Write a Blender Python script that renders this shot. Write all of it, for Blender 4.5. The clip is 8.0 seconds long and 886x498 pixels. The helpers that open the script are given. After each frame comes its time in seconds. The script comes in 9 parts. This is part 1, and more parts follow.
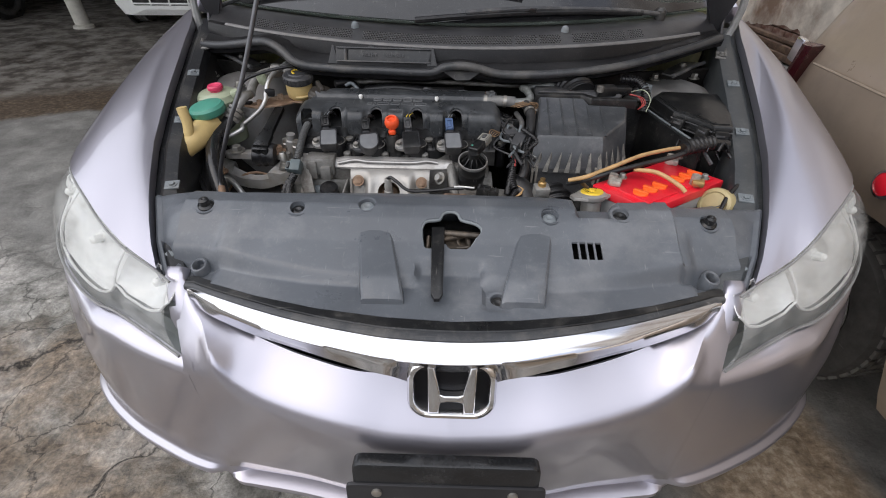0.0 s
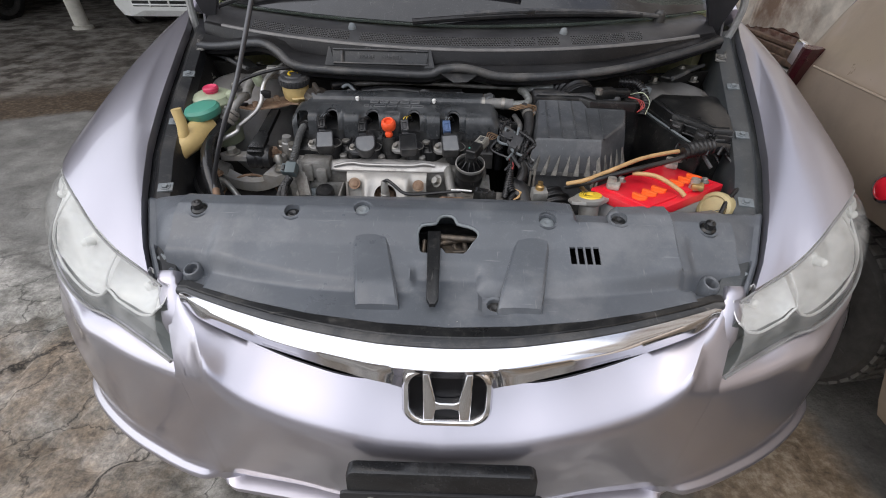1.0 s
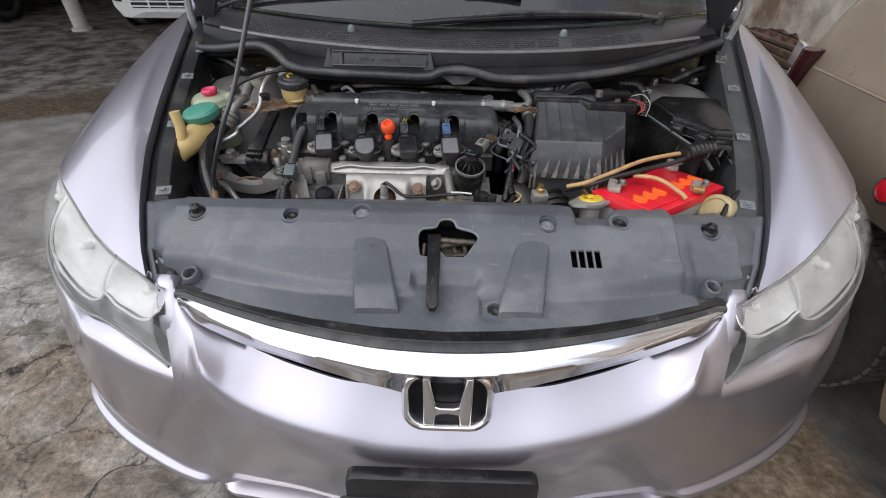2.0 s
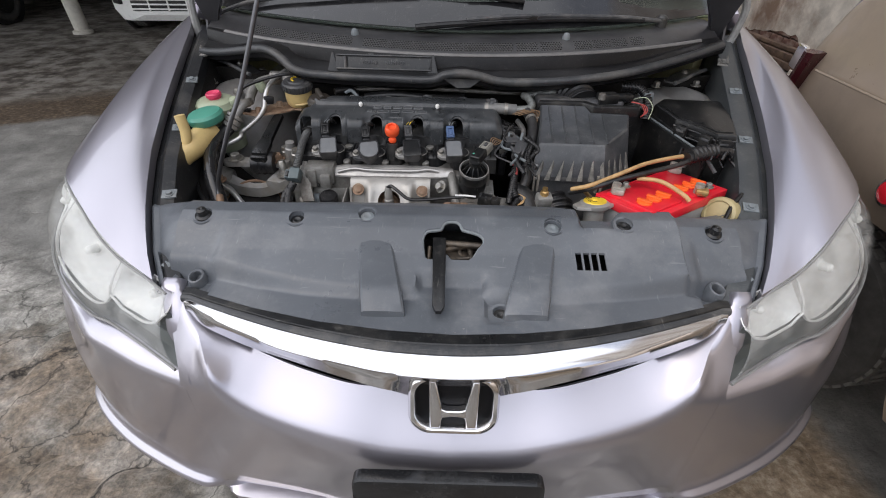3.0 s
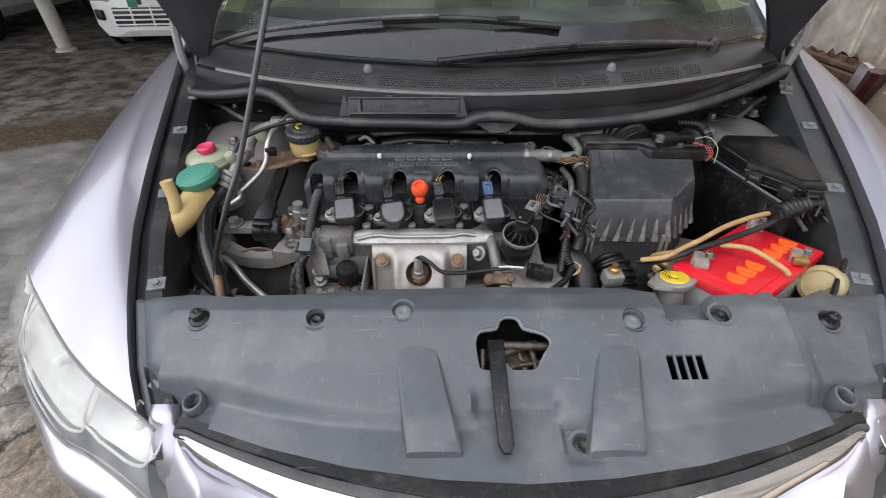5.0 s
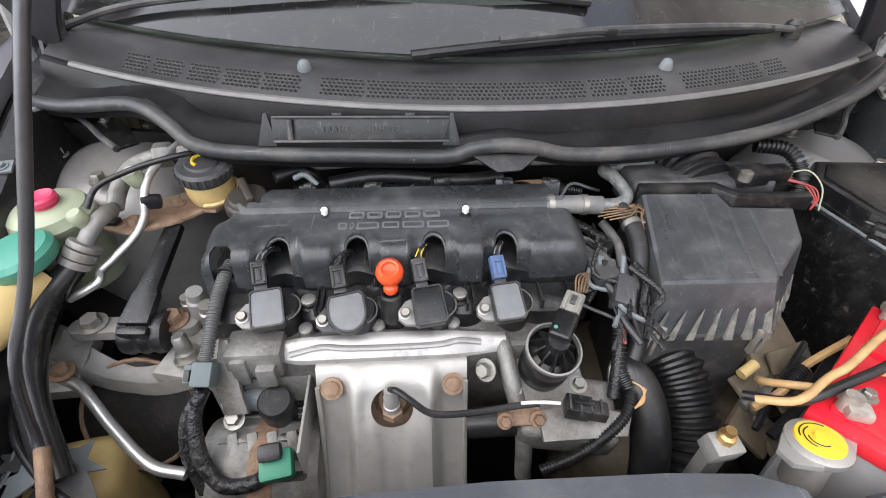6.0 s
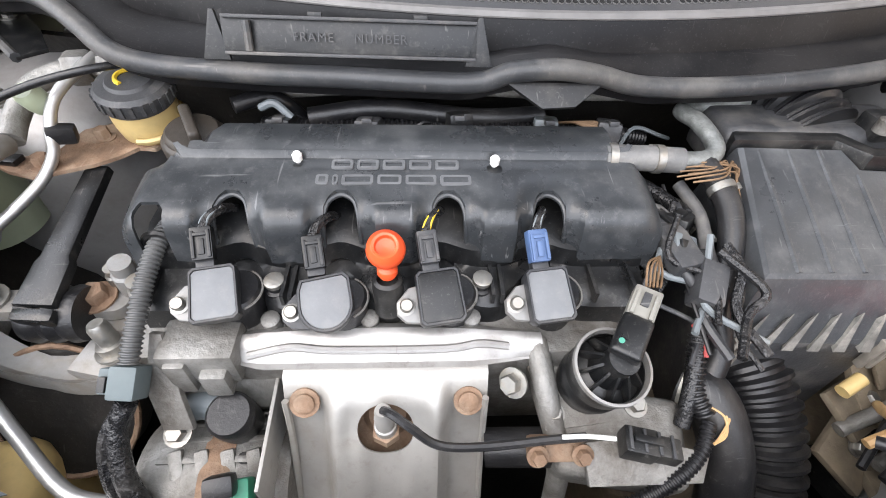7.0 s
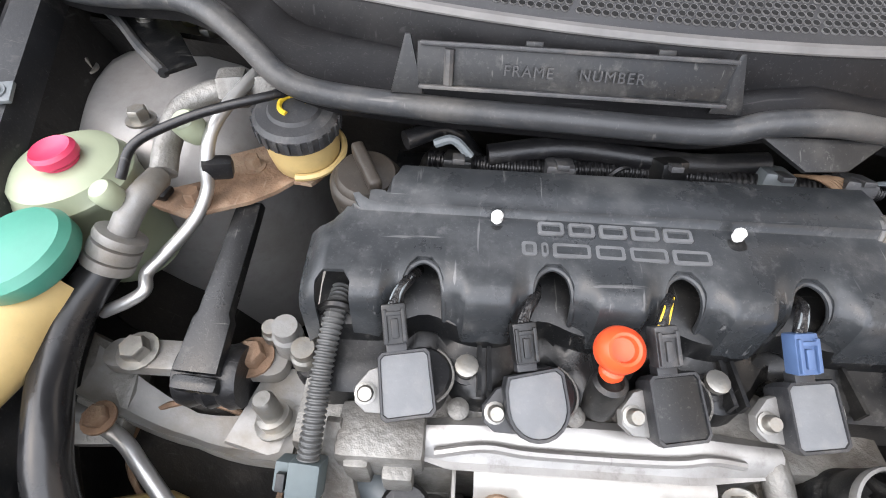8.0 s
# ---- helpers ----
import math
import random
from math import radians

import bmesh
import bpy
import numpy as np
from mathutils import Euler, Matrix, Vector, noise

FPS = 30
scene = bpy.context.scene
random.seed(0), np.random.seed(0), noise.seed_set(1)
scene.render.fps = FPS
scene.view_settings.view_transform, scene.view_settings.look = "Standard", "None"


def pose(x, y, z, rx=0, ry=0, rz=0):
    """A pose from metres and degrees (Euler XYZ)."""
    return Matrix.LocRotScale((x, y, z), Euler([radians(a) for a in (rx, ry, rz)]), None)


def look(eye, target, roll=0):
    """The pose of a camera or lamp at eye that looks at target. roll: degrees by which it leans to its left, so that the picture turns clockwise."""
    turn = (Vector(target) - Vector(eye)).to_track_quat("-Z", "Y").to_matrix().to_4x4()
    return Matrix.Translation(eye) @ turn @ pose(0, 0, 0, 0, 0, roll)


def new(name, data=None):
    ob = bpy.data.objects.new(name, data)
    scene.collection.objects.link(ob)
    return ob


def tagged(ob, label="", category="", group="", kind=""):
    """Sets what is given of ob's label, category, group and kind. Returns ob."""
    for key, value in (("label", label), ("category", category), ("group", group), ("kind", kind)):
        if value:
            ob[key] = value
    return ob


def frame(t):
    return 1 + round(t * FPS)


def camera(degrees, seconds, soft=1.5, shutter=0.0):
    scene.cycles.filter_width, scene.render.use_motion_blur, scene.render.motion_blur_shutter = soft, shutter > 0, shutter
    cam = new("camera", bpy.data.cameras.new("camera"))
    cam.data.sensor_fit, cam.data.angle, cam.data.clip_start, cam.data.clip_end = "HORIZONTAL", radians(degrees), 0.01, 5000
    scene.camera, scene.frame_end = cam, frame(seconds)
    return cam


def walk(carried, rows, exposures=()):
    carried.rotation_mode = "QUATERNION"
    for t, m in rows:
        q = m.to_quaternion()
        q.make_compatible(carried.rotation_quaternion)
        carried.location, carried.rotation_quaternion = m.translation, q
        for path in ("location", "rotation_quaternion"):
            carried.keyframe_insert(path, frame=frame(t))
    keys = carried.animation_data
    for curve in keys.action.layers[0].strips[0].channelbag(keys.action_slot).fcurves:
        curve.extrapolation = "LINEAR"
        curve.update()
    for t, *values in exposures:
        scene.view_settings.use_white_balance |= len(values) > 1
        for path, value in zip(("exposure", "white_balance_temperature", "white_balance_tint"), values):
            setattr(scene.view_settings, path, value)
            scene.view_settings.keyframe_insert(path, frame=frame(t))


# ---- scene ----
cam = camera(87.2, 8.0, soft=1.0)
# seconds, eye, yaw, pitch, roll
PATH = [
    (0, -0.0082, 0.0204, 1.2543, 0.818, -35.982, 0.948),
    (0.5, -0.0054, 0.0252, 1.2524, 0.794, -35.862, 1.023),
    (1, -0.0030, 0.0313, 1.2519, 0.739, -35.783, 1.139),
    (1.5, -0.0006, 0.0378, 1.2514, 0.712, -35.701, 1.134),
    (3, -0.0128, 0.0363, 1.2556, 0.664, -35.452, 1.010),
    (3.5, -0.0128, 0.0328, 1.2562, 0.680, -35.193, 1.195),
    (4, -0.0178, 0.0325, 1.2558, 0.665, -35.082, 1.870),
    (4.5, -0.0367, 0.0832, 1.2648, 0.599, -34.966, 1.337),
    (5, -0.0953, 0.2389, 1.2800, -0.032, -35.237, -0.396),
    (5.1, -0.1113, 0.2786, 1.2808, -0.793, -35.307, -0.487),
    (5.2, -0.1289, 0.3132, 1.2902, -1.521, -35.524, -0.626),
    (6.3, -0.1018, 0.6647, 1.1982, -5.262, -41.223, 1.703),
    (6.5, -0.1001, 0.6928, 1.1790, -4.443, -43.404, 1.989),
    (7, -0.1107, 0.7299, 1.1536, -4.440, -46.360, 3.044),
    (7.5, -0.1412, 0.7583, 1.1558, -4.167, -47.415, 3.503),
    (8, -0.2474, 0.8342, 1.1539, 1.413, -49.986, 2.296),
]
walk(cam, [(t, look((x, y, z), (x - math.sin(radians(a)) * math.cos(radians(p)), y + math.cos(radians(a)) * math.cos(radians(p)), z + math.sin(radians(p))), r))
           for t, x, y, z, a, p, r in PATH],
     [(0, 1.03), (4.5, 1.03), (5.0, 1.18), (5.2, 1.22), (6.3, 2.15), (7.0, 2.34), (7.5, 2.28), (8.0, 2.24)])

# ---- light ----
world = bpy.data.worlds.new("overcast_sky")
scene.world = world
world.use_nodes = True
wn = world.node_tree
sky = wn.nodes.new("ShaderNodeTexSky")
sky.sky_type, sky.sun_disc = "NISHITA", False
sky.sun_elevation, sky.sun_rotation = radians(54), radians(234)
sky.air_density, sky.dust_density = 1.0, 2.6
haze = wn.nodes.new("ShaderNodeMix")
haze.data_type = "RGBA"
haze.inputs[0].default_value = 0.6
haze.inputs[7].default_value = (4.36, 4.46, 4.95, 1)
wn.links.new(sky.outputs["Color"], haze.inputs[6])
wn.links.new(haze.outputs[2], wn.nodes["Background"].inputs["Color"])
wn.nodes["Background"].inputs["Strength"].default_value = 0.122
sun = new("sun", bpy.data.lights.new("sun", "SUN"))
sun.data.energy, sun.data.angle, sun.data.color = 1.15, radians(125), (1.0, 0.985, 0.96)
sun.matrix_world = look((-4.2, -2.6, 7.0), (0, 0.5, 0))


# ---- materials ----
def mat(name, col, rough=0.5, metal=0.0, var=0.15, scale=18.0, bump=0.08, bscale=160.0, coat=0.0, dirt=None, amount=0.0, dscale=9.0, trans=0.0, edge=0.5, spec=0.5, speck=0.06, rvar=1.0, wear=0.32):
    m = bpy.data.materials.new(name)
    m.use_nodes = True
    nt = m.node_tree
    b = nt.nodes["Principled BSDF"]
    tc = nt.nodes.new("ShaderNodeTexCoord")

    def noise_node(s, detail=5.0, rough_=0.6):
        n = nt.nodes.new("ShaderNodeTexNoise")
        n.inputs["Scale"].default_value, n.inputs["Detail"].default_value, n.inputs["Roughness"].default_value = s, detail, rough_
        nt.links.new(tc.outputs["Object"], n.inputs["Vector"])
        return n

    def mixed(fac, a, c):
        x = nt.nodes.new("ShaderNodeMix")
        x.data_type = "RGBA"
        if isinstance(fac, float):
            x.inputs[0].default_value = fac
        else:
            nt.links.new(fac, x.inputs[0])
        for k, v in ((6, a), (7, c)):
            if isinstance(v, tuple):
                x.inputs[k].default_value = (*v, 1)
            else:
                nt.links.new(v, x.inputs[k])
        return x.outputs[2]

    def ranged(src, a, c, lo, hi):
        r = nt.nodes.new("ShaderNodeMapRange")
        for k, v in zip((1, 2, 3, 4), (a, c, lo, hi)):
            r.inputs[k].default_value = v
        nt.links.new(src, r.inputs[0])
        return r.outputs[0]

    n1 = noise_node(scale)
    lo, hi = tuple(max(0, v * (1 - var)) for v in col), tuple(min(1, v * (1 + var)) for v in col)
    out = mixed(ranged(n1.outputs["Fac"], 0.3, 0.7, 0, 1), lo, hi)
    n2 = noise_node(dscale, 8.0, 0.65)
    if dirt:
        spot = ranged(n2.outputs["Fac"], edge, edge + 0.2, 0, amount)
        out = mixed(spot, out, dirt)
    if speck and dirt:
        n3 = noise_node(420.0, 3.0, 0.7)
        out = mixed(ranged(n3.outputs["Fac"], 0.60, 0.70, 0, speck * 2), out, tuple(min(1, 0.5 * v + 0.16) for v in dirt))
    if dirt and wear:
        # smudges and short pale scratches
        n4 = noise_node(70.0, 6.0, 0.7)
        out = mixed(ranged(n4.outputs["Fac"], 0.56, 0.72, 0, 0.55 * wear), out, tuple(min(1, 0.7 * v + 0.06) for v in dirt))
        for turn, s in ((0.5, (14.0, 260.0, 60.0)), (2.1, (220.0, 16.0, 70.0))):
            mp = nt.nodes.new("ShaderNodeMapping")
            mp.inputs["Rotation"].default_value = (0.2, 0.3, turn)
            mp.inputs["Scale"].default_value = s
            nt.links.new(tc.outputs["Object"], mp.inputs["Vector"])
            n5 = nt.nodes.new("ShaderNodeTexNoise")
            n5.inputs["Scale"].default_value, n5.inputs["Detail"].default_value = 1.0, 2.0
            nt.links.new(mp.outputs[0], n5.inputs["Vector"])
            out = mixed(ranged(n5.outputs["Fac"], 0.70, 0.76, 0, 0.6 * wear), out, tuple(min(1, v * 0.9 + 0.14) for v in dirt))
    nt.links.new(out, b.inputs["Base Color"])
    nt.links.new(ranged(n2.outputs["Fac"], 0.3, 0.7, max(0.02, rough - 0.1 * rvar), min(1, rough + 0.12 * rvar)), b.inputs["Roughness"])
    b.inputs["Metallic"].default_value = metal
    b.inputs["Coat Weight"].default_value, b.inputs["Coat Roughness"].default_value = coat, 0.06
    b.inputs["Transmission Weight"].default_value = trans
    b.inputs["Specular IOR Level"].default_value = spec
    if bump:
        bp = nt.nodes.new("ShaderNodeBump")
        bp.inputs["Strength"].default_value, bp.inputs["Distance"].default_value = bump, 0.004
        nt.links.new(noise_node(bscale, 4.0).outputs["Fac"], bp.inputs["Height"])
        nt.links.new(bp.outputs["Normal"], b.inputs["Normal"])
    return m


DUST = (0.26, 0.24, 0.21)
PAINT = mat("silver_lilac_paint", (0.43, 0.417, 0.467), 0.33, 0.82, 0.02, 3, 0.0, 900, coat=0.9, dirt=(0.40, 0.38, 0.40), amount=0.12, speck=0, dscale=2, rvar=0.15, wear=0)
TAN = mat("tan_car_paint", (0.40, 0.325, 0.25), 0.35, 0.35, 0.05, 4, 0.01, 700, coat=0.7, dirt=(0.3, 0.26, 0.21), amount=0.4, speck=0, wear=0.2)
WHITE = mat("white_car_paint", (0.75, 0.75, 0.72), 0.3, 0.0, 0.04, 4, 0.0, coat=0.6)
CHROME = mat("chrome", (0.82, 0.82, 0.83), 0.11, 1.0, 0.02, 30, 0.0, 300, dirt=(0.6, 0.6, 0.6), amount=0.2, speck=0, rvar=0.3, wear=0)
BLACK = mat("black_plastic", (0.008, 0.0084, 0.009), 0.34, 0, 0.25, 30, 0.06, 500, dirt=DUST, amount=0.14, dscale=14)
COVER = mat("grey_textured_plastic", (0.090, 0.099, 0.111), 0.34, 0, 0.14, 9, 0.10, 900, dirt=(0.30, 0.30, 0.30), amount=0.32, dscale=7, edge=0.53, wear=0.3)
DUSTY = mat("dusty_black_plastic", (0.048, 0.049, 0.052), 0.5, 0, 0.3, 25, 0.12, 260, dirt=DUST, amount=0.4, dscale=18)
TAPE = mat("wrinkled_black_tape", (0.013, 0.013, 0.014), 0.24, 0, 0.2, 40, 0.9, 130, dirt=(0.12, 0.11, 0.10), amount=0.25, dscale=30)
RUBBER = mat("black_rubber", (0.010, 0.010, 0.011), 0.36, 0, 0.25, 40, 0.1, 400, dirt=(0.12, 0.11, 0.10), amount=0.2)
SEAL = mat("worn_rubber_seal", (0.035, 0.037, 0.040), 0.42, 0, 0.2, 30, 0.08, 300, dirt=DUST, amount=0.35)
ALU = mat("cast_aluminium", (0.24, 0.235, 0.22), 0.5, 0.4, 0.3, 25, 0.35, 180, dirt=(0.075, 0.062, 0.048), amount=0.8, dscale=14, edge=0.43, wear=0.6)
STEEL = mat("bright_sheet_steel", (0.39, 0.378, 0.355), 0.42, 0.45, 0.14, 14, 0.10, 120, dirt=(0.26, 0.22, 0.17), amount=0.55, dscale=9, wear=0.8)
ZINC = mat("zinc_bolt", (0.34, 0.33, 0.305), 0.42, 0.85, 0.2, 60, 0.1, 300, dirt=(0.25, 0.19, 0.12), amount=0.5, dscale=60)
RUST = mat("rusty_steel", (0.22, 0.14, 0.09), 0.7, 0.25, 0.35, 40, 0.35, 200, dirt=(0.42, 0.33, 0.24), amount=0.7, dscale=25)
# near-black with grimy patches; puts the deep bay's darkness into the colour
DARK = mat("near_black_metal", (0.012, 0.011, 0.010), 0.6, 0.2, 0.4, 20, 0.3, 90, dirt=(0.05, 0.042, 0.034), amount=0.5)
BAYPAINT = mat("silver_inner_paint", (0.37, 0.36, 0.35), 0.36, 0.4, 0.10, 8, 0.06, 200, dirt=(0.18, 0.16, 0.14), amount=0.55, dscale=6, edge=0.48, wear=0.5)
RED = mat("red_plastic", (0.75, 0.012, 0.03), 0.35, 0, 0.06, 30, 0.02, 200, dirt=(0.4, 0.1, 0.08), amount=0.2)
ORANGE = mat("orange_plastic", (0.85, 0.10, 0.03), 0.32, 0, 0.05, 40, 0.02, 200)
VENTCAP = mat("scarlet_plastic", (0.90, 0.13, 0.02), 0.4, 0, 0.05, 40, 0.02, 200)
CREAM = mat("yellowed_plastic", (0.62, 0.46, 0.20), 0.4, 0, 0.12, 25, 0.04, 150, dirt=(0.32, 0.24, 0.12), amount=0.35)
MILKY = mat("milky_green_plastic", (0.36, 0.40, 0.28), 0.35, 0, 0.08, 25, 0.03, 150)
TEAL = mat("teal_plastic", (0.075, 0.29, 0.215), 0.38, 0, 0.08, 30, 0.02, 200)
PINK = mat("pink_plastic", (0.62, 0.05, 0.12), 0.4, 0, 0.08, 30, 0.02, 200)
BLUE = mat("blue_plastic", (0.07, 0.12, 0.24), 0.45, 0, 0.15, 40, 0.04, 200)
GREYPL = mat("grey_plastic", (0.16, 0.18, 0.19), 0.5, 0, 0.15, 40, 0.05, 200, dirt=DUST, amount=0.3)
GREEN = mat("green_plastic", (0.03, 0.22, 0.13), 0.45, 0, 0.15, 40, 0.04, 200)
YELLOW = mat("yellow_label", (0.75, 0.52, 0.04), 0.45, 0, 0.12, 50, 0.03, 200)
WIRE_O = mat("ochre_cable", (0.46, 0.29, 0.13), 0.5, 0, 0.2, 60, 0.05, 200)
WIRE_R = mat("red_cable", (0.34, 0.05, 0.045), 0.5, 0, 0.15, 60, 0.02, 200)
BRASS = mat("brass", (0.55, 0.36, 0.15), 0.4, 0.9, 0.15, 60, 0.1, 200)
REFLECT = mat("lamp_reflector", (0.70, 0.70, 0.69), 0.40, 0.3, 0.06, 20, 0.02, 60)
TREAD = mat("dusty_lit_tread", (0.15, 0.145, 0.135), 0.85, 0, 0.3, 30, 0.2, 250, dirt=(0.26, 0.24, 0.21), amount=0.5)
TYRE = mat("tyre_rubber", (0.065, 0.063, 0.060), 0.75, 0, 0.25, 30, 0.2, 250, dirt=(0.14, 0.13, 0.12), amount=0.4)
CLOTH = mat("beige_cloth", (0.45, 0.43, 0.26), 0.8, 0, 0.12, 60, 0.2, 400)
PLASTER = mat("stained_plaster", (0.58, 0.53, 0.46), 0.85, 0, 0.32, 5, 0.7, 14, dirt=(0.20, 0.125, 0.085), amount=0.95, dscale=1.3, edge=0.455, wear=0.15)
BRICK = mat("old_brick", (0.17, 0.085, 0.062), 0.85, 0, 0.45, 9, 0.5, 40, dirt=(0.30, 0.25, 0.21), amount=0.7, dscale=7, edge=0.44)
BOARD = mat("dark_wood", (0.10, 0.06, 0.04), 0.75, 0, 0.45, 14, 0.4, 40, dirt=(0.28, 0.2, 0.13), amount=0.5, dscale=8)
WHITEBAR = mat("white_lettering", (0.75, 0.75, 0.72), 0.5, 0, 0.05, 30, 0.0)
POSTM = mat("painted_post", (0.48, 0.46, 0.40), 0.7, 0, 0.15, 8, 0.2, 60, dirt=(0.25, 0.22, 0.18), amount=0.6)
REDLENS = mat("dark_red_lens", (0.035, 0.004, 0.006), 0.22, 0, 0.1, 10, 0.0, coat=0.2)
ROOFM = mat("grimy_roof_sheet", (0.16, 0.15, 0.14), 0.8, 0, 0.3, 2, 0.2, 20)


def glass(name, tint, haze, rough=0.06, clear=0.5):
    """Clear plastic or glass: see-through in part, with a glossy or hazy skin."""
    m = bpy.data.materials.new(name)
    m.use_nodes = True
    nt = m.node_tree
    b, o = nt.nodes["Principled BSDF"], nt.nodes["Material Output"]
    b.inputs["Base Color"].default_value, b.inputs["Roughness"].default_value = (*haze, 1), rough
    b.inputs["Coat Weight"].default_value = 0.5
    t, x = nt.nodes.new("ShaderNodeBsdfTransparent"), nt.nodes.new("ShaderNodeMixShader")
    t.inputs["Color"].default_value = (*tint, 1)
    n, r = nt.nodes.new("ShaderNodeTexNoise"), nt.nodes.new("ShaderNodeMapRange")
    n.inputs["Scale"].default_value, n.inputs["Detail"].default_value = 9, 6
    for k, v in zip((1, 2, 3, 4), (0.3, 0.7, clear + 0.12, clear - 0.12)):
        r.inputs[k].default_value = v
    nt.links.new(n.outputs["Fac"], r.inputs[0])
    nt.links.new(r.outputs[0], x.inputs[0])
    nt.links.new(b.outputs[0], x.inputs[1])
    nt.links.new(t.outputs[0], x.inputs[2])
    nt.links.new(x.outputs[0], o.inputs["Surface"])
    return m


LENS = glass("hazed_lamp_plastic", (0.96, 0.965, 0.96), (0.62, 0.622, 0.612), 0.05, 0.84)
LAMPDARK = mat("lamp_inner_dark", (0.10, 0.11, 0.108), 0.4, 0.1, 0.1, 10, 0.02, 200)
CASTL = mat("light_cast_alloy", (0.25, 0.246, 0.237), 0.48, 0.35, 0.15, 25, 0.12, 220, dirt=(0.18, 0.15, 0.11), amount=0.6, dscale=18, edge=0.46)
FRAY = mat("frayed_copper", (0.22, 0.14, 0.08), 0.6, 0.3, 0.3, 60, 0.05, 200)
COILTOP = mat("coil_lid_grey", (0.155, 0.162, 0.17), 0.5, 0, 0.1, 40, 0.05, 300, dirt=(0.28, 0.27, 0.25), amount=0.35, dscale=30)
# windscreen haze colour holds painted reflection as well as dust
SCREEN = glass("hazed_windscreen_glass", (0.80, 0.86, 0.82), (0.15, 0.165, 0.148), 0.05, 0.86)
PANE = glass("window_glass", (0.55, 0.62, 0.58), (0.02, 0.022, 0.022), 0.03, 0.82)


def ground_material():
    m = bpy.data.materials.new("broken_concrete")
    m.use_nodes = True
    nt = m.node_tree
    b = nt.nodes["Principled BSDF"]
    tc = nt.nodes.new("ShaderNodeTexCoord")

    def tex(kind, s, **kw):
        n = nt.nodes.new(kind)
        n.inputs["Scale"].default_value = s
        nt.links.new(tc.outputs["Object"], n.inputs["Vector"])
        if "Detail" in n.inputs:
            n.inputs["Detail"].default_value = 8
            n.inputs["Roughness"].default_value = 0.65
        return n

    def ramp(src, stops):
        r = nt.nodes.new("ShaderNodeValToRGB")
        while len(r.color_ramp.elements) < len(stops):
            r.color_ramp.elements.new(0.5)
        for e, (p, c) in zip(r.color_ramp.elements, stops):
            e.position, e.color = p, (*c, 1)
        nt.links.new(src, r.inputs[0])
        return r.outputs[0]

    def mix(f, a, c, kind="MIX"):
        x = nt.nodes.new("ShaderNodeMix")
        x.data_type, x.blend_type = "RGBA", kind
        if isinstance(f, float):
            x.inputs[0].default_value = f
        else:
            nt.links.new(f, x.inputs[0])
        nt.links.new(a, x.inputs[6])
        nt.links.new(c, x.inputs[7])
        return x.outputs[2]

    big, mid, fine = tex("ShaderNodeTexNoise", 0.8), tex("ShaderNodeTexNoise", 4.5), tex("ShaderNodeTexNoise", 38)
    base = ramp(mid.outputs["Fac"], [(0.38, (0.125, 0.118, 0.102)), (0.46, (0.225, 0.218, 0.195)), (0.52, (0.33, 0.318, 0.29)), (0.60, (0.45, 0.43, 0.395))])
    brown = ramp(fine.outputs["Fac"], [(0.3, (0.10, 0.07, 0.045)), (0.7, (0.26, 0.19, 0.125))])
    out = mix(ramp(big.outputs["Fac"], [(0.50, (0, 0, 0)), (0.60, (0.75, 0.75, 0.75))]), base, brown)
    grit = ramp(fine.outputs["Fac"], [(0.3, (0.6, 0.6, 0.6)), (0.7, (1.2, 1.2, 1.2))])
    out = mix(1.0, out, grit, "MULTIPLY")
    stain = tex("ShaderNodeTexNoise", 1.7)
    dark = ramp(stain.outputs["Fac"], [(0.36, (0.42, 0.41, 0.40)), (0.47, (1, 1, 1))])
    out = mix(0.9, out, dark, "MULTIPLY")
    # hairline cracks and darker patches between them
    warp = nt.nodes.new("ShaderNodeMix")
    warp.data_type, warp.blend_type = "RGBA", "ADD"
    warp.inputs[0].default_value = 0.35
    nt.links.new(tc.outputs["Object"], warp.inputs[6])
    nt.links.new(tex("ShaderNodeTexNoise", 2.4).outputs["Color"], warp.inputs[7])
    for s, wide, deep in ((1.3, 0.016, 0.92), (4.2, 0.024, 0.7), (11.0, 0.03, 0.22)):
        v = nt.nodes.new("ShaderNodeTexVoronoi")
        v.feature = "DISTANCE_TO_EDGE"
        v.inputs["Scale"].default_value = s
        nt.links.new(warp.outputs[2], v.inputs["Vector"])
        line = ramp(v.outputs["Distance"], [(0.0, (1 - deep,) * 3), (wide, (1, 1, 1))])
        out = mix(1.0, out, line, "MULTIPLY")
    speck = ramp(tex("ShaderNodeTexNoise", 110).outputs["Fac"], [(0.36, (0.62, 0.61, 0.60)), (0.5, (1, 1, 1)), (0.64, (1.28, 1.28, 1.26))])
    out = mix(0.6, out, speck, "MULTIPLY")
    # farther back: a smooth grey slab, a damp brown strip, then mottled old concrete
    sep = nt.nodes.new("ShaderNodeSeparateXYZ")
    nt.links.new(warp.outputs[2], sep.inputs[0])

    def across(kx, a, b):
        """0 to 1 as y + kx * x goes from a to b."""
        n1 = nt.nodes.new("ShaderNodeMath")
        n1.operation, n1.inputs[1].default_value = "MULTIPLY_ADD", kx
        nt.links.new(sep.outputs[0], n1.inputs[0])
        nt.links.new(sep.outputs[1], n1.inputs[2])
        r = nt.nodes.new("ShaderNodeMapRange")
        for k, v in zip((1, 2, 3, 4), (a, b, 0, 1)):
            r.inputs[k].default_value = v
        nt.links.new(n1.outputs[0], r.inputs[0])
        return r.outputs[0]

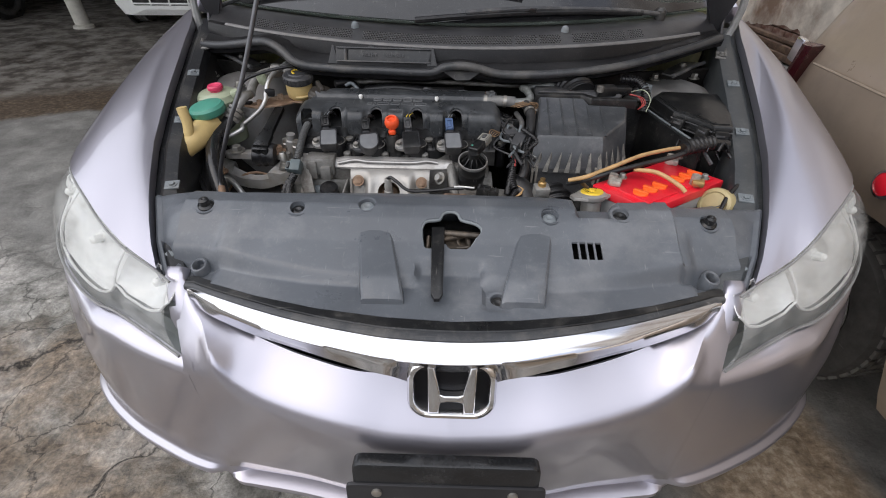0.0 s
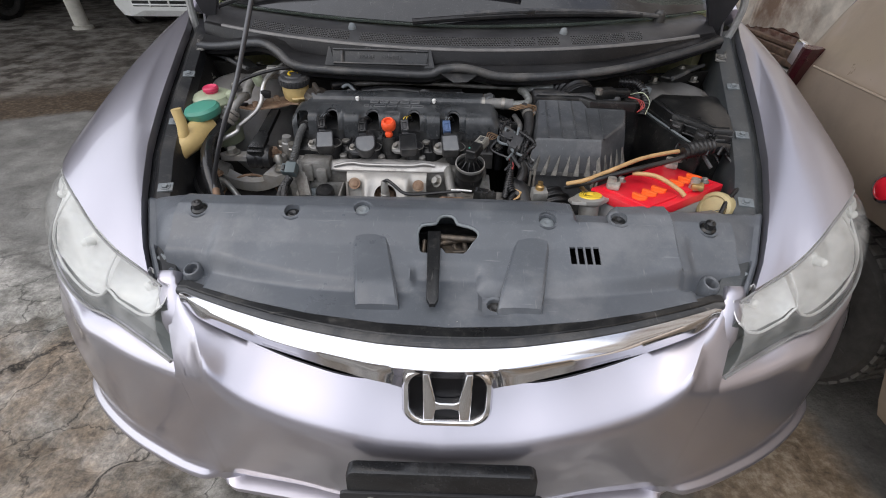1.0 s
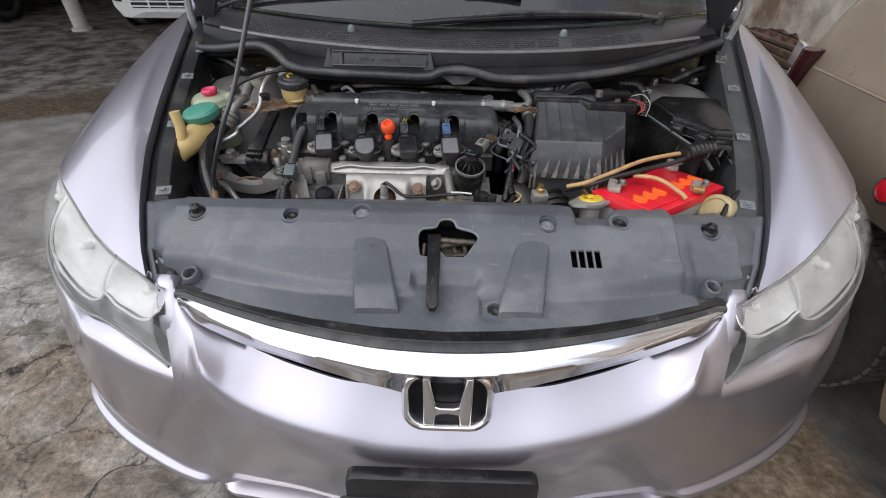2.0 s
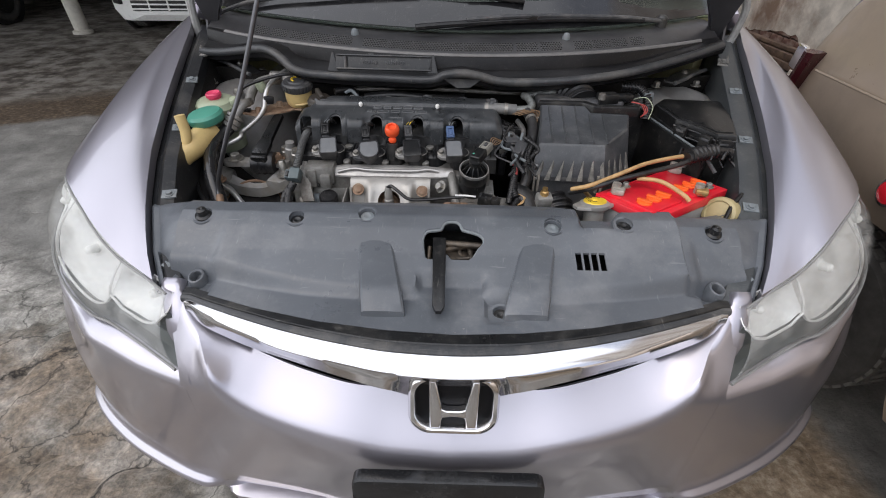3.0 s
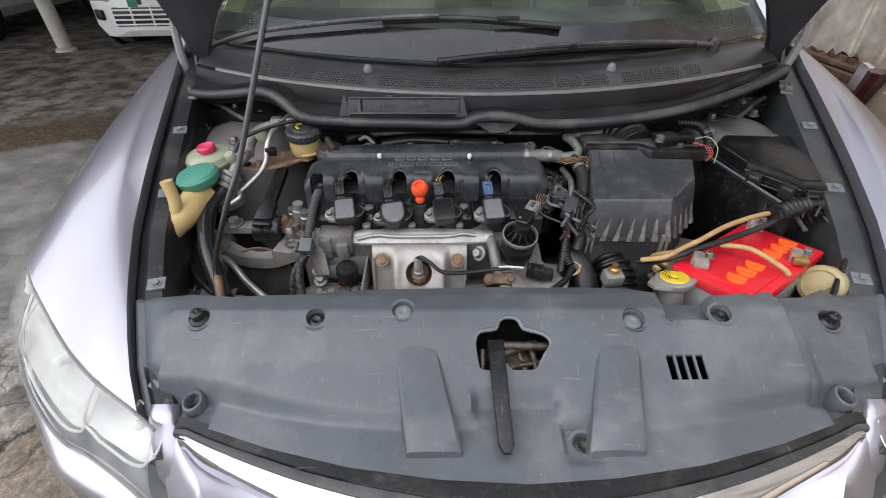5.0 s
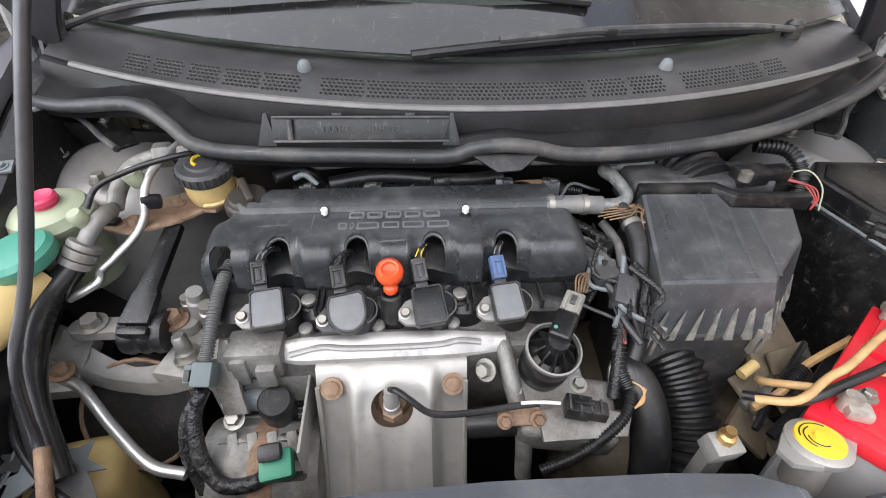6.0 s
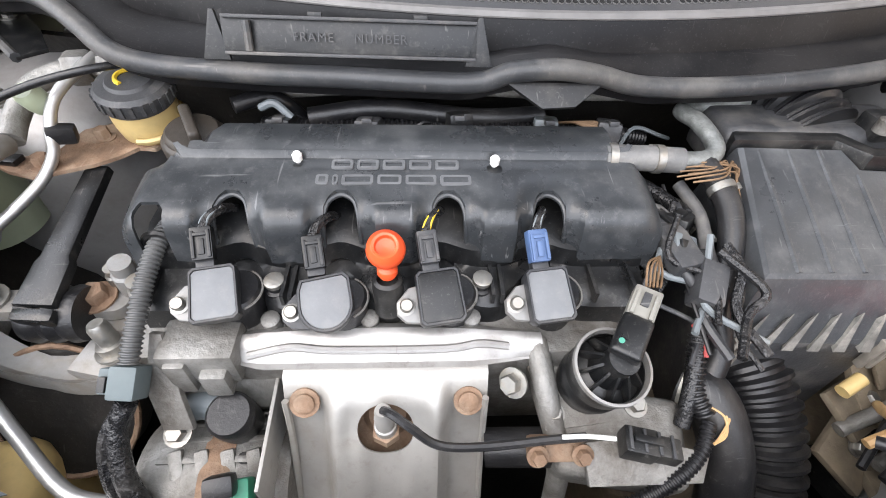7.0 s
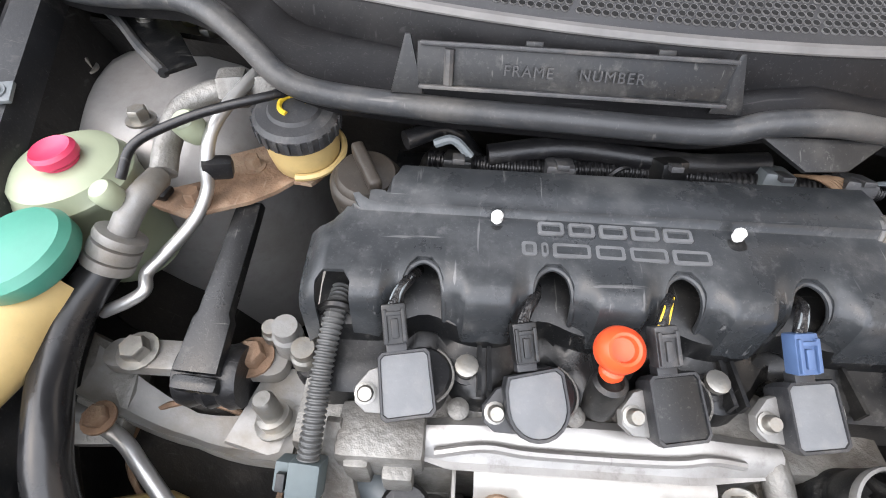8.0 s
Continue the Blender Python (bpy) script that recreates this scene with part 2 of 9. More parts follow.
    slab = ramp(mid.outputs["Fac"], [(0.34, (0.11, 0.108, 0.10)), (0.5, (0.17, 0.167, 0.156)), (0.66, (0.24, 0.236, 0.22))])
    out = mix(across(0.45, 0.95, 1.20), out, mix(0.35, slab, speck, "MULTIPLY"))
    damp = ramp(fine.outputs["Fac"], [(0.35, (0.035, 0.025, 0.016)), (0.5, (0.075, 0.052, 0.032)), (0.68, (0.16, 0.12, 0.08))])
    out = mix(across(-0.5, 4.86, 4.95), out, damp)
    mott = ramp(mid.outputs["Fac"], [(0.38, (0.055, 0.045, 0.035)), (0.47, (0.115, 0.10, 0.085)), (0.54, (0.20, 0.185, 0.16)), (0.66, (0.28, 0.265, 0.24))])
    out = mix(across(-0.5, 5.45, 5.75), out, mix(0.35, mott, speck, "MULTIPLY"))
    soil = nt.nodes.new("ShaderNodeMapRange")
    for k, v in zip((1, 2, 3, 4), (0.75, 1.0, 0, 1)):
        soil.inputs[k].default_value = v
    nt.links.new(sep.outputs[0], soil.inputs[0])
    earth = ramp(fine.outputs["Fac"], [(0.3, (0.10, 0.072, 0.046)), (0.5, (0.22, 0.165, 0.11)), (0.7, (0.38, 0.32, 0.24))])
    wet = nt.nodes.new("ShaderNodeMapRange")
    for k, v in zip((1, 2, 3, 4), (1.26, 1.36, 1, 0)):
        wet.inputs[k].default_value = v
    nt.links.new(sep.outputs[0], wet.inputs[0])
    strip = nt.nodes.new("ShaderNodeMath")
    strip.operation = "MULTIPLY"
    nt.links.new(soil.outputs[0], strip.inputs[0])
    nt.links.new(wet.outputs[0], strip.inputs[1])
    out = mix(strip.outputs[0], out, earth)
    nt.links.new(out, b.inputs["Base Color"])
    rr = ramp(stain.outputs["Fac"], [(0.36, (0.38, 0.38, 0.38)), (0.5, (0.85, 0.85, 0.85))])
    nt.links.new(rr, b.inputs["Roughness"])
    bp = nt.nodes.new("ShaderNodeBump")
    bp.inputs["Strength"].default_value, bp.inputs["Distance"].default_value = 0.7, 0.02
    nt.links.new(mix(0.5, mid.outputs["Color"], fine.outputs["Color"]), bp.inputs["Height"])
    nt.links.new(bp.outputs["Normal"], b.inputs["Normal"])
    return m


GROUND = ground_material()


# ---- shape helpers ----
def origin_of(ob):
    v = Vector((0, 0, 0))
    while ob:
        v, ob = v + ob.location, ob.parent
    return v


def thing(name, loc, label, category, group="", kind=""):
    ob = new(name)
    ob.location, ob.empty_display_size = loc, 0.05
    return tagged(ob, label, category, group, kind)


def finish(bm, name, material, angle=38, recalc=True):
    if recalc:
        bmesh.ops.recalc_face_normals(bm, faces=bm.faces)
    me = bpy.data.meshes.new(name)
    bm.to_mesh(me)
    bm.free()
    me.materials.append(material)
    me.shade_smooth()
    me.set_sharp_from_angle(angle=radians(angle))
    return me


def part(name, bm, material, parent=None, label="", angle=38, kind=""):
    """One mesh, given in world coordinates, under a thing or a part."""
    if parent is not None:
        bmesh.ops.translate(bm, vec=-origin_of(parent), verts=bm.verts)
    ob = new(name, finish(bm, name, material, angle))
    ob.parent = parent
    return tagged(ob, label, kind=kind)


def B():
    return bmesh.new()


def smooth_path(pts, n=6):
    P = [Vector(p) for p in pts]
    if len(P) < 3:
        return P
    P = [P[0] * 2 - P[1]] + P + [P[-1] * 2 - P[-2]]
    out = []
    for i in range(1, len(P) - 2):
        a, b, c, d = P[i - 1:i + 3]
        for k in range(n):
            t = k / n
            out.append(0.5 * (2 * b + (c - a) * t + (2 * a - 5 * b + 4 * c - d) * t * t + (3 * b - a - 3 * c + d) * t ** 3))
    return out + [P[-2]]


def loft(bm, rows, closed=False, caps=False, skew=False):
    vs = [[bm.verts.new(p) for p in r] for r in rows]
    for a, b in zip(vs, vs[1:]):
        n = len(a)
        for i in range(n if closed else n - 1):
            j = (i + 1) % n
            bm.faces.new((a[i], a[j], b[j], b[i]))
    if caps and closed:
        bm.faces.new(vs[0])
        bm.faces.new(vs[-1])
    return vs


def solid(bm, t):
    bmesh.ops.recalc_face_normals(bm, faces=bm.faces)
    bmesh.ops.solidify(bm, geom=bm.faces[:], thickness=t)


def tube(bm, pts, r, seg=10, n=5, ends=True):
    """A round bar, hose or cable along a path; r is a number or a function of the run from 0 to 1."""
    P = smooth_path(pts, n)
    up = Vector((0.13, 0.21, 0.97))
    rows = []
    for i, p in enumerate(P):
        d = (P[min(i + 1, len(P) - 1)] - P[max(i - 1, 0)]).normalized()
        a = d.cross(up)
        if a.length < 0.05:
            a = d.cross(Vector((1, 0, 0)))
        a.normalize()
        up = a.cross(d)
        rr = r(i / (len(P) - 1)) if callable(r) else r
        rows.append([p + rr * (math.cos(k * 2 * math.pi / seg) * a + math.sin(k * 2 * math.pi / seg) * up) for k in range(seg)])
    loft(bm, rows, closed=True, caps=ends)


def ribbed(bm, pts, r, depth, pitch, seg=12):
    """A corrugated hose."""
    P = smooth_path(pts, 12)
    run = [0.0]
    for a, b in zip(P, P[1:]):
        run.append(run[-1] + (b - a).length)
    count = max(2, int(run[-1] / pitch * 4))
    Q = []
    for k in range(count + 1):
        s = run[-1] * k / count
        i = max(j for j in range(len(run)) if run[j] <= s + 1e-9)
        i = min(i, len(P) - 2)
        f = (s - run[i]) / max(1e-9, run[i + 1] - run[i])
        Q.append(P[i].lerp(P[i + 1], f))
    up = Vector((0.13, 0.21, 0.97))
    rows = []
    for i, p in enumerate(Q):
        d = (Q[min(i + 1, len(Q) - 1)] - Q[max(i - 1, 0)]).normalized()
        a = d.cross(up).normalized()
        up = a.cross(d)
        rr = r if i % 4 in (0, 1) else r - depth
        rows.append([p + rr * (math.cos(k * 2 * math.pi / seg) * a + math.sin(k * 2 * math.pi / seg) * up) for k in range(seg)])
    loft(bm, rows, closed=True, caps=True)


def rod(bm, a, b, r, r2=None, seg=16):
    a, b = Vector(a), Vector(b)
    tube(bm, [a, b], (lambda s: r + (r2 - r) * s) if r2 is not None else r, seg)


def lathe(bm, prof, M, seg=24, caps=True):
    """Turns a profile of (radius, height) about z, and lays it at the pose M."""
    rows = [[M @ Vector((r * math.cos(k * 2 * math.pi / seg), r * math.sin(k * 2 * math.pi / seg), z)) for k in range(seg)] for r, z in prof]
    loft(bm, rows if caps else rows + rows[:1], closed=True, caps=caps)
    if not caps:
        bmesh.ops.remove_doubles(bm, verts=bm.verts, dist=0.00001)


def aim(p, d):
    """A pose at p whose z axis looks along d."""
    return Matrix.Translation(p) @ Vector(d).to_track_quat("Z", "Y").to_matrix().to_4x4()


def rbox(bm, M, sx, sy, sz, bev=0.003, seg=2):
    """A box with rounded edges, its middle at the pose M."""
    g = bmesh.ops.create_cube(bm, size=1)
    vs = g["verts"]
    bmesh.ops.scale(bm, vec=(sx, sy, sz), verts=vs)
    if bev:
        es = {e for v in vs for e in v.link_edges}
        r = bmesh.ops.bevel(bm, geom=list(es), offset=bev, segments=seg, profile=0.6, affect="EDGES")
        vs = list({v for f in r["faces"] for v in f.verts} | {v for v in vs if v.is_valid})
    bmesh.ops.transform(bm, matrix=M, verts=vs)


def prism(bm, outline, M, depth, bev=0.0, seg=2):
    """A plate with the given outline in the xy plane of M, from z = 0 to depth."""
    lo = [bm.verts.new((x, y, 0)) for x, y in outline]
    hi = [bm.verts.new((x, y, depth)) for x, y in outline]
    n = len(lo)
    fs = [bm.faces.new(hi), bm.faces.new(lo[::-1])]
    fs += [bm.faces.new((lo[i], lo[(i + 1) % n], hi[(i + 1) % n], hi[i])) for i in range(n)]
    vs = lo + hi
    if bev:
        es = [e for e in fs[0].edges]
        bmesh.ops.recalc_face_normals(bm, faces=fs)
        r = bmesh.ops.bevel(bm, geom=es, offset=bev, segments=seg, profile=0.6, affect="EDGES")
        vs = list({v for f in r["faces"] for v in f.verts} | {v for v in vs if v.is_valid})
    bmesh.ops.transform(bm, matrix=M, verts=vs)


def round_rect(w, h, r, n=5):
    out = []
    for cx, cy, a0 in ((w / 2 - r, h / 2 - r, 0), (-w / 2 + r, h / 2 - r, 90), (-w / 2 + r, -h / 2 + r, 180), (w / 2 - r, -h / 2 + r, 270)):
        out += [(cx + r * math.cos(radians(a0 + 90 * k / n)), cy + r * math.sin(radians(a0 + 90 * k / n))) for k in range(n + 1)]
    return out


def hexbolt(bm, p, d, r=0.007, h=0.006, washer=True):
    M = aim(p, d)
    if washer:
        lathe(bm, [(r * 1.5, -0.001), (r * 1.5, 0.0012)], M, 16)
    lathe(bm, [(r, 0.001), (r, h * 0.85), (r * 0.86, h)], M, 6)


def cut(ob, bm):
    """Cuts the shapes of bm out of ob for good."""
    me = bpy.data.meshes.new("cutter")
    bmesh.ops.recalc_face_normals(bm, faces=bm.faces)
    bm.to_mesh(me)
    bm.free()
    c = new("cutter", me)
    md = ob.modifiers.new("cut", "BOOLEAN")
    md.operation, md.solver, md.object = "DIFFERENCE", "EXACT", c
    bpy.context.view_layer.update()
    dg = bpy.context.evaluated_depsgraph_get()
    res = bpy.data.meshes.new_from_object(ob.evaluated_get(dg))
    ob.modifiers.clear()
    ob.data = res
    bpy.data.objects.remove(c)
    res.shade_smooth()
    res.set_sharp_from_angle(angle=radians(38))


def lerp_table(x, xs, ys):
    return float(np.interp(x, xs, ys))


# ---- ground and walls ----
def ground():
    """One sheet: fine and uneven near the car, coarse out to the horizon."""
    xs = sorted(set(np.round(np.concatenate([np.arange(-2.6, 2.4, 0.035), np.arange(-12, 12.1, 0.6), [-400, -150, -60, -25, 25, 60, 150, 400]]), 4)))
    ys = sorted(set(np.round(np.concatenate([np.arange(0.0, 3.2, 0.035), np.arange(-8, 20.1, 0.6), [-400, -150, -60, -25, 35, 80, 200, 400]]), 4)))

    def height(x, y):
        far = max(0.0, max(abs(x) - 2.2, abs(y - 1.6) - 1.4))
        k = max(0.0, 1 - far * 1.5)
        h = 0.012 * noise.noise((x * 2.2, y * 2.2, 3)) + 0.006 * noise.noise((x * 9, y * 9, 1)) * k
        # broken slab edges
        cells = noise.voronoi((x * 2.6 + 0.25 * noise.noise((x * 4, y * 4, 0)), y * 2.6 + 0.25 * noise.noise((x * 4, y * 4, 7)), 0.5))[0]
        gap = cells[1] - cells[0]
        h -= k * 0.028 * max(0.0, 1 - gap / 0.09)
        return h - 0.012

    bm = B()
    loft(bm, [[(x, y, height(x, y)) for x in xs] for y in ys])
    return tagged(part("ground", bm, GROUND), "cracked grey-brown concrete yard with damp stains", "ground", kind="structure")


ground()


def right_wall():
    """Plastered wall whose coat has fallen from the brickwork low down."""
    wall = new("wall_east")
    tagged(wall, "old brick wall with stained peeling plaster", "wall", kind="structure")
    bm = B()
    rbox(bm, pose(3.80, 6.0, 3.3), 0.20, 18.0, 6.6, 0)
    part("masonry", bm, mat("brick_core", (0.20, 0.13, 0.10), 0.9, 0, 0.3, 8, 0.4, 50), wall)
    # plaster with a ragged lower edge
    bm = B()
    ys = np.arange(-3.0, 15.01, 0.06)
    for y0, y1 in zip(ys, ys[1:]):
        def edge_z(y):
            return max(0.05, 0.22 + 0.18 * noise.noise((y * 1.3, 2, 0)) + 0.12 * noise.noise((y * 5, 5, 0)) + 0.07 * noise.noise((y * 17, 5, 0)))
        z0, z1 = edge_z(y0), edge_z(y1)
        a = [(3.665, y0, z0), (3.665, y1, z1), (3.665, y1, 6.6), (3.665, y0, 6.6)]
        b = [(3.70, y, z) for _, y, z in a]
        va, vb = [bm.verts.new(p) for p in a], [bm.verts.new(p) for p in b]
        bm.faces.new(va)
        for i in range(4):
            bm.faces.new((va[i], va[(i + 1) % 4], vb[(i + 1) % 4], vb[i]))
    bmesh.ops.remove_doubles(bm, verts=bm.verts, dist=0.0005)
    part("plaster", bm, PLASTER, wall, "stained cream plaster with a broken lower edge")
    return wall


def unseen_wall():
    """Plain unseen wall, added behind the viewer so upright paint reflects something dark."""
    w = new("unseen_south_wall")
    tagged(w, "plain unseen wall added to darken reflections", "wall", kind="structure")
    bm = B()
    rbox(bm, pose(-1.0, -3.6, 0.85), 12.0, 0.2, 1.8, 0)
    part("masonry", bm, PLASTER, w)
    bm = B()
    rbox(bm, pose(-1.0, -3.6, 1.8), 12.1, 0.3, 0.1, 0.01)
    part("coping", bm, PLASTER, w)


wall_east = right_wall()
unseen_wall()


def far_shed():
    """The dark shelter behind the parked cars."""
    shed = thing("shed", (-4.0, 12.0, 0), "deep open vehicle shed with an unseen low roof that dims the car", "shed", kind="structure")
    bm = B()
    rbox(bm, pose(-4.0, 15.0, 1.6), 22, 0.25, 3.2, 0)
    part("back_wall", bm, PLASTER, shed)
    # roof is out of view; its front edge is set to dim the car
    bm = B()
    rbox(bm, pose(-5.2, 9.1, 3.1), 13.6, 13.0, 0.12, 0)
    part("roof", bm, ROOFM, shed)
    bm = B()
    rbox(bm, pose(-12.0, 10.0, 1.6), 0.2, 10.0, 3.2, 0)
    part("side_wall", bm, PLASTER, shed)
    return shed


far_shed()

# ---- the silver car: body ----
car = thing("sedan_car", (0, 0.4, 0), "silver-lilac sedan with its bonnet propped open", "car")
PLAN_X = [0, 0.2, 0.435, 0.6, 0.7, 0.78, 0.828, 0.856, 0.868]
PLAN_Y = [0.425, 0.44, 0.507, 0.573, 0.628, 0.690, 0.752, 0.84, 0.96]


def sk(p):
    """The car stands a touch askew in the yard."""
    x, y, z = p
    return (x + 0.022 * (y - 0.55), y, z)


def step(v, a, b):
    t = max(0.0, min(1.0, (v - a) / (b - a)))
    return t * t * (3 - 2 * t)


def plan(x):
    return lerp_table(abs(x), PLAN_X, PLAN_Y)


def plan_line(n=7):
    """Points along the nose from the middle to the wheel arch, with their outward direction."""
    P = smooth_path([(x, y, 0) for x, y in zip(PLAN_X, PLAN_Y)], n)
    out = []
    for i, p in enumerate(P):
        d = (P[min(i + 1, len(P) - 1)] - P[max(i - 1, 0)]).normalized()
        out.append((p.x, p.y, Vector((d.y, -d.x, 0))))
    return out


def blend(a, b, t):
    t = max(0.0, min(1.0, t))
    return a + (b - a) * t * t * (3 - 2 * t)


def curve_table(x, xs, ys):
    """A smooth curve through a table of values."""
    if x <= xs[0]:
        return ys[0]
    if x >= xs[-1]:
        return ys[-1]
    i = max(k for k in range(len(xs) - 1) if xs[k] <= x)
    g = [(ys[k + 1] - ys[k]) / (xs[k + 1] - xs[k]) for k in range(len(xs) - 1)]

    def slope(k):
        if k == 0 or k == len(xs) - 1:
            return 0.0 if k == 0 else g[-1]
        return 0.0 if g[k - 1] * g[k] <= 0 else 2 * g[k - 1] * g[k] / (g[k - 1] + g[k])
    h = xs[i + 1] - xs[i]
    t = (x - xs[i]) / h
    return (ys[i] * (1 + 2 * t) * (1 - t) ** 2 + slope(i) * h * t * (1 - t) ** 2 + ys[i + 1] * t * t * (3 - 2 * t) + slope(i + 1) * h * t * t * (t - 1))


def bumper_rows(x, wing=False):
    """(height, how far in) down the bumper's face at a station x from the middle."""
    fill, tuck, lean = step(x, 0.24, 0.52), step(x, 0.62, 0.76), 0.083 * step(x, 0.355, 0.405) * (not wing)

    def out(z):
        under = curve_table(z, [0.34, 0.40, 0.47, 0.55, 0.63], [0.030, 0.021, 0.012, 0.004, 0.0]) * (1 - fill)
        return under - fill * curve_table(z, [0.34, 0.44, 0.52, 0.60, 0.66], [0.008, 0.006, 0.003, 0.001, 0.0]) + tuck * curve_table(z, [0.50, 0.56, 0.61, 0.66], [0.0, 0.006, 0.016, 0.030]) + lean * max(0.0, (z - 0.658) / 0.112) ** 1.1
    runs = (0.02, 0.05, 0.09, 0.13, 0.17, 0.21, 0.26, 0.31, 0.36, 0.42, 0.50, 0.60, 0.70, 0.80, 0.90, 1.0)
    foot = 0.362
    if not wing:
        zr = curve_table(x, [0, 0.09, 0.17, 0.26, 0.31, 0.345, 0.37, 0.395, 0.415, 0.437, 0.4565], [0.574, 0.579, 0.602, 0.617, 0.630, 0.652, 0.684, 0.717, 0.734, 0.757, 0.766])
        zt = curve_table(x, [0, 0.08, 0.16, 0.25, 0.30, 0.35, 0.39, 0.415, 0.437, 0.4565], [0.654, 0.655, 0.660, 0.668, 0.677, 0.695, 0.722, 0.740, 0.763, 0.771])
        it = curve_table(x, [0, 0.08, 0.16, 0.25, 0.30, 0.35, 0.39, 0.415, 0.437, 0.4565], [0.074, 0.074, 0.070, 0.073, 0.073, 0.071, 0.071, 0.076, 0.082, 0.086])
        ir = out(zr)
        rows = []
        for s in (1.0, 0.86, 0.70, 0.54, 0.39, 0.26, 0.15, 0.06):
            rows.append((zr + (zt - zr) * s ** 1.2, ir + (it - ir) * s ** 0.95 + 0.002 * (1 - s) ** 8))
        z0 = zr - 0.004
    else:
        zt = curve_table(x, [0.4565, 0.518, 0.592, 0.634, 0.705, 0.785, 0.838, 0.868], [0.664, 0.665, 0.674, 0.674, 0.669, 0.675, 0.692, 0.715])
        o = out(zt - 0.03)
        rows = [(zt - dz, o + (0.046 - o) * f) for dz, f in ((0, 1), (0.001, 0.76), (0.003, 0.56), (0.006, 0.38), (0.010, 0.23), (0.015, 0.11), (0.021, 0.03), (0.028, 0))]
        z0 = zt - 0.033
    rows += [(z0 + (foot - z0) * f, out(z0 + (foot - z0) * f)) for f in runs]
    if not wing:
        # a soft ridge
        k = 1 - step(x, 0.33, 0.38)
        for _ in range(4):
            rows = rows[:3] + [(b[0] + k * (a[0] - 2 * b[0] + c[0]) / 4, b[1] + k * (a[1] - 2 * b[1] + c[1]) / 4) for a, b, c in zip(rows[2:13], rows[3:14], rows[4:15])] + rows[14:]
        x = x if x < 0.40 else 0.40 + (x - 0.40) * 0.63
    # chin lip under the corners, and the lower mouth between them
    lip = blend(0.0, 0.016, (x - 0.425) / 0.05) * (1 - 0.8 * step(x, 0.80, 0.868))
    under = step(x, 0.41, 0.47)
    base, deep = out(foot), blend(0.018, 0.0, (x - 0.40) / 0.05)
    return rows + [(foot - 0.006, base - lip * 0.25 + deep * 0.3), (foot - 0.010, base - lip * 0.75 + deep * 0.6), (foot - 0.015, base - lip * 0.98 + deep), (foot - 0.022, base - lip + deep),
                   (0.320, base + 0.010 * under + deep), (0.314, base + 0.010 * under - 0.4 * deep), (0.306, base + 0.012 * under - 0.5 * deep), (0.29, base + 0.05 * under + deep), (0.215, base + 0.03 + 0.06 * under)]


def bumper():
    """The middle between the lamps' inner edges, and a wing under each lamp, joined into one skin."""
    line = plan_line(14)
    lx, ly, nx, ny = [p[0] for p in line], [p[1] for p in line], [p[2].x for p in line], [p[2].y for p in line]

    def spot(x, z, inn, middle):
        a = abs(x)
        if middle:
            # the pillar's slanting edge above the ledge; a hidden overlap under the wing below it
            end = max(0.436 - 0.011 * step(z, 0.648, 0.664), 0.425 + 0.036 * min(1.0, (z - 0.655) / 0.115))
            a = a if a < 0.40 else 0.40 + (a - 0.40) * (end - 0.40) / 0.057
            inn += 0.0008 * step(a, 0.4225, 0.428) * (z < 0.66)
        y, d = lerp_table(a, lx, ly), Vector((lerp_table(a, lx, nx), lerp_table(a, lx, ny), 0))
        d = d.lerp(Vector((0, -1, 0)), step(a, 0.33, 0.42) * (1 - step(a, 0.435, 0.54)))
        return sk((math.copysign(a - d.x * inn, x), y - d.y * inn, z))

    bm = B()
    sheets = [[[spot(x, z, inn, True) for z, inn in bumper_rows(min(abs(x), 0.4564))] for x in np.linspace(-0.457, 0.457, 131)]]
    for s in (-1, 1):
        sheets.append([[spot(s * x, z, inn, False) for z, inn in bumper_rows(x, True)] for x in (list(np.linspace(0.4248, 0.70, 40)) + [v for v in lx if v > 0.705])[::s]])
    for rows in sheets:
        # a second skin behind each sheet, joined along the rim
        back = [[(x, y + 0.004, z - 0.001) for x, y, z in r] for r in rows]
        loft(bm, [r + q[::-1] for r, q in zip(rows, back)], closed=True, caps=True)
    ob = part("bumper", bm, PAINT, car, "silver-lilac painted bumper", 52)
    for s in (-1, 1):
        bm = B()
        # capped top of the pillar beside the lamp, with a small step below its flat pad
        rings = []
        for x, y, z, w, out in ((0.460, 0.617, 0.770, 0.028, -0.006), (0.459, 0.614, 0.774, 0.030, 0.001), (0.456, 0.604, 0.772, 0.032, 0.003), (0.452, 0.592, 0.766, 0.032, 0.003), (0.450, 0.589, 0.764, 0.033, 0.001),
                                (0.446, 0.578, 0.755, 0.033, 0.001), (0.441, 0.564, 0.738, 0.035, 0.000), (0.435, 0.549, 0.720, 0.037, -0.002), (0.430, 0.541, 0.706, 0.036, -0.008)):
            rings.append([sk((s * (x + w * a), y - 0.62 * (out + d), z + 0.78 * (out + d))) for a, d in ((-0.55, -0.016), (-0.50, -0.003), (-0.42, -0.0006), (-0.2, 0.0004), (0.2, 0.0004), (0.42, -0.0006), (0.50, -0.003), (0.55, -0.016))])
        loft(bm, rings, closed=True, caps=True)
        part("corner_pad", bm, PAINT, car)
    return ob


bumper()


def dark_mouth():
    bm = B()
    rows = []
    for z in (0.195, 0.30, 0.42, 0.60, 0.74):
        rows.append([sk((x, plan(x) + (0.075 if z < 0.5 else 0.112), z)) for x in np.linspace(-0.80, 0.80, 33)])
    loft(bm, rows)
    solid(bm, 0.004)
    part("grille_backing", bm, BLACK, car, "black plastic behind the grille slot")


dark_mouth()


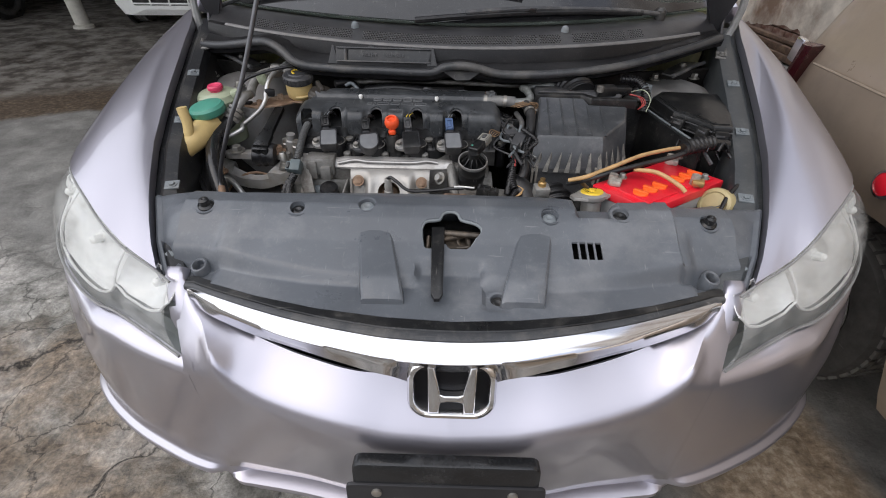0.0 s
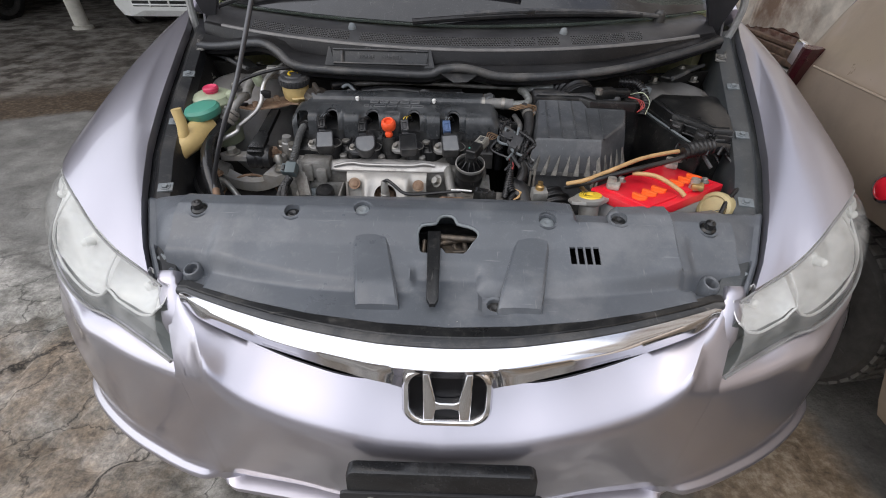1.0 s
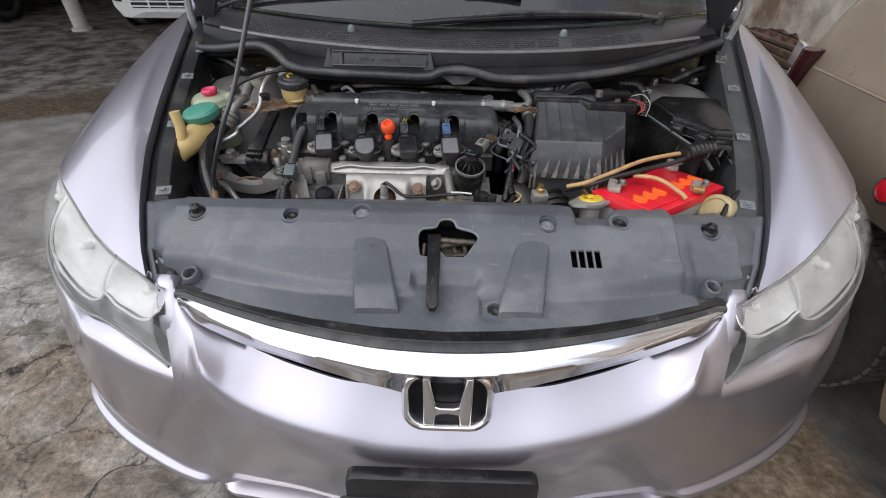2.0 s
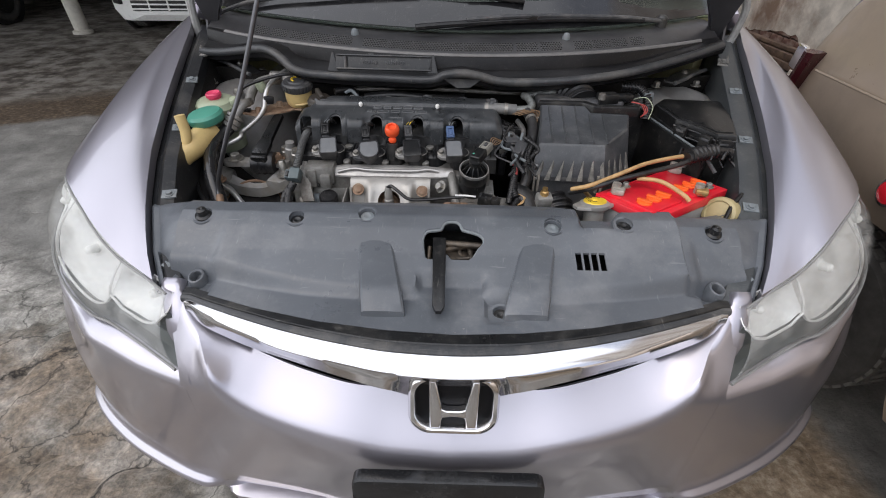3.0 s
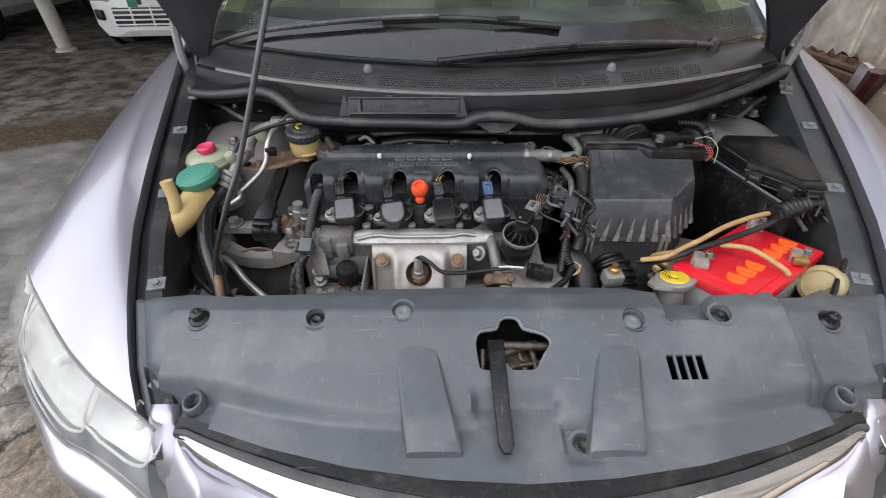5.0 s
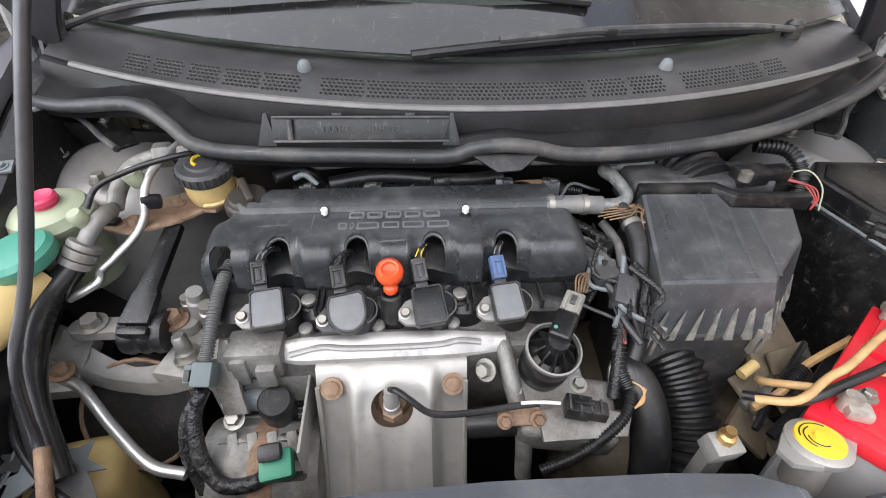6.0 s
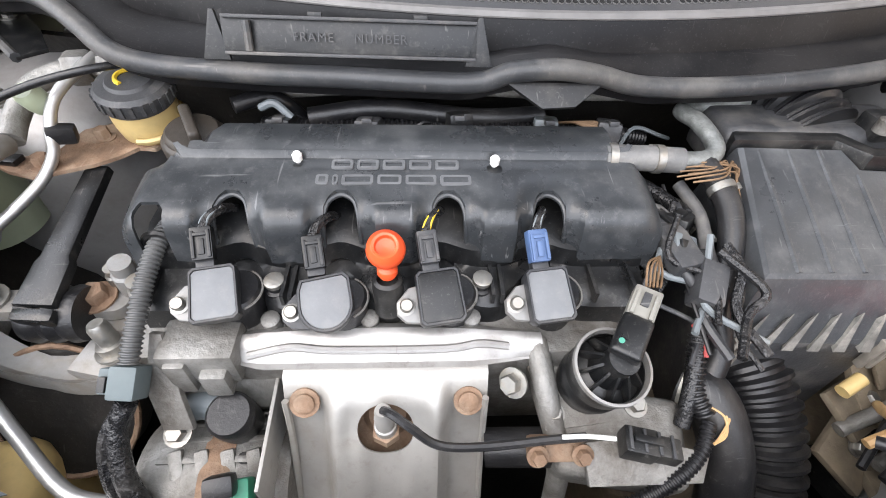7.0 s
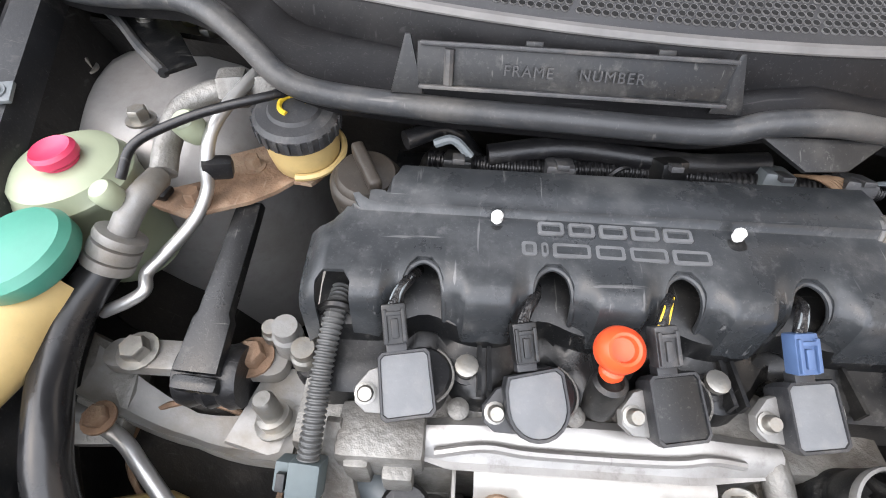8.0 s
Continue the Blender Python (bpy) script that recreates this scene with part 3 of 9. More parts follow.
def chrome_bar():
    """A bright facet that faces the sky above a narrow upright one, with a cradle that drops round the badge."""
    X = [0, 0.08, 0.16, 0.25, 0.30, 0.35, 0.395, 0.42]
    TOP_Y = [0.474, 0.478, 0.4915, 0.514, 0.530, 0.548, 0.566, 0.577]
    MID_Y = [0.450, 0.4545, 0.4695, 0.4925, 0.5125, 0.534, 0.556, 0.572]
    LOW_Y = [0.446, 0.451, 0.472, 0.501, 0.516, 0.534, 0.552, 0.570]
    LOW_Z = [0.713, 0.714, 0.715, 0.717, 0.720, 0.725, 0.734, 0.746]
    bm = B()
    grid = []
    for x in np.linspace(-0.424, 0.424, 107):
        a = abs(x)
        ty, my, ly, lz = (curve_table(a, X, t) for t in (TOP_Y, MID_Y, LOW_Y, LOW_Z))
        tz = 0.761
        mz = 0.745 + 0.0145 * (a / 0.42) ** 2
        lz = min(lz, mz - 0.003)
        g = math.exp(-(x / 0.073) ** 8)
        drop, back = 0.070 * g, 0.045 * g
        grid.append([sk((x, ty + 0.030, tz - 0.004)), sk((x, ty + 0.006, tz)), sk((x, ty, tz - 0.001)), sk((x, (ty + my) / 2 - 0.0004, (tz + mz) / 2 + 0.0006)), sk((x, my + 0.0015, mz + 0.0015)), sk((x, my - 0.0008, mz - 0.0025)),
                     sk((x, (my + ly) / 2 + back * 0.5, (mz + lz) / 2 - drop * 0.4)), sk((x, ly + back, lz - drop)), sk((x, ly + back + 0.004, lz - 0.003 - drop)), sk((x, ly + 0.030 + back, lz + 0.002 - drop))])
    loft(bm, grid, closed=True, caps=True)
    bar = part("chrome_grille_bar", bm, mat("bar_chrome", (0.70, 0.70, 0.72), 0.13, 1.0, 0.04, 30, 0.0, 300, dirt=(0.5, 0.5, 0.5), amount=0.25, rvar=0.3, wear=0), car, "bright chrome grille bar", 40)
    # glossy black strip behind the bar, with a dull grey lip in front
    REAR_Y = [0.512, 0.514, 0.525, 0.543, 0.558, 0.572, 0.586, 0.596]
    bm, lip = B(), B()
    rows, edge = [], []
    for x in np.linspace(-0.432, 0.432, 61):
        a = abs(x)
        ty, ry = curve_table(a, X, TOP_Y), curve_table(a, X, REAR_Y)
        my = ty + (ry - ty) * 0.45
        rows.append([sk((x, my, 0.764)), sk((x, my + 0.002, 0.7665)), sk((x, ry + 0.004, 0.7672)), sk((x, ry + 0.006, 0.760)), sk((x, ry + 0.004, 0.752)), sk((x, my, 0.752))])
        edge.append([sk((x, ty + 0.001, 0.759)), sk((x, ty + 0.002, 0.7625)), sk((x, (ty + my) / 2, 0.7645)), sk((x, my - 0.0006, 0.7648)), sk((x, my - 0.0006, 0.752)), sk((x, ty + 0.002, 0.752))])
    loft(bm, rows, closed=True, caps=True)
    part("grille_top_strip", bm, BLACK, car, "glossy black strip behind the chrome bar")
    loft(lip, edge, closed=True, caps=True)
    part("grille_lip", lip, SEAL, car, "dull grey plastic lip above the chrome bar")
    return bar


bar = chrome_bar()


def badge():
    M = pose(*sk((0.004, 0.4545, 0.686)), 90 - 16, 0, 0)
    bm = B()
    outer, inner = round_rect(0.131, 0.103, 0.031, 8), round_rect(0.108, 0.081, 0.024, 8)
    mid, lipr = round_rect(0.124, 0.096, 0.030, 8), round_rect(0.113, 0.086, 0.026, 8)
    rows = [[M @ Vector((x, y, z)) for x, y in o] for o, z in ((outer, -0.016), (outer, 0.002), (mid, 0.008), (lipr, 0.0085), (inner, 0.005), (inner, -0.012))]
    loft(bm, rows, closed=True)
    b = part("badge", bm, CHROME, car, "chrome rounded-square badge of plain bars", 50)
    bm = B()
    prism(bm, round_rect(0.112, 0.085, 0.026, 6), M @ pose(0, 0, -0.010), 0.003)
    part("badge_backing", bm, mat("deep_black", (0.004, 0.004, 0.005), 0.35, 0, 0.1, 30, 0, spec=0.25), b, "black recess")
    satin = mat("satin_chrome", (0.72, 0.72, 0.73), 0.2, 1.0, 0.02, 30, 0, rvar=0.2)
    for s in (-1, 1):
        bm = B()
        prism(bm, [(s * x, y) for x, y in ((0.0262, 0.0405), (0.0365, 0.0405), (0.0345, -0.0405), (0.0185, -0.0405), (0.0175, -0.028), (0.0150, -0.018), (0.0165, -0.007))][::s], M @ pose(0, 0, -0.006), 0.013, 0.0035, 3)
        part("badge_upright", bm, satin, b)
    bm = B()
    prism(bm, [(-0.018, -0.0225), (-0.006, -0.0195), (0.006, -0.0195), (0.018, -0.0225), (0.0185, -0.006), (0.010, -0.0095), (-0.010, -0.0095), (-0.0185, -0.006)], M @ pose(0, 0, -0.0055), 0.0135, 0.003, 3)
    part("badge_crossbar", bm, satin, b)


badge()


def number_plate():
    bm = B()
    M = pose(*sk((0.000, 0.402, 0.543)), 90 - 8, 0, 0)
    prism(bm, round_rect(0.284, 0.088, 0.014, 4), M, 0.022, 0.006)
    h = part("plate_holder", bm, mat("glossy_black_plastic", (0.012, 0.0125, 0.0135), 0.22, 0, 0.2, 12, 0.02, 300, dirt=(0.10, 0.10, 0.10), amount=0.25, dscale=7, wear=0.2), car, "black plastic plate holder")
    bm = B()
    prism(bm, round_rect(0.304, 0.150, 0.008, 3), M @ pose(0, -0.071, 0.020), 0.006, 0.002)
    p = part("plate", bm, mat("black_plate", (0.018, 0.018, 0.02), 0.4, 0, 0.2, 20, 0.03), h, "black number plate with pale bars")
    for x in (-0.105, 0.102):
        bm = B()
        lathe(bm, [(0.008, 0), (0.008, 0.003), (0.004, 0.005), (0.0005, 0.005)], M @ pose(x, -0.011, 0.026), 16)
        part("plate_screw", bm, ZINC, h)
    for x, w in ((-0.068, 0.034), (-0.026, 0.036), (0.014, 0.034), (0.070, 0.02), (0.096, 0.026), (0.118, 0.012)):
        bm = B()
        rbox(bm, M @ pose(x, -0.050, 0.0265), w * 0.8, 0.050, 0.002, 0)
        part("plate_bar", bm, WHITEBAR, h)


number_plate()

FENDER_Z = ([0.5, 0.603, 0.75, 0.9, 1.1, 1.3, 1.45, 1.6], [0.755, 0.785, 0.835, 0.88, 0.935, 0.985, 1.015, 1.03])
FENDER_X = ([0.55, 0.597, 0.66, 0.76, 0.88, 1.015, 1.19, 1.35, 1.47], [0.45, 0.479, 0.518, 0.563, 0.607, 0.645, 0.688, 0.728, 0.765])


def fender_edge(y):
    return lerp_table(y, *FENDER_X), lerp_table(y, *FENDER_Z)


def fender(s):
    front = smooth_path([(0.479, 0.597, 0.783), (0.547, 0.636, 0.799), (0.60, 0.674, 0.822), (0.65, 0.72, 0.842), (0.71, 0.78, 0.856), (0.765, 0.85, 0.848), (0.81, 0.91, 0.815), (0.842, 0.96, 0.76), (0.858, 0.985, 0.70)], 3)
    rear = smooth_path([(0.765, 1.50, 1.02), (0.785, 1.50, 1.018), (0.805, 1.50, 1.008), (0.825, 1.50, 0.99), (0.842, 1.50, 0.965), (0.855, 1.50, 0.93), (0.865, 1.50, 0.87), (0.872, 1.50, 0.80), (0.875, 1.50, 0.70)], 3)
    midl = smooth_path([(0.607, 0.88, 0.874), (0.645, 0.885, 0.889), (0.685, 0.895, 0.896), (0.725, 0.91, 0.896), (0.765, 0.935, 0.884), (0.80, 0.965, 0.858), (0.832, 1.0, 0.81), (0.855, 1.04, 0.75), (0.865, 1.06, 0.70)], 3)
    rows = []
    for i in range(19):
        u = i / 18
        um = 0.33
        a = (u - um) * (u - 1) / (um * 1)
        b = u * (u - 1) / (um * (um - 1))
        c = u * (u - um) / (1 - um)
        row = []
        for k, (p, q, r) in enumerate(zip(front, midl, rear)):
            v = p * a + q * b + r * c
            if k == 0:
                v.x, v.z = fender_edge(v.y)
            row.append(v)
        row.insert(0, Vector((row[0].x - 0.003, row[0].y, row[0].z - 0.022)))
        rows.append([sk((s * v.x, v.y, v.z)) for v in row])
    bm = B()
    loft(bm, rows)
    solid(bm, 0.0035 * 1)
    f = part("fender", bm, PAINT, car, "glossy silver-lilac fender", 50)
    bm = B()
    rows = []
    for y in np.linspace(0.93, 1.78, 35):
        d = 0.36 ** 2 - (y - 1.36) ** 2
        low = max(0.24, 0.31 + (math.sqrt(d) if d > 0 else -0.2))
        top = 0.705
        x = lerp_table(y, [0.93, 1.0, 1.06, 1.5, 1.8], [0.862, 0.866, 0.870, 0.877, 0.878])
        rows.append([sk((s * (x - 0.02), y, low)), sk((s * x, y, low + 0.002)), sk((s * (x + 0.004), y, low + (top - low) * 0.4)), sk((s * x, y, top))])
    loft(bm, rows)
    solid(bm, 0.003)
    part("fender_side", bm, PAINT, car, "", 50)
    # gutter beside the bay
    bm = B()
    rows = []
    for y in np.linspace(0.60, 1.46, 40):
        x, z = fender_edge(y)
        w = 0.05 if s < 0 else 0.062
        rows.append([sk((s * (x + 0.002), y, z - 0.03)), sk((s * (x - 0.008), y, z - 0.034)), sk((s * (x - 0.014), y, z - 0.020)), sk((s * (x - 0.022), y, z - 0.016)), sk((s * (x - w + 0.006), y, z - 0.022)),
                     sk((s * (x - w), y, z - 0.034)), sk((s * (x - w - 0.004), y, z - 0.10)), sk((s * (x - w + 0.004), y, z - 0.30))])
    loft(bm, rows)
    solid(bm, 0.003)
    # the left lining is coloured darker than the right
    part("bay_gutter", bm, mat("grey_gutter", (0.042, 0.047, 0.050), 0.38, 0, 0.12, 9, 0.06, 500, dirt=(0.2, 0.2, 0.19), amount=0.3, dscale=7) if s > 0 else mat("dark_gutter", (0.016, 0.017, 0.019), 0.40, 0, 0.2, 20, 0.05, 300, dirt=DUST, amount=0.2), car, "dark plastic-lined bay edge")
    for y in (0.79, 0.98, 1.16):
        x, z = fender_edge(y)
        bm = B()
        M = pose(*sk((s * (x - 0.036), y, z - 0.018)), 15, 0, s * -15)
        rbox(bm, M, 0.026, 0.022, 0.004, 0.001)
        hexbolt(bm, M @ Vector((0, 0, 0.002)), M.to_3x3() @ Vector((0, 0, 1)), 0.006, 0.005)
        part("fender_bolt", bm, GREYPL, car)
    return f


fender(-1)
fender(1)


def headlamp(s):
    low = smooth_path([(0.434, 0.514, 0.668), (0.518, 0.566, 0.668), (0.592, 0.605, 0.677), (0.634, 0.622, 0.677), (0.705, 0.672, 0.672), (0.785, 0.745, 0.678), (0.838, 0.818, 0.695), (0.862, 0.90, 0.725)], 5)
    top = smooth_path([(0.452, 0.580, 0.772), (0.488, 0.602, 0.781), (0.547, 0.634, 0.795), (0.60, 0.672, 0.818), (0.655, 0.724, 0.840), (0.690, 0.758, 0.850), (0.735, 0.81, 0.852), (0.825, 0.915, 0.80)], 5)
    rows = []
    for a, b in zip(low, top):
        r = []
        for k in range(11):
            t = k / 10
            p = a.lerp(b, t)
            out = Vector((0.45, -0.8, 0.35)).normalized() * 0.020 * math.sin(math.pi * min(1, t * 1.02)) ** 0.8
            p = p + out
            r.append(sk((s * p.x, p.y, p.z)))
        rows.append(r)
    bm = B()
    loft(bm, rows)
    solid(bm, 0.003)
    lamp = part("headlamp", bm, LENS, car, "hazed yellowing clear headlamp lens", 50)
    lamp.visible_shadow = False
    # reflector: two bowls that follow the lens, above a dark lower housing
    edge_u, edge_t = [0, 0.05, 0.14, 0.22, 0.27, 0.30, 0.36, 0.45, 0.55, 0.75, 1.0], [0.72, 0.54, 0.40, 0.39, 0.47, 0.32, 0.22, 0.17, 0.15, 0.11, 0.08]
    inward = Vector((-0.38, 0.82, -0.2)).normalized()
    back, n = Vector((0.45, -0.8, 0.35)).normalized(), len(low) - 1

    def spot(u, t, depth):
        i = min(n - 1, int(u * n))
        f = u * n - i
        p = low[i].lerp(low[i + 1], f).lerp(top[i].lerp(top[i + 1], f), t)
        p = p + back * 0.020 * math.sin(math.pi * min(1, t * 1.02)) ** 0.8 + inward * depth
        return sk((s * p.x, p.y, p.z))

    for name, u0, u1 in (("indicator_bowl", 0.0, 0.28), ("main_beam_bowl", 0.28, 0.74), ("side_light_bowl", 0.74, 1.0)):
        bm = B()
        rows = []
        for k in range(19):
            v = k / 18
            u = u0 + (u1 - u0) * v
            tb = curve_table(u, edge_u, edge_t)
            r = []
            for j in range(15):
                q = j / 14
                d = 0.012 + 0.030 * (math.sin(math.pi * (0.02 + 0.96 * v)) * math.sin(math.pi * (0.02 + 0.96 * q))) ** 0.55
                r.append(spot(u, tb + (0.965 - tb) * q, d))
            rows.append(r)
        loft(bm, rows)
        solid(bm, 0.0015)
        part(name, bm, REFLECT, lamp, "hazy silvered bowl")
        bm = B()
        um = (u0 + u1) / 2
        tm = curve_table(um, edge_u, edge_t) * 0.45 + 0.965 * 0.55
        M = aim(spot(um, tm, 0.045), (s * 0.3, -0.85, 0.3))
        lathe(bm, [(0.013, -0.004), (0.013, 0.004), (0.008, 0.006), (0.0075, 0.022), (0.003, 0.026), (0.0005, 0.026)], M, 14)
        part("bulb", bm, WHITEBAR, lamp)
    bm = B()
    rows = []
    for k in range(41):
        u = k / 40
        tb = curve_table(u, edge_u, edge_t)
        rows.append([spot(u, tb * f, d) for f, d in ((0.03, 0.005), (0.15, 0.024), (0.45, 0.036), (0.75, 0.030), (1.0, 0.016))])
    loft(bm, rows)
    solid(bm, 0.0015)
    part("lower_housing", bm, LAMPDARK, lamp, "dark lower housing")
    bm = B()
    tube(bm, [spot(k / 40, curve_table(k / 40, edge_u, edge_t), 0.011) for k in range(41)], 0.0022, 6, 1)
    part("bowl_rim", bm, REFLECT, lamp, "bright rim under the bowls")
    for u in (0.28, 0.74):
        bm = B()
        tb = curve_table(u, edge_u, edge_t)
        tube(bm, [spot(u + (0.02 if u < 0.5 else -0.06) * q, tb + (0.95 - tb) * q, 0.011) for q in (0, 0.25, 0.5, 0.75, 1)], 0.0022, 6, 3)
        part("bowl_rim", bm, REFLECT, lamp)
    # small facets by the outer corner
    for k in range(6):
        bm = B()
        u = 0.80 + 0.032 * k
        M = aim(spot(u, 0.80 - 0.02 * k, 0.016), (s * 0.6, -0.6, 0.5))
        rbox(bm, M, 0.011, 0.016, 0.004, 0.0015)
        part("lamp_facet", bm, REFLECT, lamp)
    bm = B()
    tube(bm, [spot(k / 30, 0.985, -0.0005) for k in range(31)], 0.0022, 6, 1)
    tube(bm, [spot(k / 30, 0.015, -0.0005) for k in range(31)], 0.0026, 6, 1)
    part("lens_edge", bm, mat("lens_gasket", (0.22, 0.22, 0.215), 0.6, 0, 0.2, 30, 0), lamp)


headlamp(-1)
headlamp(1)

# ---- radiator cover ----
COVER_F = ([-0.47, -0.423, -0.308, -0.205, -0.1, 0, 0.1, 0.205, 0.308, 0.423, 0.47], [0.612, 0.594, 0.556, 0.531, 0.516, 0.510, 0.516, 0.531, 0.556, 0.594, 0.612])
COVER_R = ([-0.49, -0.40, -0.31, -0.21, -0.056, 0.1, 0.17, 0.21, 0.30, 0.33, 0.42, 0.50], [0.752, 0.742, 0.748, 0.764, 0.771, 0.768, 0.762, 0.740, 0.738, 0.742, 0.746, 0.790])
CREASE = ([-0.42, -0.32, -0.23, -0.16, 0.16, 0.27, 0.36, 0.42], [0.634, 0.606, 0.590, 0.584, 0.582, 0.596, 0.614, 0.632])


def cover_z(x, y):
    yc = lerp_table(x, *CREASE)
    yf = lerp_table(x, *COVER_F)
    base = lerp_table(y, [0.50, 0.56, 0.60, 0.65, 0.69, 0.715, 0.745, 0.775], [0.772, 0.776, 0.788, 0.808, 0.830, 0.840, 0.839, 0.828])
    low = 0.765 + (y - yf) * 0.10
    t = step(y, yc - 0.009, yc + 0.011)
    z = low + (max(base, low + 0.004) - low) * t
    # corner pockets round the end screws
    e = step(abs(x), 0.385, 0.40) * (1 - step(y, 0.66, 0.70))
    z -= 0.010 * e
    # two raised pads and the latch well
    w = (1 - step(abs(x + 0.005), 0.050, 0.058)) * (1 - step(y, 0.60, 0.625)) * step(y, 0.52, 0.528)
    z = z * (1 - w) + w * (0.766 + (y - 0.52) * 0.12)
    m2 = (1 - step(abs(x - 0.07), 0.022, 0.026)) * (1 - step(abs(y - 0.556), 0.020, 0.026))
    z = z * (1 - m2) + m2 * 0.764
    # dip beside the filler cap
    d = (1 - step(abs(x - 0.243), 0.030, 0.038)) * step(y, 0.695, 0.705)
    z -= 0.020 * d
    # flange at the ends
    z -= 0.012 * step(abs(x), 0.37, 0.374) * (0 if x < 0 else 1) * step(y, 0.60, 0.62)
    return z


def radiator_cover():
    bm = B()
    rows = []
    xs = list(np.linspace(-0.47, 0.475, 150))
    for x in xs:
        yf, yr = lerp_table(x, *COVER_F), lerp_table(x, *COVER_R)
        col = [(x, yr + 0.012, cover_z(x, yr) - 0.075), (x, yr + 0.007, cover_z(x, yr) - 0.02), (x, yr + 0.002, cover_z(x, yr) - 0.004)]
        for k in range(61):
            y = yr + (yf - yr) * k / 60
            col.append((x, y, cover_z(x, y)))
        rows.append([sk(p) for p in col])
    loft(bm, rows)
    solid(bm, -0.003)
    cov = thing("radiator_cover", (0, 0.64, 0.74), "scuffed dark grey plastic panel over the radiator", "engine cover")
    ob = part("panel", bm, COVER, cov)
    c = B()
    for x, y, r in ((-0.432, 0.706, 0.014), (-0.273, 0.705, 0.013), (-0.155, 0.716, 0.015), (0.16, 0.70, 0.015), (0.282, 0.707, 0.013), (0.434, 0.705, 0.014), (0.071, 0.559, 0.013)):
        lathe(c, [(r, -0.05), (r, 0.05)], pose(*sk((x, y, cover_z(x, y)))), 24)
    for x in (-0.433, 0.433):
        lathe(c, [(0.009, -0.05), (0.009, 0.05)], pose(*sk((math.copysign(0.421, x), 0.616, 0.783))), 20)
    for k in range(4):
        rbox(c, pose(*sk((0.198 + 0.0128 * k, 0.640, 0.80))), 0.0095, 0.030, 0.09, 0)
    well = [(-0.053, 0.680), (-0.055, 0.672), (-0.051, 0.643), (-0.044, 0.638), (-0.026, 0.638), (-0.018, 0.643), (-0.014, 0.647), (-0.006, 0.638), (0.022, 0.638), (0.031, 0.645), (0.039, 0.658), (0.047, 0.667), (0.048, 0.675),
            (0.041, 0.682), (0.030, 0.686), (0.013, 0.690), (0.009, 0.699), (0.001, 0.705), (-0.013, 0.705), (-0.021, 0.699), (-0.025, 0.690), (-0.040, 0.688), (-0.048, 0.686)]
    prism(c, well, pose(0, 0, 0.70), 0.2)
    cut(ob, c)
    bm = B()
    tube(bm, [(x, y, cover_z(x, y) - 0.0008) for x, y in well + well[:2]], 0.0032, 8, 2)
    part("well_rim", bm, GREYPL, cov, "rubbed rounded rim of the latch opening")
    for s in (-1, 1):
        # shelf that fills the corner up to the fender, with a sunk pocket at its tip
        bm = B()
        rr = []
        for y in np.linspace(0.602, 0.775, 30):
            fx, fz = fender_edge(y)
            xi = min(0.446 if s > 0 else 0.460, fx - 0.03)
            zi, zo = cover_z(s * xi, max(y, 0.634)) + 0.0005, fz - 0.013
            dip = 0.012 * (1 - step(y, 0.652, 0.664)) * step(y, 0.604, 0.612)
            drop = 0.03 * step(y, 0.760, 0.775)
            rr.append([sk((s * x, y, z - drop)) for x, z in ((fx - 0.004, zo - 0.020), (fx - 0.007, zo - 0.003), (fx - 0.011, zo), (fx - 0.016, zo - 0.001), (fx - 0.020, zo - 0.002 - dip), (fx * 0.66 + xi * 0.34 - 0.008, (zo * 0.6 + zi * 0.4) - dip),
                       (fx * 0.33 + xi * 0.67, (zo * 0.25 + zi * 0.75) - dip * 0.9), (xi + 0.005, zi + 0.001 - dip * 0.3), (xi, zi), (xi - 0.006, zi - 0.002))])
        loft(bm, [r + [(x, y, z - 0.003) for x, y, z in r[::-1]] for r in rr], closed=True, caps=True)
        shelf = part("corner_shelf", bm, COVER, cov, "", 30)
        bm = B()
        rbox(bm, pose(*sk((s * 0.480, 0.640, 0.7795)), 12, s * -14, s * 20), 0.014, 0.011, 0.002, 0.0005)
        part("moulded_square", bm, GREYPL, shelf, "pale rubbed square")
        bm = B()
        rr = []
        for k in range(15):
            t = k / 14
            y = 0.686 - 0.140 * t
            xa, xb = s * (0.166 - 0.028 * t), s * (0.112 - 0.036 * t)
            zz = 0.826 - 0.034 * t - 0.004 * math.sin(math.pi * t) - 0.010 * step(t, 0.80, 1.0)
            r = []
            for x, dz in ((xa + s * 0.005, -0.03), (xa + s * 0.001, -0.003), (xa - s * 0.003, 0), (xa * 0.66 + xb * 0.34, 0.001), (xa * 0.34 + xb * 0.66, 0.001), (xb + s * 0.003, 0), (xb - s * 0.001, -0.003), (xb - s * 0.005, -0.03)):
                r.append(sk((x, y, zz + dz)))
            rr.append(r)
        rr.insert(0, [(x, y + 0.006, z - 0.012) for x, y, z in rr[0]])
        rr.append([(x, y - 0.004, z - 0.003) for x, y, z in rr[-1]])
        rr.append([(x, y - 0.006, z - 0.03) for x, y, z in rr[-1]])
        loft(bm, rr)
        part("raised_pad", bm, COVER, cov, "", 30)
    for x, y, black in ((-0.432, 0.706, 1), (-0.273, 0.705, 1), (-0.155, 0.716, 0), (0.16, 0.70, 0), (0.282, 0.707, 1), (0.434, 0.705, 1), (0.071, 0.559, 1), (-0.421, 0.616, 1), (0.421, 0.616, 1)):
        z = cover_z(x, y) if y > 0.65 or x == 0.071 else 0.783
        big = abs(x) > 0.43 and y > 0.65
        tilt = (0.0, -0.25, 1)
        bm = B()
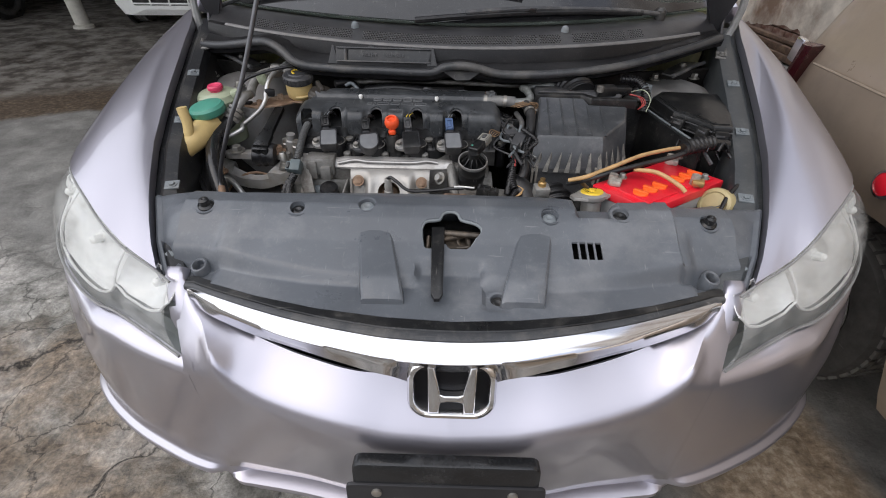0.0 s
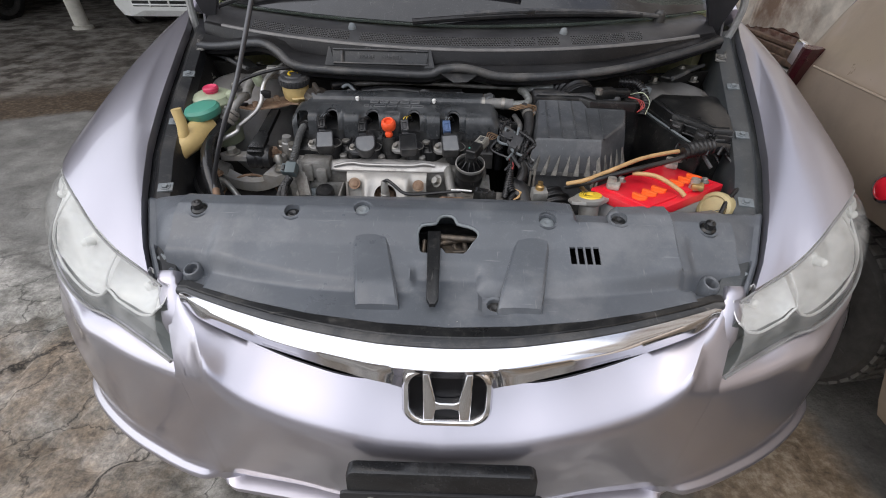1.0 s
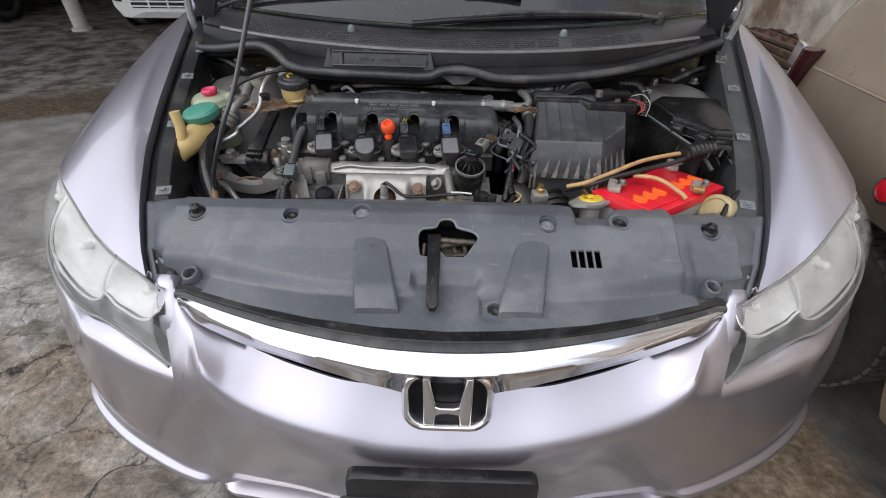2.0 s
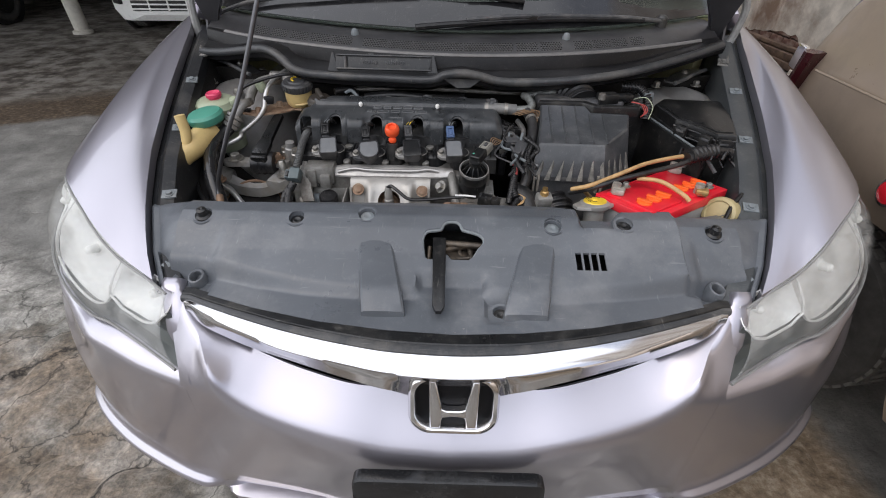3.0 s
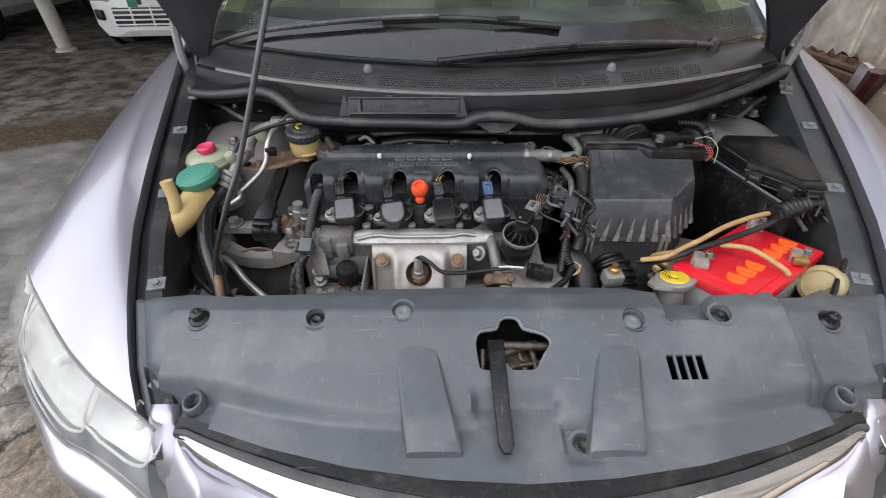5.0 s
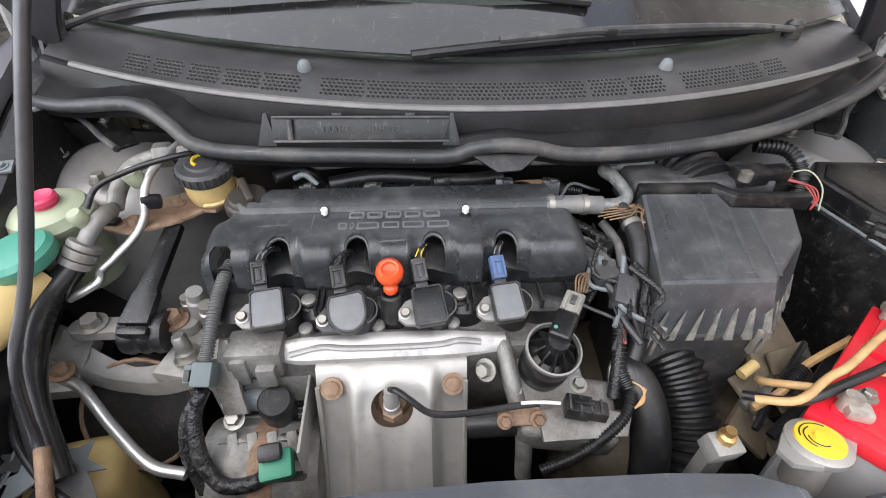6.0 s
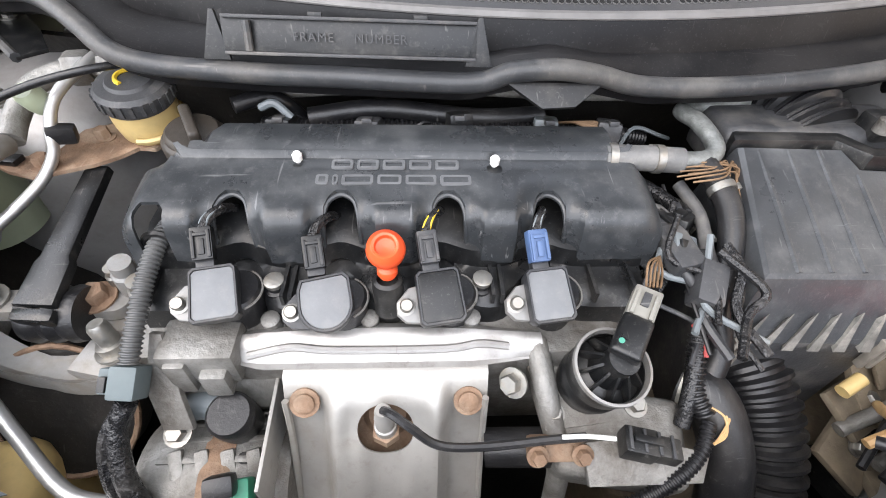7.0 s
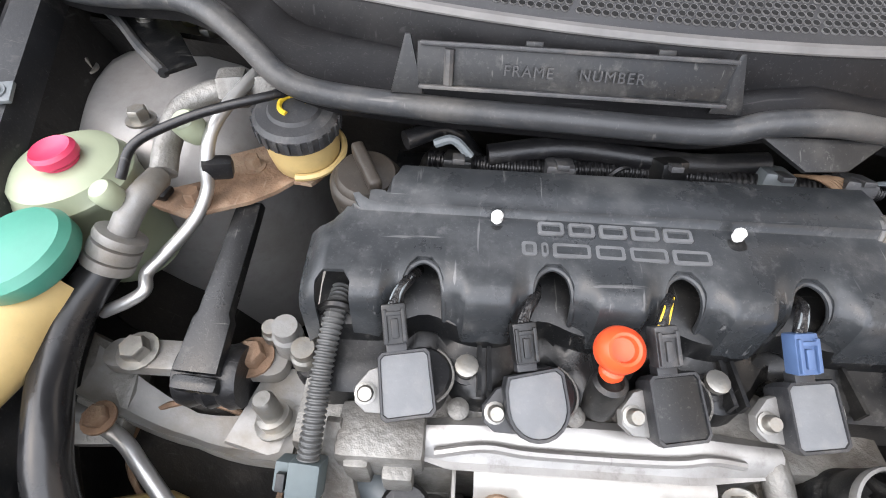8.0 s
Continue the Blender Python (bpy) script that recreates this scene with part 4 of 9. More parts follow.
        M = aim(sk((x, y, z - 0.002)), tilt)
        if y < 0.65 and x != 0.071:
            lathe(bm, [(0.0195, -0.030), (0.0170, -0.008), (0.0150, -0.004), (0.0125, -0.003), (0.0105, -0.005), (0.0100, -0.026)], M @ Matrix.Diagonal((0.80, 0.95, 1.0, 1.0)), 24)
        else:
            lathe(bm, [(0.0145, -0.006), (0.0195, 0.000), (0.0185, 0.0035), (0.0145, 0.003), (0.0125, -0.004)], M, 24)
        part("clip_ring", bm, COVER, cov)
        bm = B()
        if y < 0.65 and x != 0.071:
            lathe(bm, [(0.0102, -0.028), (0.0100, -0.024), (0.0005, -0.024)], M @ Matrix.Diagonal((0.80, 0.95, 1.0, 1.0)), 20)
        elif big:
            lathe(bm, [(0.012, -0.012), (0.013, 0.004), (0.009, 0.007), (0.008, 0.017), (0.003, 0.019), (0.0005, 0.017)], M, 18)
        else:
            lathe(bm, [(0.0125, -0.012), (0.0115, -0.002), (0.006, 0.0), (0.0005, -0.002)], M, 18)
        part("clip", bm, BLACK if black else GREYPL, cov)
    return cov


radiator_cover()


GREASY = mat("greasy_steel", (0.10, 0.085, 0.07), 0.4, 0.7, 0.4, 60, 0.3, 200, dirt=(0.2, 0.15, 0.1), amount=0.5, dscale=60)


def latch():
    l = thing("bonnet_latch", (0, 0.65, 0.74), "greasy steel bonnet latch with a black release lever", "latch")
    bm = B()
    rbox(bm, pose(*sk((0.0, 0.69, 0.762))), 0.16, 0.13, 0.01, 0.002)
    part("base_plate", bm, DARK, l)
    bm = B()
    prism(bm, [(-0.011, 0.0), (0.011, 0.0), (0.009, -0.135), (0.004, -0.145), (-0.004, -0.145), (-0.009, -0.135)], pose(*sk((-0.029, 0.676, 0.818)), 14, 0, 1), 0.008, 0.003)
    part("lever", bm, BLACK, l, "black lever")
    for a, b, r in (((-0.03, 0.676, 0.812), (0.045, 0.678, 0.806), 0.006), ((-0.02, 0.665, 0.806), (0.03, 0.690, 0.80), 0.005), ((0.0, 0.69, 0.80), (0.012, 0.645, 0.790), 0.005), ((-0.005, 0.652, 0.797), (0.034, 0.660, 0.795), 0.004), ((0.020, 0.690, 0.802), (0.026, 0.648, 0.793), 0.0045), ((-0.045, 0.674, 0.805), (-0.046, 0.646, 0.792), 0.004)):
        bm = B()
        rod(bm, sk(a), sk(b), r, None, 10)
        part("latch_rod", bm, GREASY, l)
    bm = B()
    rbox(bm, pose(*sk((0.004, 0.668, 0.788)), 0, 14, 25), 0.05, 0.034, 0.02, 0.004)
    part("latch_jaw", bm, GREASY, l)


latch()


# ---- the silver car: bay, cowl, bonnet, cabin ----
def bay_shell():
    bm = B()
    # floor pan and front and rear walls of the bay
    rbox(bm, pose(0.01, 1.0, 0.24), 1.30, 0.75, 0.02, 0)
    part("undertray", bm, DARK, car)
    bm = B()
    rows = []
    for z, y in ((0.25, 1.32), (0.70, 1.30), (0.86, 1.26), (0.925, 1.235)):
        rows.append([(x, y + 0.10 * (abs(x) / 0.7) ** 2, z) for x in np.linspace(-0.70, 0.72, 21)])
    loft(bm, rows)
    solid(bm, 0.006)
    part("firewall", bm, DARK, car, "near-black firewall")
    bm = B()
    rbox(bm, pose(0, 0.70, 0.52), 1.0, 0.03, 0.50, 0.004)
    part("radiator", bm, DARK, car)
    bm = B()
    rbox(bm, pose(0, 0.735, 0.765), 1.0, 0.03, 0.05, 0.006)
    part("cross_member", bm, BLACK, car)
    for s in (-1, 1):
        bm = B()
        M = pose(s * 0.575 + 0.012, 1.255, 0.893, 6, s * 6, 0)
        lathe(bm, [(0.148, -0.32), (0.140, -0.12), (0.130, -0.060), (0.114, -0.028), (0.090, -0.008), (0.062, 0.0), (0.045, -0.004), (0.0005, -0.004)], M, 40)
        t = part("strut_tower", bm, BAYPAINT, car, "silver-painted suspension tower")
        for k in range(3):
            a = radians(50 + 120 * k)
            bm = B()
            hexbolt(bm, M @ Vector((0.075 * math.cos(a), 0.075 * math.sin(a), 0.008)), (0, 0, 1), 0.009, 0.012)
            part("tower_nut", bm, ZINC, t)
        # near-black inner wing between tower and gutter, its darkness put into the colour
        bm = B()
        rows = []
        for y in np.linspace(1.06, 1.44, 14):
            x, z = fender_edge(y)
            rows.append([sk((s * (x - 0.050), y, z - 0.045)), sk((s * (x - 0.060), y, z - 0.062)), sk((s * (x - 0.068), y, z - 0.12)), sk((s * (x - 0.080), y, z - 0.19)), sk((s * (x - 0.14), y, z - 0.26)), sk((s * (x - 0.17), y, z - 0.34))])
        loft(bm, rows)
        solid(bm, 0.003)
        part("inner_apron", bm, DARK, car, "near-black inner wing")


bay_shell()


def cowl():
    c = thing("cowl_panel", (0, 1.18, 0.95), "black plastic cowl panel with perforated air inlet", "cowl panel")
    SX = [-0.66, -0.60, -0.55, -0.513, -0.47, -0.437, -0.407, -0.381, -0.345, -0.262, -0.18, -0.064, -0.027, 0.012, 0.05, 0.105, 0.21, 0.34, 0.44, 0.56, 0.67]
    SZ = [0.965, 0.972, 0.981, 0.988, 0.996, 0.995, 0.983, 0.966, 0.957, 0.953, 0.953, 0.952, 0.965, 0.970, 0.964, 0.951, 0.952, 0.962, 0.976, 0.993, 1.003]
    SY = [1.30, 1.265, 1.24, 1.225, 1.205, 1.185, 1.165, 1.15, 1.145, 1.14, 1.135, 1.13, 1.125, 1.122, 1.125, 1.13, 1.135, 1.15, 1.175, 1.23, 1.31]

    def crest(x):
        a = abs(x - 0.012) / 0.66
        return 1.172 + 0.185 * a ** 2.2, 0.994 + 0.014 * a ** 1.5

    rows = []
    for x in np.linspace(-0.66, 0.68, 81):
        sy, sz = lerp_table(x, SX, SY), lerp_table(x, SX, SZ)
        cy, cz = crest(x)
        sy = min(sy, cy - 0.012)
        sz = min(sz, cz - 0.006)
        rows.append([(x, sy + 0.05, sz - 0.035), (x, sy + 0.008, sz - 0.018), (x, sy + 0.004, sz - 0.004), (x, sy + 0.016, sz + 0.004), (x, cy - 0.011, max(sz + 0.004, cz - 0.028)), (x, cy - 0.008, cz - 0.012), (x, cy - 0.004, cz - 0.002), (x, cy, cz),
                     (x, cy + 0.006, cz + 0.001), (x, cy + 0.012, cz + 0.004), (x, cy + 0.055, cz + 0.020), (x, cy + 0.10, cz + 0.026), (x, cy + 0.16, cz + 0.02)])
    bm = B()
    loft(bm, [r[8:] for r in rows])
    solid(bm, -0.003)
    plate = part("inlet_plate", bm, mat("grey_inlet_plastic", (0.030, 0.0295, 0.031), 0.42, 0, 0.2, 12, 0.05, 400, dirt=(0.15, 0.145, 0.14), amount=0.3, dscale=7, wear=0.2), c, "dusty dark grey perforated inlet")
    bm = B()
    loft(bm, [r[:9] for r in rows])
    solid(bm, -0.003)
    panel = part("panel", bm, mat("matt_black_cowl", (0.009, 0.0088, 0.0095), 0.36, 0, 0.2, 12, 0.04, 400, dirt=(0.06, 0.055, 0.05), amount=0.18, dscale=6, wear=0.15, spec=0.22), c)
    # crest line; the sky's light on it is put into a paler colour
    bm = B()
    tube(bm, [(x, crest(x)[0] + 0.001, crest(x)[1] + 0.001) for x in np.linspace(-0.60, 0.62, 25)], 0.0060, 8, 2)
    part("crest_bead", bm, mat("lit_crest", (0.16, 0.155, 0.15), 0.42, 0, 0.2, 30, 0.03, 300), c)
    # rows of inlet holes: rims, and near-black discs for the shade inside
    holes, wells = B(), B()
    groups = [(-0.495, 6), (-0.445, 7), (-0.39, 7), (-0.335, 8), (-0.28, 8), (-0.198, 9), (-0.136, 9), (-0.077, 9), (-0.018, 9), (0.042, 9), (0.10, 9), (0.162, 8), (0.22, 8), (0.298, 7), (0.345, 7), (0.392, 6), (0.44, 6)]
    for g, n in groups:
        for i in range(n):
            for j in range(5):
                x = g + 0.0064 * (i - (n - 1) / 2) + (0.0032 if j % 2 else 0)
                cy, cz = crest(x)
                y = cy + 0.017 + 0.0068 * j
                z = cz + 0.0060 + 0.0025 * j + 0.0030
                M = aim((x, y, z), (0, -0.36, 0.93))
                lathe(wells, [(0.0026, -0.001), (0.0026, 0.0011)], M, 8)
                lathe(holes, [(0.0025, -0.001), (0.0025, 0.0010), (0.0028, 0.0013), (0.0032, 0.0004), (0.0032, -0.002)], M, 8)
    part("inlet_rim", holes, mat("inlet_rim_plastic", (0.13, 0.128, 0.126), 0.4, 0, 0.1, 40, 0), plate, "raised rims of the inlet holes", kind="stuff")
    part("inlet_hole", wells, mat("inlet_dark", (0.004, 0.004, 0.004), 0.9, 0, 0.1, 40, 0), plate, "dark inlet holes", kind="stuff")
    # seal along the front edge
    bm = B()
    tube(bm, [(x, min(lerp_table(x, SX, SY), crest(x)[0] - 0.012), min(lerp_table(x, SX, SZ), crest(x)[1] - 0.003)) for x in SX], 0.0095, 12, 5)
    part("rubber_seal", bm, SEAL, c, "grey worn rubber seal")
    # bracket under the middle of the seal
    bm = B()
    prism(bm, [(-0.045, 0.0), (0.045, 0.0), (0.018, -0.022), (-0.012, -0.024)], pose(0.012, 1.122, 0.956, 40, 0, 0), 0.004, 0.001)
    part("catch_plate", bm, BLACK, c)
    # frame number holder
    M = pose(-0.168, 1.146, 0.983, 68, 0, -1.5)
    bm = B()
    rbox(bm, M, 0.222, 0.032, 0.004, 0.0012)
    h = part("number_holder", bm, BLACK, c, "black holder with raised lettering")
    for y, w in ((0.015, 0.218), (-0.014, 0.218)):
        bm = B()
        rbox(bm, M @ pose(0, y, 0.004), w, 0.003, 0.006, 0.001)
        part("holder_rail", bm, DUSTY, h)
    for x in (-0.03, 0.06):
        bm = B()
        rbox(bm, M @ pose(x, 0.018, 0.003), 0.012, 0.004, 0.004, 0.001)
        part("holder_tab", bm, BLACK, h)
    bm = B()
    tube(bm, [M @ Vector((-0.088, -0.012, 0.004)), M @ Vector((-0.088, 0.012, 0.006))], 0.0035, 8)
    part("holder_pin", bm, DUSTY, h)
    for x in (-0.118, 0.112):
        bm = B()
        prism(bm, [(-0.012, -0.02), (0.012, -0.02), (0.002, 0.02), (-0.002, 0.02)], M @ pose(x, 0, -0.002), 0.004, 0.001)
        part("holder_wing", bm, BLACK, h)
    for word, x in (("FRAME", -0.032), ("NUMBER", 0.026)):
        cu = bpy.data.curves.new("lettering", "FONT")
        cu.body, cu.size, cu.extrude, cu.align_x, cu.align_y, cu.space_character = word, 0.0106, 0.0006, "CENTER", "CENTER", 1.15
        tmp = new("lettering", cu)
        bpy.context.view_layer.update()
        me = bpy.data.meshes.new_from_object(tmp.evaluated_get(bpy.context.evaluated_depsgraph_get()))
        bpy.data.objects.remove(tmp)
        me.transform(Matrix.Translation(-origin_of(h)) @ M @ pose(x, 0.0, 0.0060))
        me.materials.clear()
        me.materials.append(DUSTY)
        ob = new("lettering", me)
        ob.parent = h
    # washer jets
    for x in (-0.25, 0.262):
        cy, cz = crest(x)
        bm = B()
        M = aim((x, cy + 0.062, cz + 0.022), (0, -0.2, 1))
        lathe(bm, [(0.010, 0), (0.0095, 0.006), (0.007, 0.013), (0.003, 0.016), (0.0005, 0.016)], M, 16)
        part("washer_jet", bm, GREYPL, c)
    return c


cowl()


def windscreen():
    def base(x):
        a = abs(x - 0.01) / 0.70
        return 1.265 + 0.22 * a ** 2.1, 1.030 + 0.015 * a
    bm = B()
    rows = []
    for k in range(13):
        t = k / 12
        r = []
        for x in np.linspace(-0.70, 0.72, 25):
            y, z = base(x)
            run = 0.78 - 0.10 * (abs(x) / 0.7) ** 2
            xx = x * (1 - 0.15 * t)
            r.append((xx, y + run * t, z + 0.395 * t - 0.02 * t * t + 0.035 * math.sin(math.pi * t)))
        rows.append(r)
    loft(bm, rows)
    solid(bm, 0.005)
    w = part("windscreen", bm, SCREEN, car, "dusty windscreen with grey-green reflection put into its haze")
    w.visible_shadow = False
    # dark ceramic band along the foot of the glass
    bm = B()
    rr = []
    for t in (0.0, 0.05, 0.10):
        r = []
        for x in np.linspace(-0.69, 0.71, 25):
            y, z = base(x)
            r.append((x * (1 - 0.15 * t), y + 0.77 * t + 0.004, z + 0.395 * t + 0.035 * math.sin(math.pi * t) + 0.004))
        rr.append(r)
    loft(bm, rr)
    solid(bm, 0.002)
    part("black_band", bm, mat("black_glass_band", (0.010, 0.010, 0.011), 0.12, 0, 0.2, 20, 0, dirt=(0.08, 0.075, 0.07), amount=0.15), w)
    # wipers
    for pts, arm in (([(-0.225, 1.374, 1.098), (-0.07, 1.362, 1.104), (0.05, 1.352, 1.098), (0.165, 1.343, 1.090)], [(-0.655, 1.42, 1.035), (-0.544, 1.413, 1.068), (-0.376, 1.381, 1.092), (-0.221, 1.364, 1.106), (-0.10, 1.360, 1.110)]),
                     ([(-0.103, 1.255, 1.040), (0.02, 1.272, 1.048), (0.168, 1.290, 1.055), (0.33, 1.32, 1.055), (0.474, 1.355, 1.050)], [(0.53, 1.372, 1.045), (0.40, 1.335, 1.058), (0.17, 1.288, 1.064), (0.02, 1.270, 1.056)])):
        wp = thing("wiper", pts[0], "black windscreen wiper resting on the glass", "wiper", "wipers on the windscreen")
        bm = B()
        tube(bm, pts, 0.0072, 8)
        part("blade", bm, RUBBER, wp)
        bm = B()
        tube(bm, arm, 0.0055, 8)
        part("arm", bm, DUSTY, wp, "worn black arm")
        bm = B()
        M = Matrix.Translation(arm[0]) @ pose(0, 0.006, -0.004)
        lathe(bm, [(0.014, -0.01), (0.014, 0.012), (0.008, 0.018), (0.0005, 0.018)], M, 16)
        part("pivot_cap", bm, BLACK, wp)
        bm = B()
        rbox(bm, Matrix.Translation(pts[len(pts) // 2]) @ pose(0, 0, 0.006), 0.05, 0.012, 0.012, 0.002)
        part("blade_clip", bm, BLACK, wp)


windscreen()


def bonnet():
    """Stands open on its hinges, held by the rod."""
    rows, inner = [], []
    for i in range(27):
        x = -0.745 + 1.49 * i / 26
        a = abs(x) / 0.745
        r = []
        start = 0.40 * (1 - a ** 3)
        for k in range(17):
            t = k / 16
            s = start + (0.96 - 0.16 * a ** 2 - start) * t
            taper = 1 - 0.10 * s - 0.14 * max(0, s - 0.45) ** 1.5
            drop = 0.045 * math.exp(-s / 0.07) + 0.05 * (s / 0.96) ** 2 - 0.03 * a ** 4
            u, v = s, 0.035 * (1 - a * a) - drop
            ang = radians(58)
            y = 1.42 - u * math.cos(ang) + v * math.sin(ang)
            z = 0.985 + u * math.sin(ang) + v * math.cos(ang)
            if a > 0.75:
                y += 0.03 * (a - 0.75) / 0.25 * math.exp(-s / 0.1)
            narrow = 1 - 0.085 * math.exp(-s / 0.35)
            r.append((x * taper * narrow + 0.015, y, z))
        rows.append(r)
    bm = B()
    loft(bm, rows)
    solid(bm, 0.003)
    b = part("bonnet", bm, PAINT, car, "raised silver-lilac bonnet")
    bm = B()
    rows2 = [[(p[0] * 1.004, p[1] - 0.016, p[2] - 0.010) for p in r] for r in rows]
    loft(bm, rows2)
    solid(bm, 0.006)
    part("bonnet_liner", bm, mat("dark_underside", (0.03, 0.03, 0.033), 0.6, 0.2, 0.2, 8, 0.1, 60), b, "dark underside panel")
    for s in (-1, 1):
        bm = B()
        prism(bm, [(-0.03, -0.03), (0.02, -0.035), (0.045, 0.06), (0.03, 0.15), (-0.005, 0.15), (0.0, 0.06)], pose(s * 0.690 + 0.015, 1.40, 0.985, 90, 0, 90), 0.006, 0.001)
        h = part("hinge", bm, mat("hinge_steel", (0.10, 0.10, 0.105), 0.45, 0.6, 0.2, 20, 0.1), b, "grimy bonnet hinge")
        for dy, dz in ((0.0, 0.0), (0.03, 0.10)):
            bm = B()
            hexbolt(bm, (s * 0.686 + 0.015, 1.40 + dy, 0.985 + dz), (-s, 0, 0), 0.009, 0.012)
            part("hinge_bolt", bm, ZINC, h)
        # pale hinge foot beside the cowl
        bm = B()
        rbox(bm, pose(s * 0.668 + 0.015, 1.30, 0.962, 8, s * 10, s * -20), 0.030, 0.04, 0.006, 0.002)
        rbox(bm, pose(s * 0.680 + 0.015, 1.305, 0.968, 8, s * 60, s * -20), 0.018, 0.03, 0.005, 0.002)
        hexbolt(bm, (s * 0.664 + 0.015, 1.296, 0.966), (0, 0, 1), 0.007, 0.007)
        part("hinge_foot", bm, ALU, car, "grimy hinge foot")
        # rubber edge strip down the corner
        bm = B()
        tube(bm, [(s * 0.728 + 0.013, 1.42, 0.972), (s * 0.736 + 0.018, 1.42, 1.02), (s * 0.736 + 0.022, 1.42, 1.078), (s * 0.714 + 0.014, 1.42, 1.137), (s * 0.70 + 0.014, 1.40, 1.19)], 0.010, 8)
        part("corner_strip", bm, mat("worn_grey_rubber", (0.25, 0.25, 0.24), 0.6, 0, 0.25, 30, 0.1, 200) if "worn_grey_rubber" not in bpy.data.materials else bpy.data.materials["worn_grey_rubber"], b, "worn pale rubber strip")
    return b


bonnet()


def prop_rod():
    r = thing("bonnet_prop", (-0.455, 0.80, 0.75), "thin dark steel prop rod holding the bonnet up", "prop rod")
    bm = B()
    tube(bm, [(-0.43, 0.775, 0.775), (-0.455, 0.805, 0.775), (-0.474, 0.85, 0.80), (-0.458, 0.850, 0.85), (-0.411, 0.835, 0.942), (-0.379, 0.860, 1.017), (-0.315, 0.912, 1.205), (-0.227, 1.045, 1.5), (-0.205, 1.065, 1.58)], 0.0043, 10)
    part("rod", bm, mat("rod_steel", (0.11, 0.11, 0.115), 0.33, 0.7, 0.2, 30, 0.05), r)
    bm = B()
    rod(bm, (-0.472, 0.848, 0.795), (-0.452, 0.800, 0.772), 0.007)
    part("grip_sleeve", bm, RUST, r, "worn orange-brown sleeve")


prop_rod()


def cabin():
    """Roof, pillars, doors, tail and the inside of the car."""
    side = [(1.46, 0.30, 1.02), (1.9, 0.24, 1.0), (2.5, 0.24, 0.98), (3.2, 0.24, 0.98), (3.9, 0.28, 0.99), (4.55, 0.40, 0.98), (4.85, 0.45, 0.93)]
    for s in (-1, 1):
        bm = B()
        rows = []
        for y, lo, hi in side:
            w = lerp_table(y, [1.46, 2.2, 3.6, 4.3, 4.85], [0.876, 0.885, 0.885, 0.86, 0.74])
            dark = (y - 3.95) ** 2
            low = lo if dark > 0.12 else 0.62
            rows.append([(s * (w - 0.03) + 0.02, y, low), (s * w + 0.02, y, low + (hi - low) * 0.3), (s * w + 0.02, y, hi - 0.20), (s * (w - 0.012) + 0.02, y, hi - 0.11), (s * (w - 0.045) + 0.02, y, hi - 0.05), (s * (w - 0.085) + 0.02, y, hi - 0.012)])
        loft(bm, rows)
        solid(bm, 0.01)
        part("side_panel", bm, PAINT, car)
        for pts, rr in (([(0.735, 1.47, 1.03), (0.69, 1.75, 1.21), (0.61, 2.09, 1.40)], 0.03), ([(0.80, 2.65, 1.0), (0.60, 2.70, 1.41)], 0.035), ([(0.61, 3.45, 1.40), (0.70, 3.85, 1.20), (0.78, 4.15, 1.0)], 0.045)):
            bm = B()
            tube(bm, [(s * x + 0.02, y, z) for x, y, z in pts], rr, 8)
            part("roof_pillar", bm, PAINT, car)
        bm = B()
        rows = []
        for y in np.linspace(1.75, 3.75, 9):
            rows.append([(s * 0.80 + 0.02, y, 1.0), (s * 0.72 + 0.02, y, 1.0 + 0.2 * min(1, (y - 1.45) / 0.6, (4.0 - y) / 0.4)), (s * 0.625 + 0.02, y, 1.0 + 0.385 * min(1, (y - 1.45) / 0.6, (4.0 - y) / 0.5))])
        loft(bm, rows)
        solid(bm, 0.004)
        g = part("side_window", bm, PANE, car)
        g.visible_shadow = False
        # mirror
        bm = B()
        rbox(bm, pose(s * 0.97 + 0.02, 2.15, 1.08, 0, 0, s * 15), 0.17, 0.09, 0.12, 0.03, 3)
        part("door_mirror", bm, PAINT, car)
        for y in (1.36, 3.95):
            wheel(car, (s * 0.765 + 0.015, y, 0.315), 0.315, 0.20, s)
    bm = B()
    rows = []
    for y, z, w in ((2.03, 1.405, 0.58), (2.3, 1.435, 0.60), (2.8, 1.445, 0.61), (3.3, 1.42, 0.60), (3.55, 1.38, 0.57)):
        rows.append([(x * w + 0.02, y, z - 0.04 * x * x) for x in np.linspace(-1.03, 1.03, 15)])
    loft(bm, rows)
    solid(bm, 0.02)
    part("roof", bm, PAINT, car)
    bm = B()
    rows = []
    for t in np.linspace(0, 1, 7):
        rows.append([(x * (0.57 + 0.10 * t) + 0.02, 3.55 + 0.68 * t, 1.37 - 0.36 * t + 0.02 * math.sin(math.pi * t)) for x in np.linspace(-1, 1, 13)])
    loft(bm, rows)
    solid(bm, 0.005)
    g = part("rear_window", bm, PANE, car)
    g.visible_shadow = False
    bm = B()
    rows = []
    for y, z in ((4.2, 1.02), (4.5, 1.015), (4.8, 0.99), (4.88, 0.90), (4.88, 0.60), (4.90, 0.5), (4.84, 0.32)):
        rows.append([(x * (0.80 - 0.08 * (y > 4.7)) + 0.02, y - 0.12 * x * x, z - 0.01 * x * x) for x in np.linspace(-1, 1, 13)])
    loft(bm, rows)
    solid(bm, 0.01)
    part("boot_lid", bm, PAINT, car)
    bm = B()
    rbox(bm, pose(0.02, 3.0, 0.30), 1.60, 3.2, 0.06, 0.01)
    part("cabin_floor", bm, DARK, car)
    # dashboard
    bm = B()
    rows = []
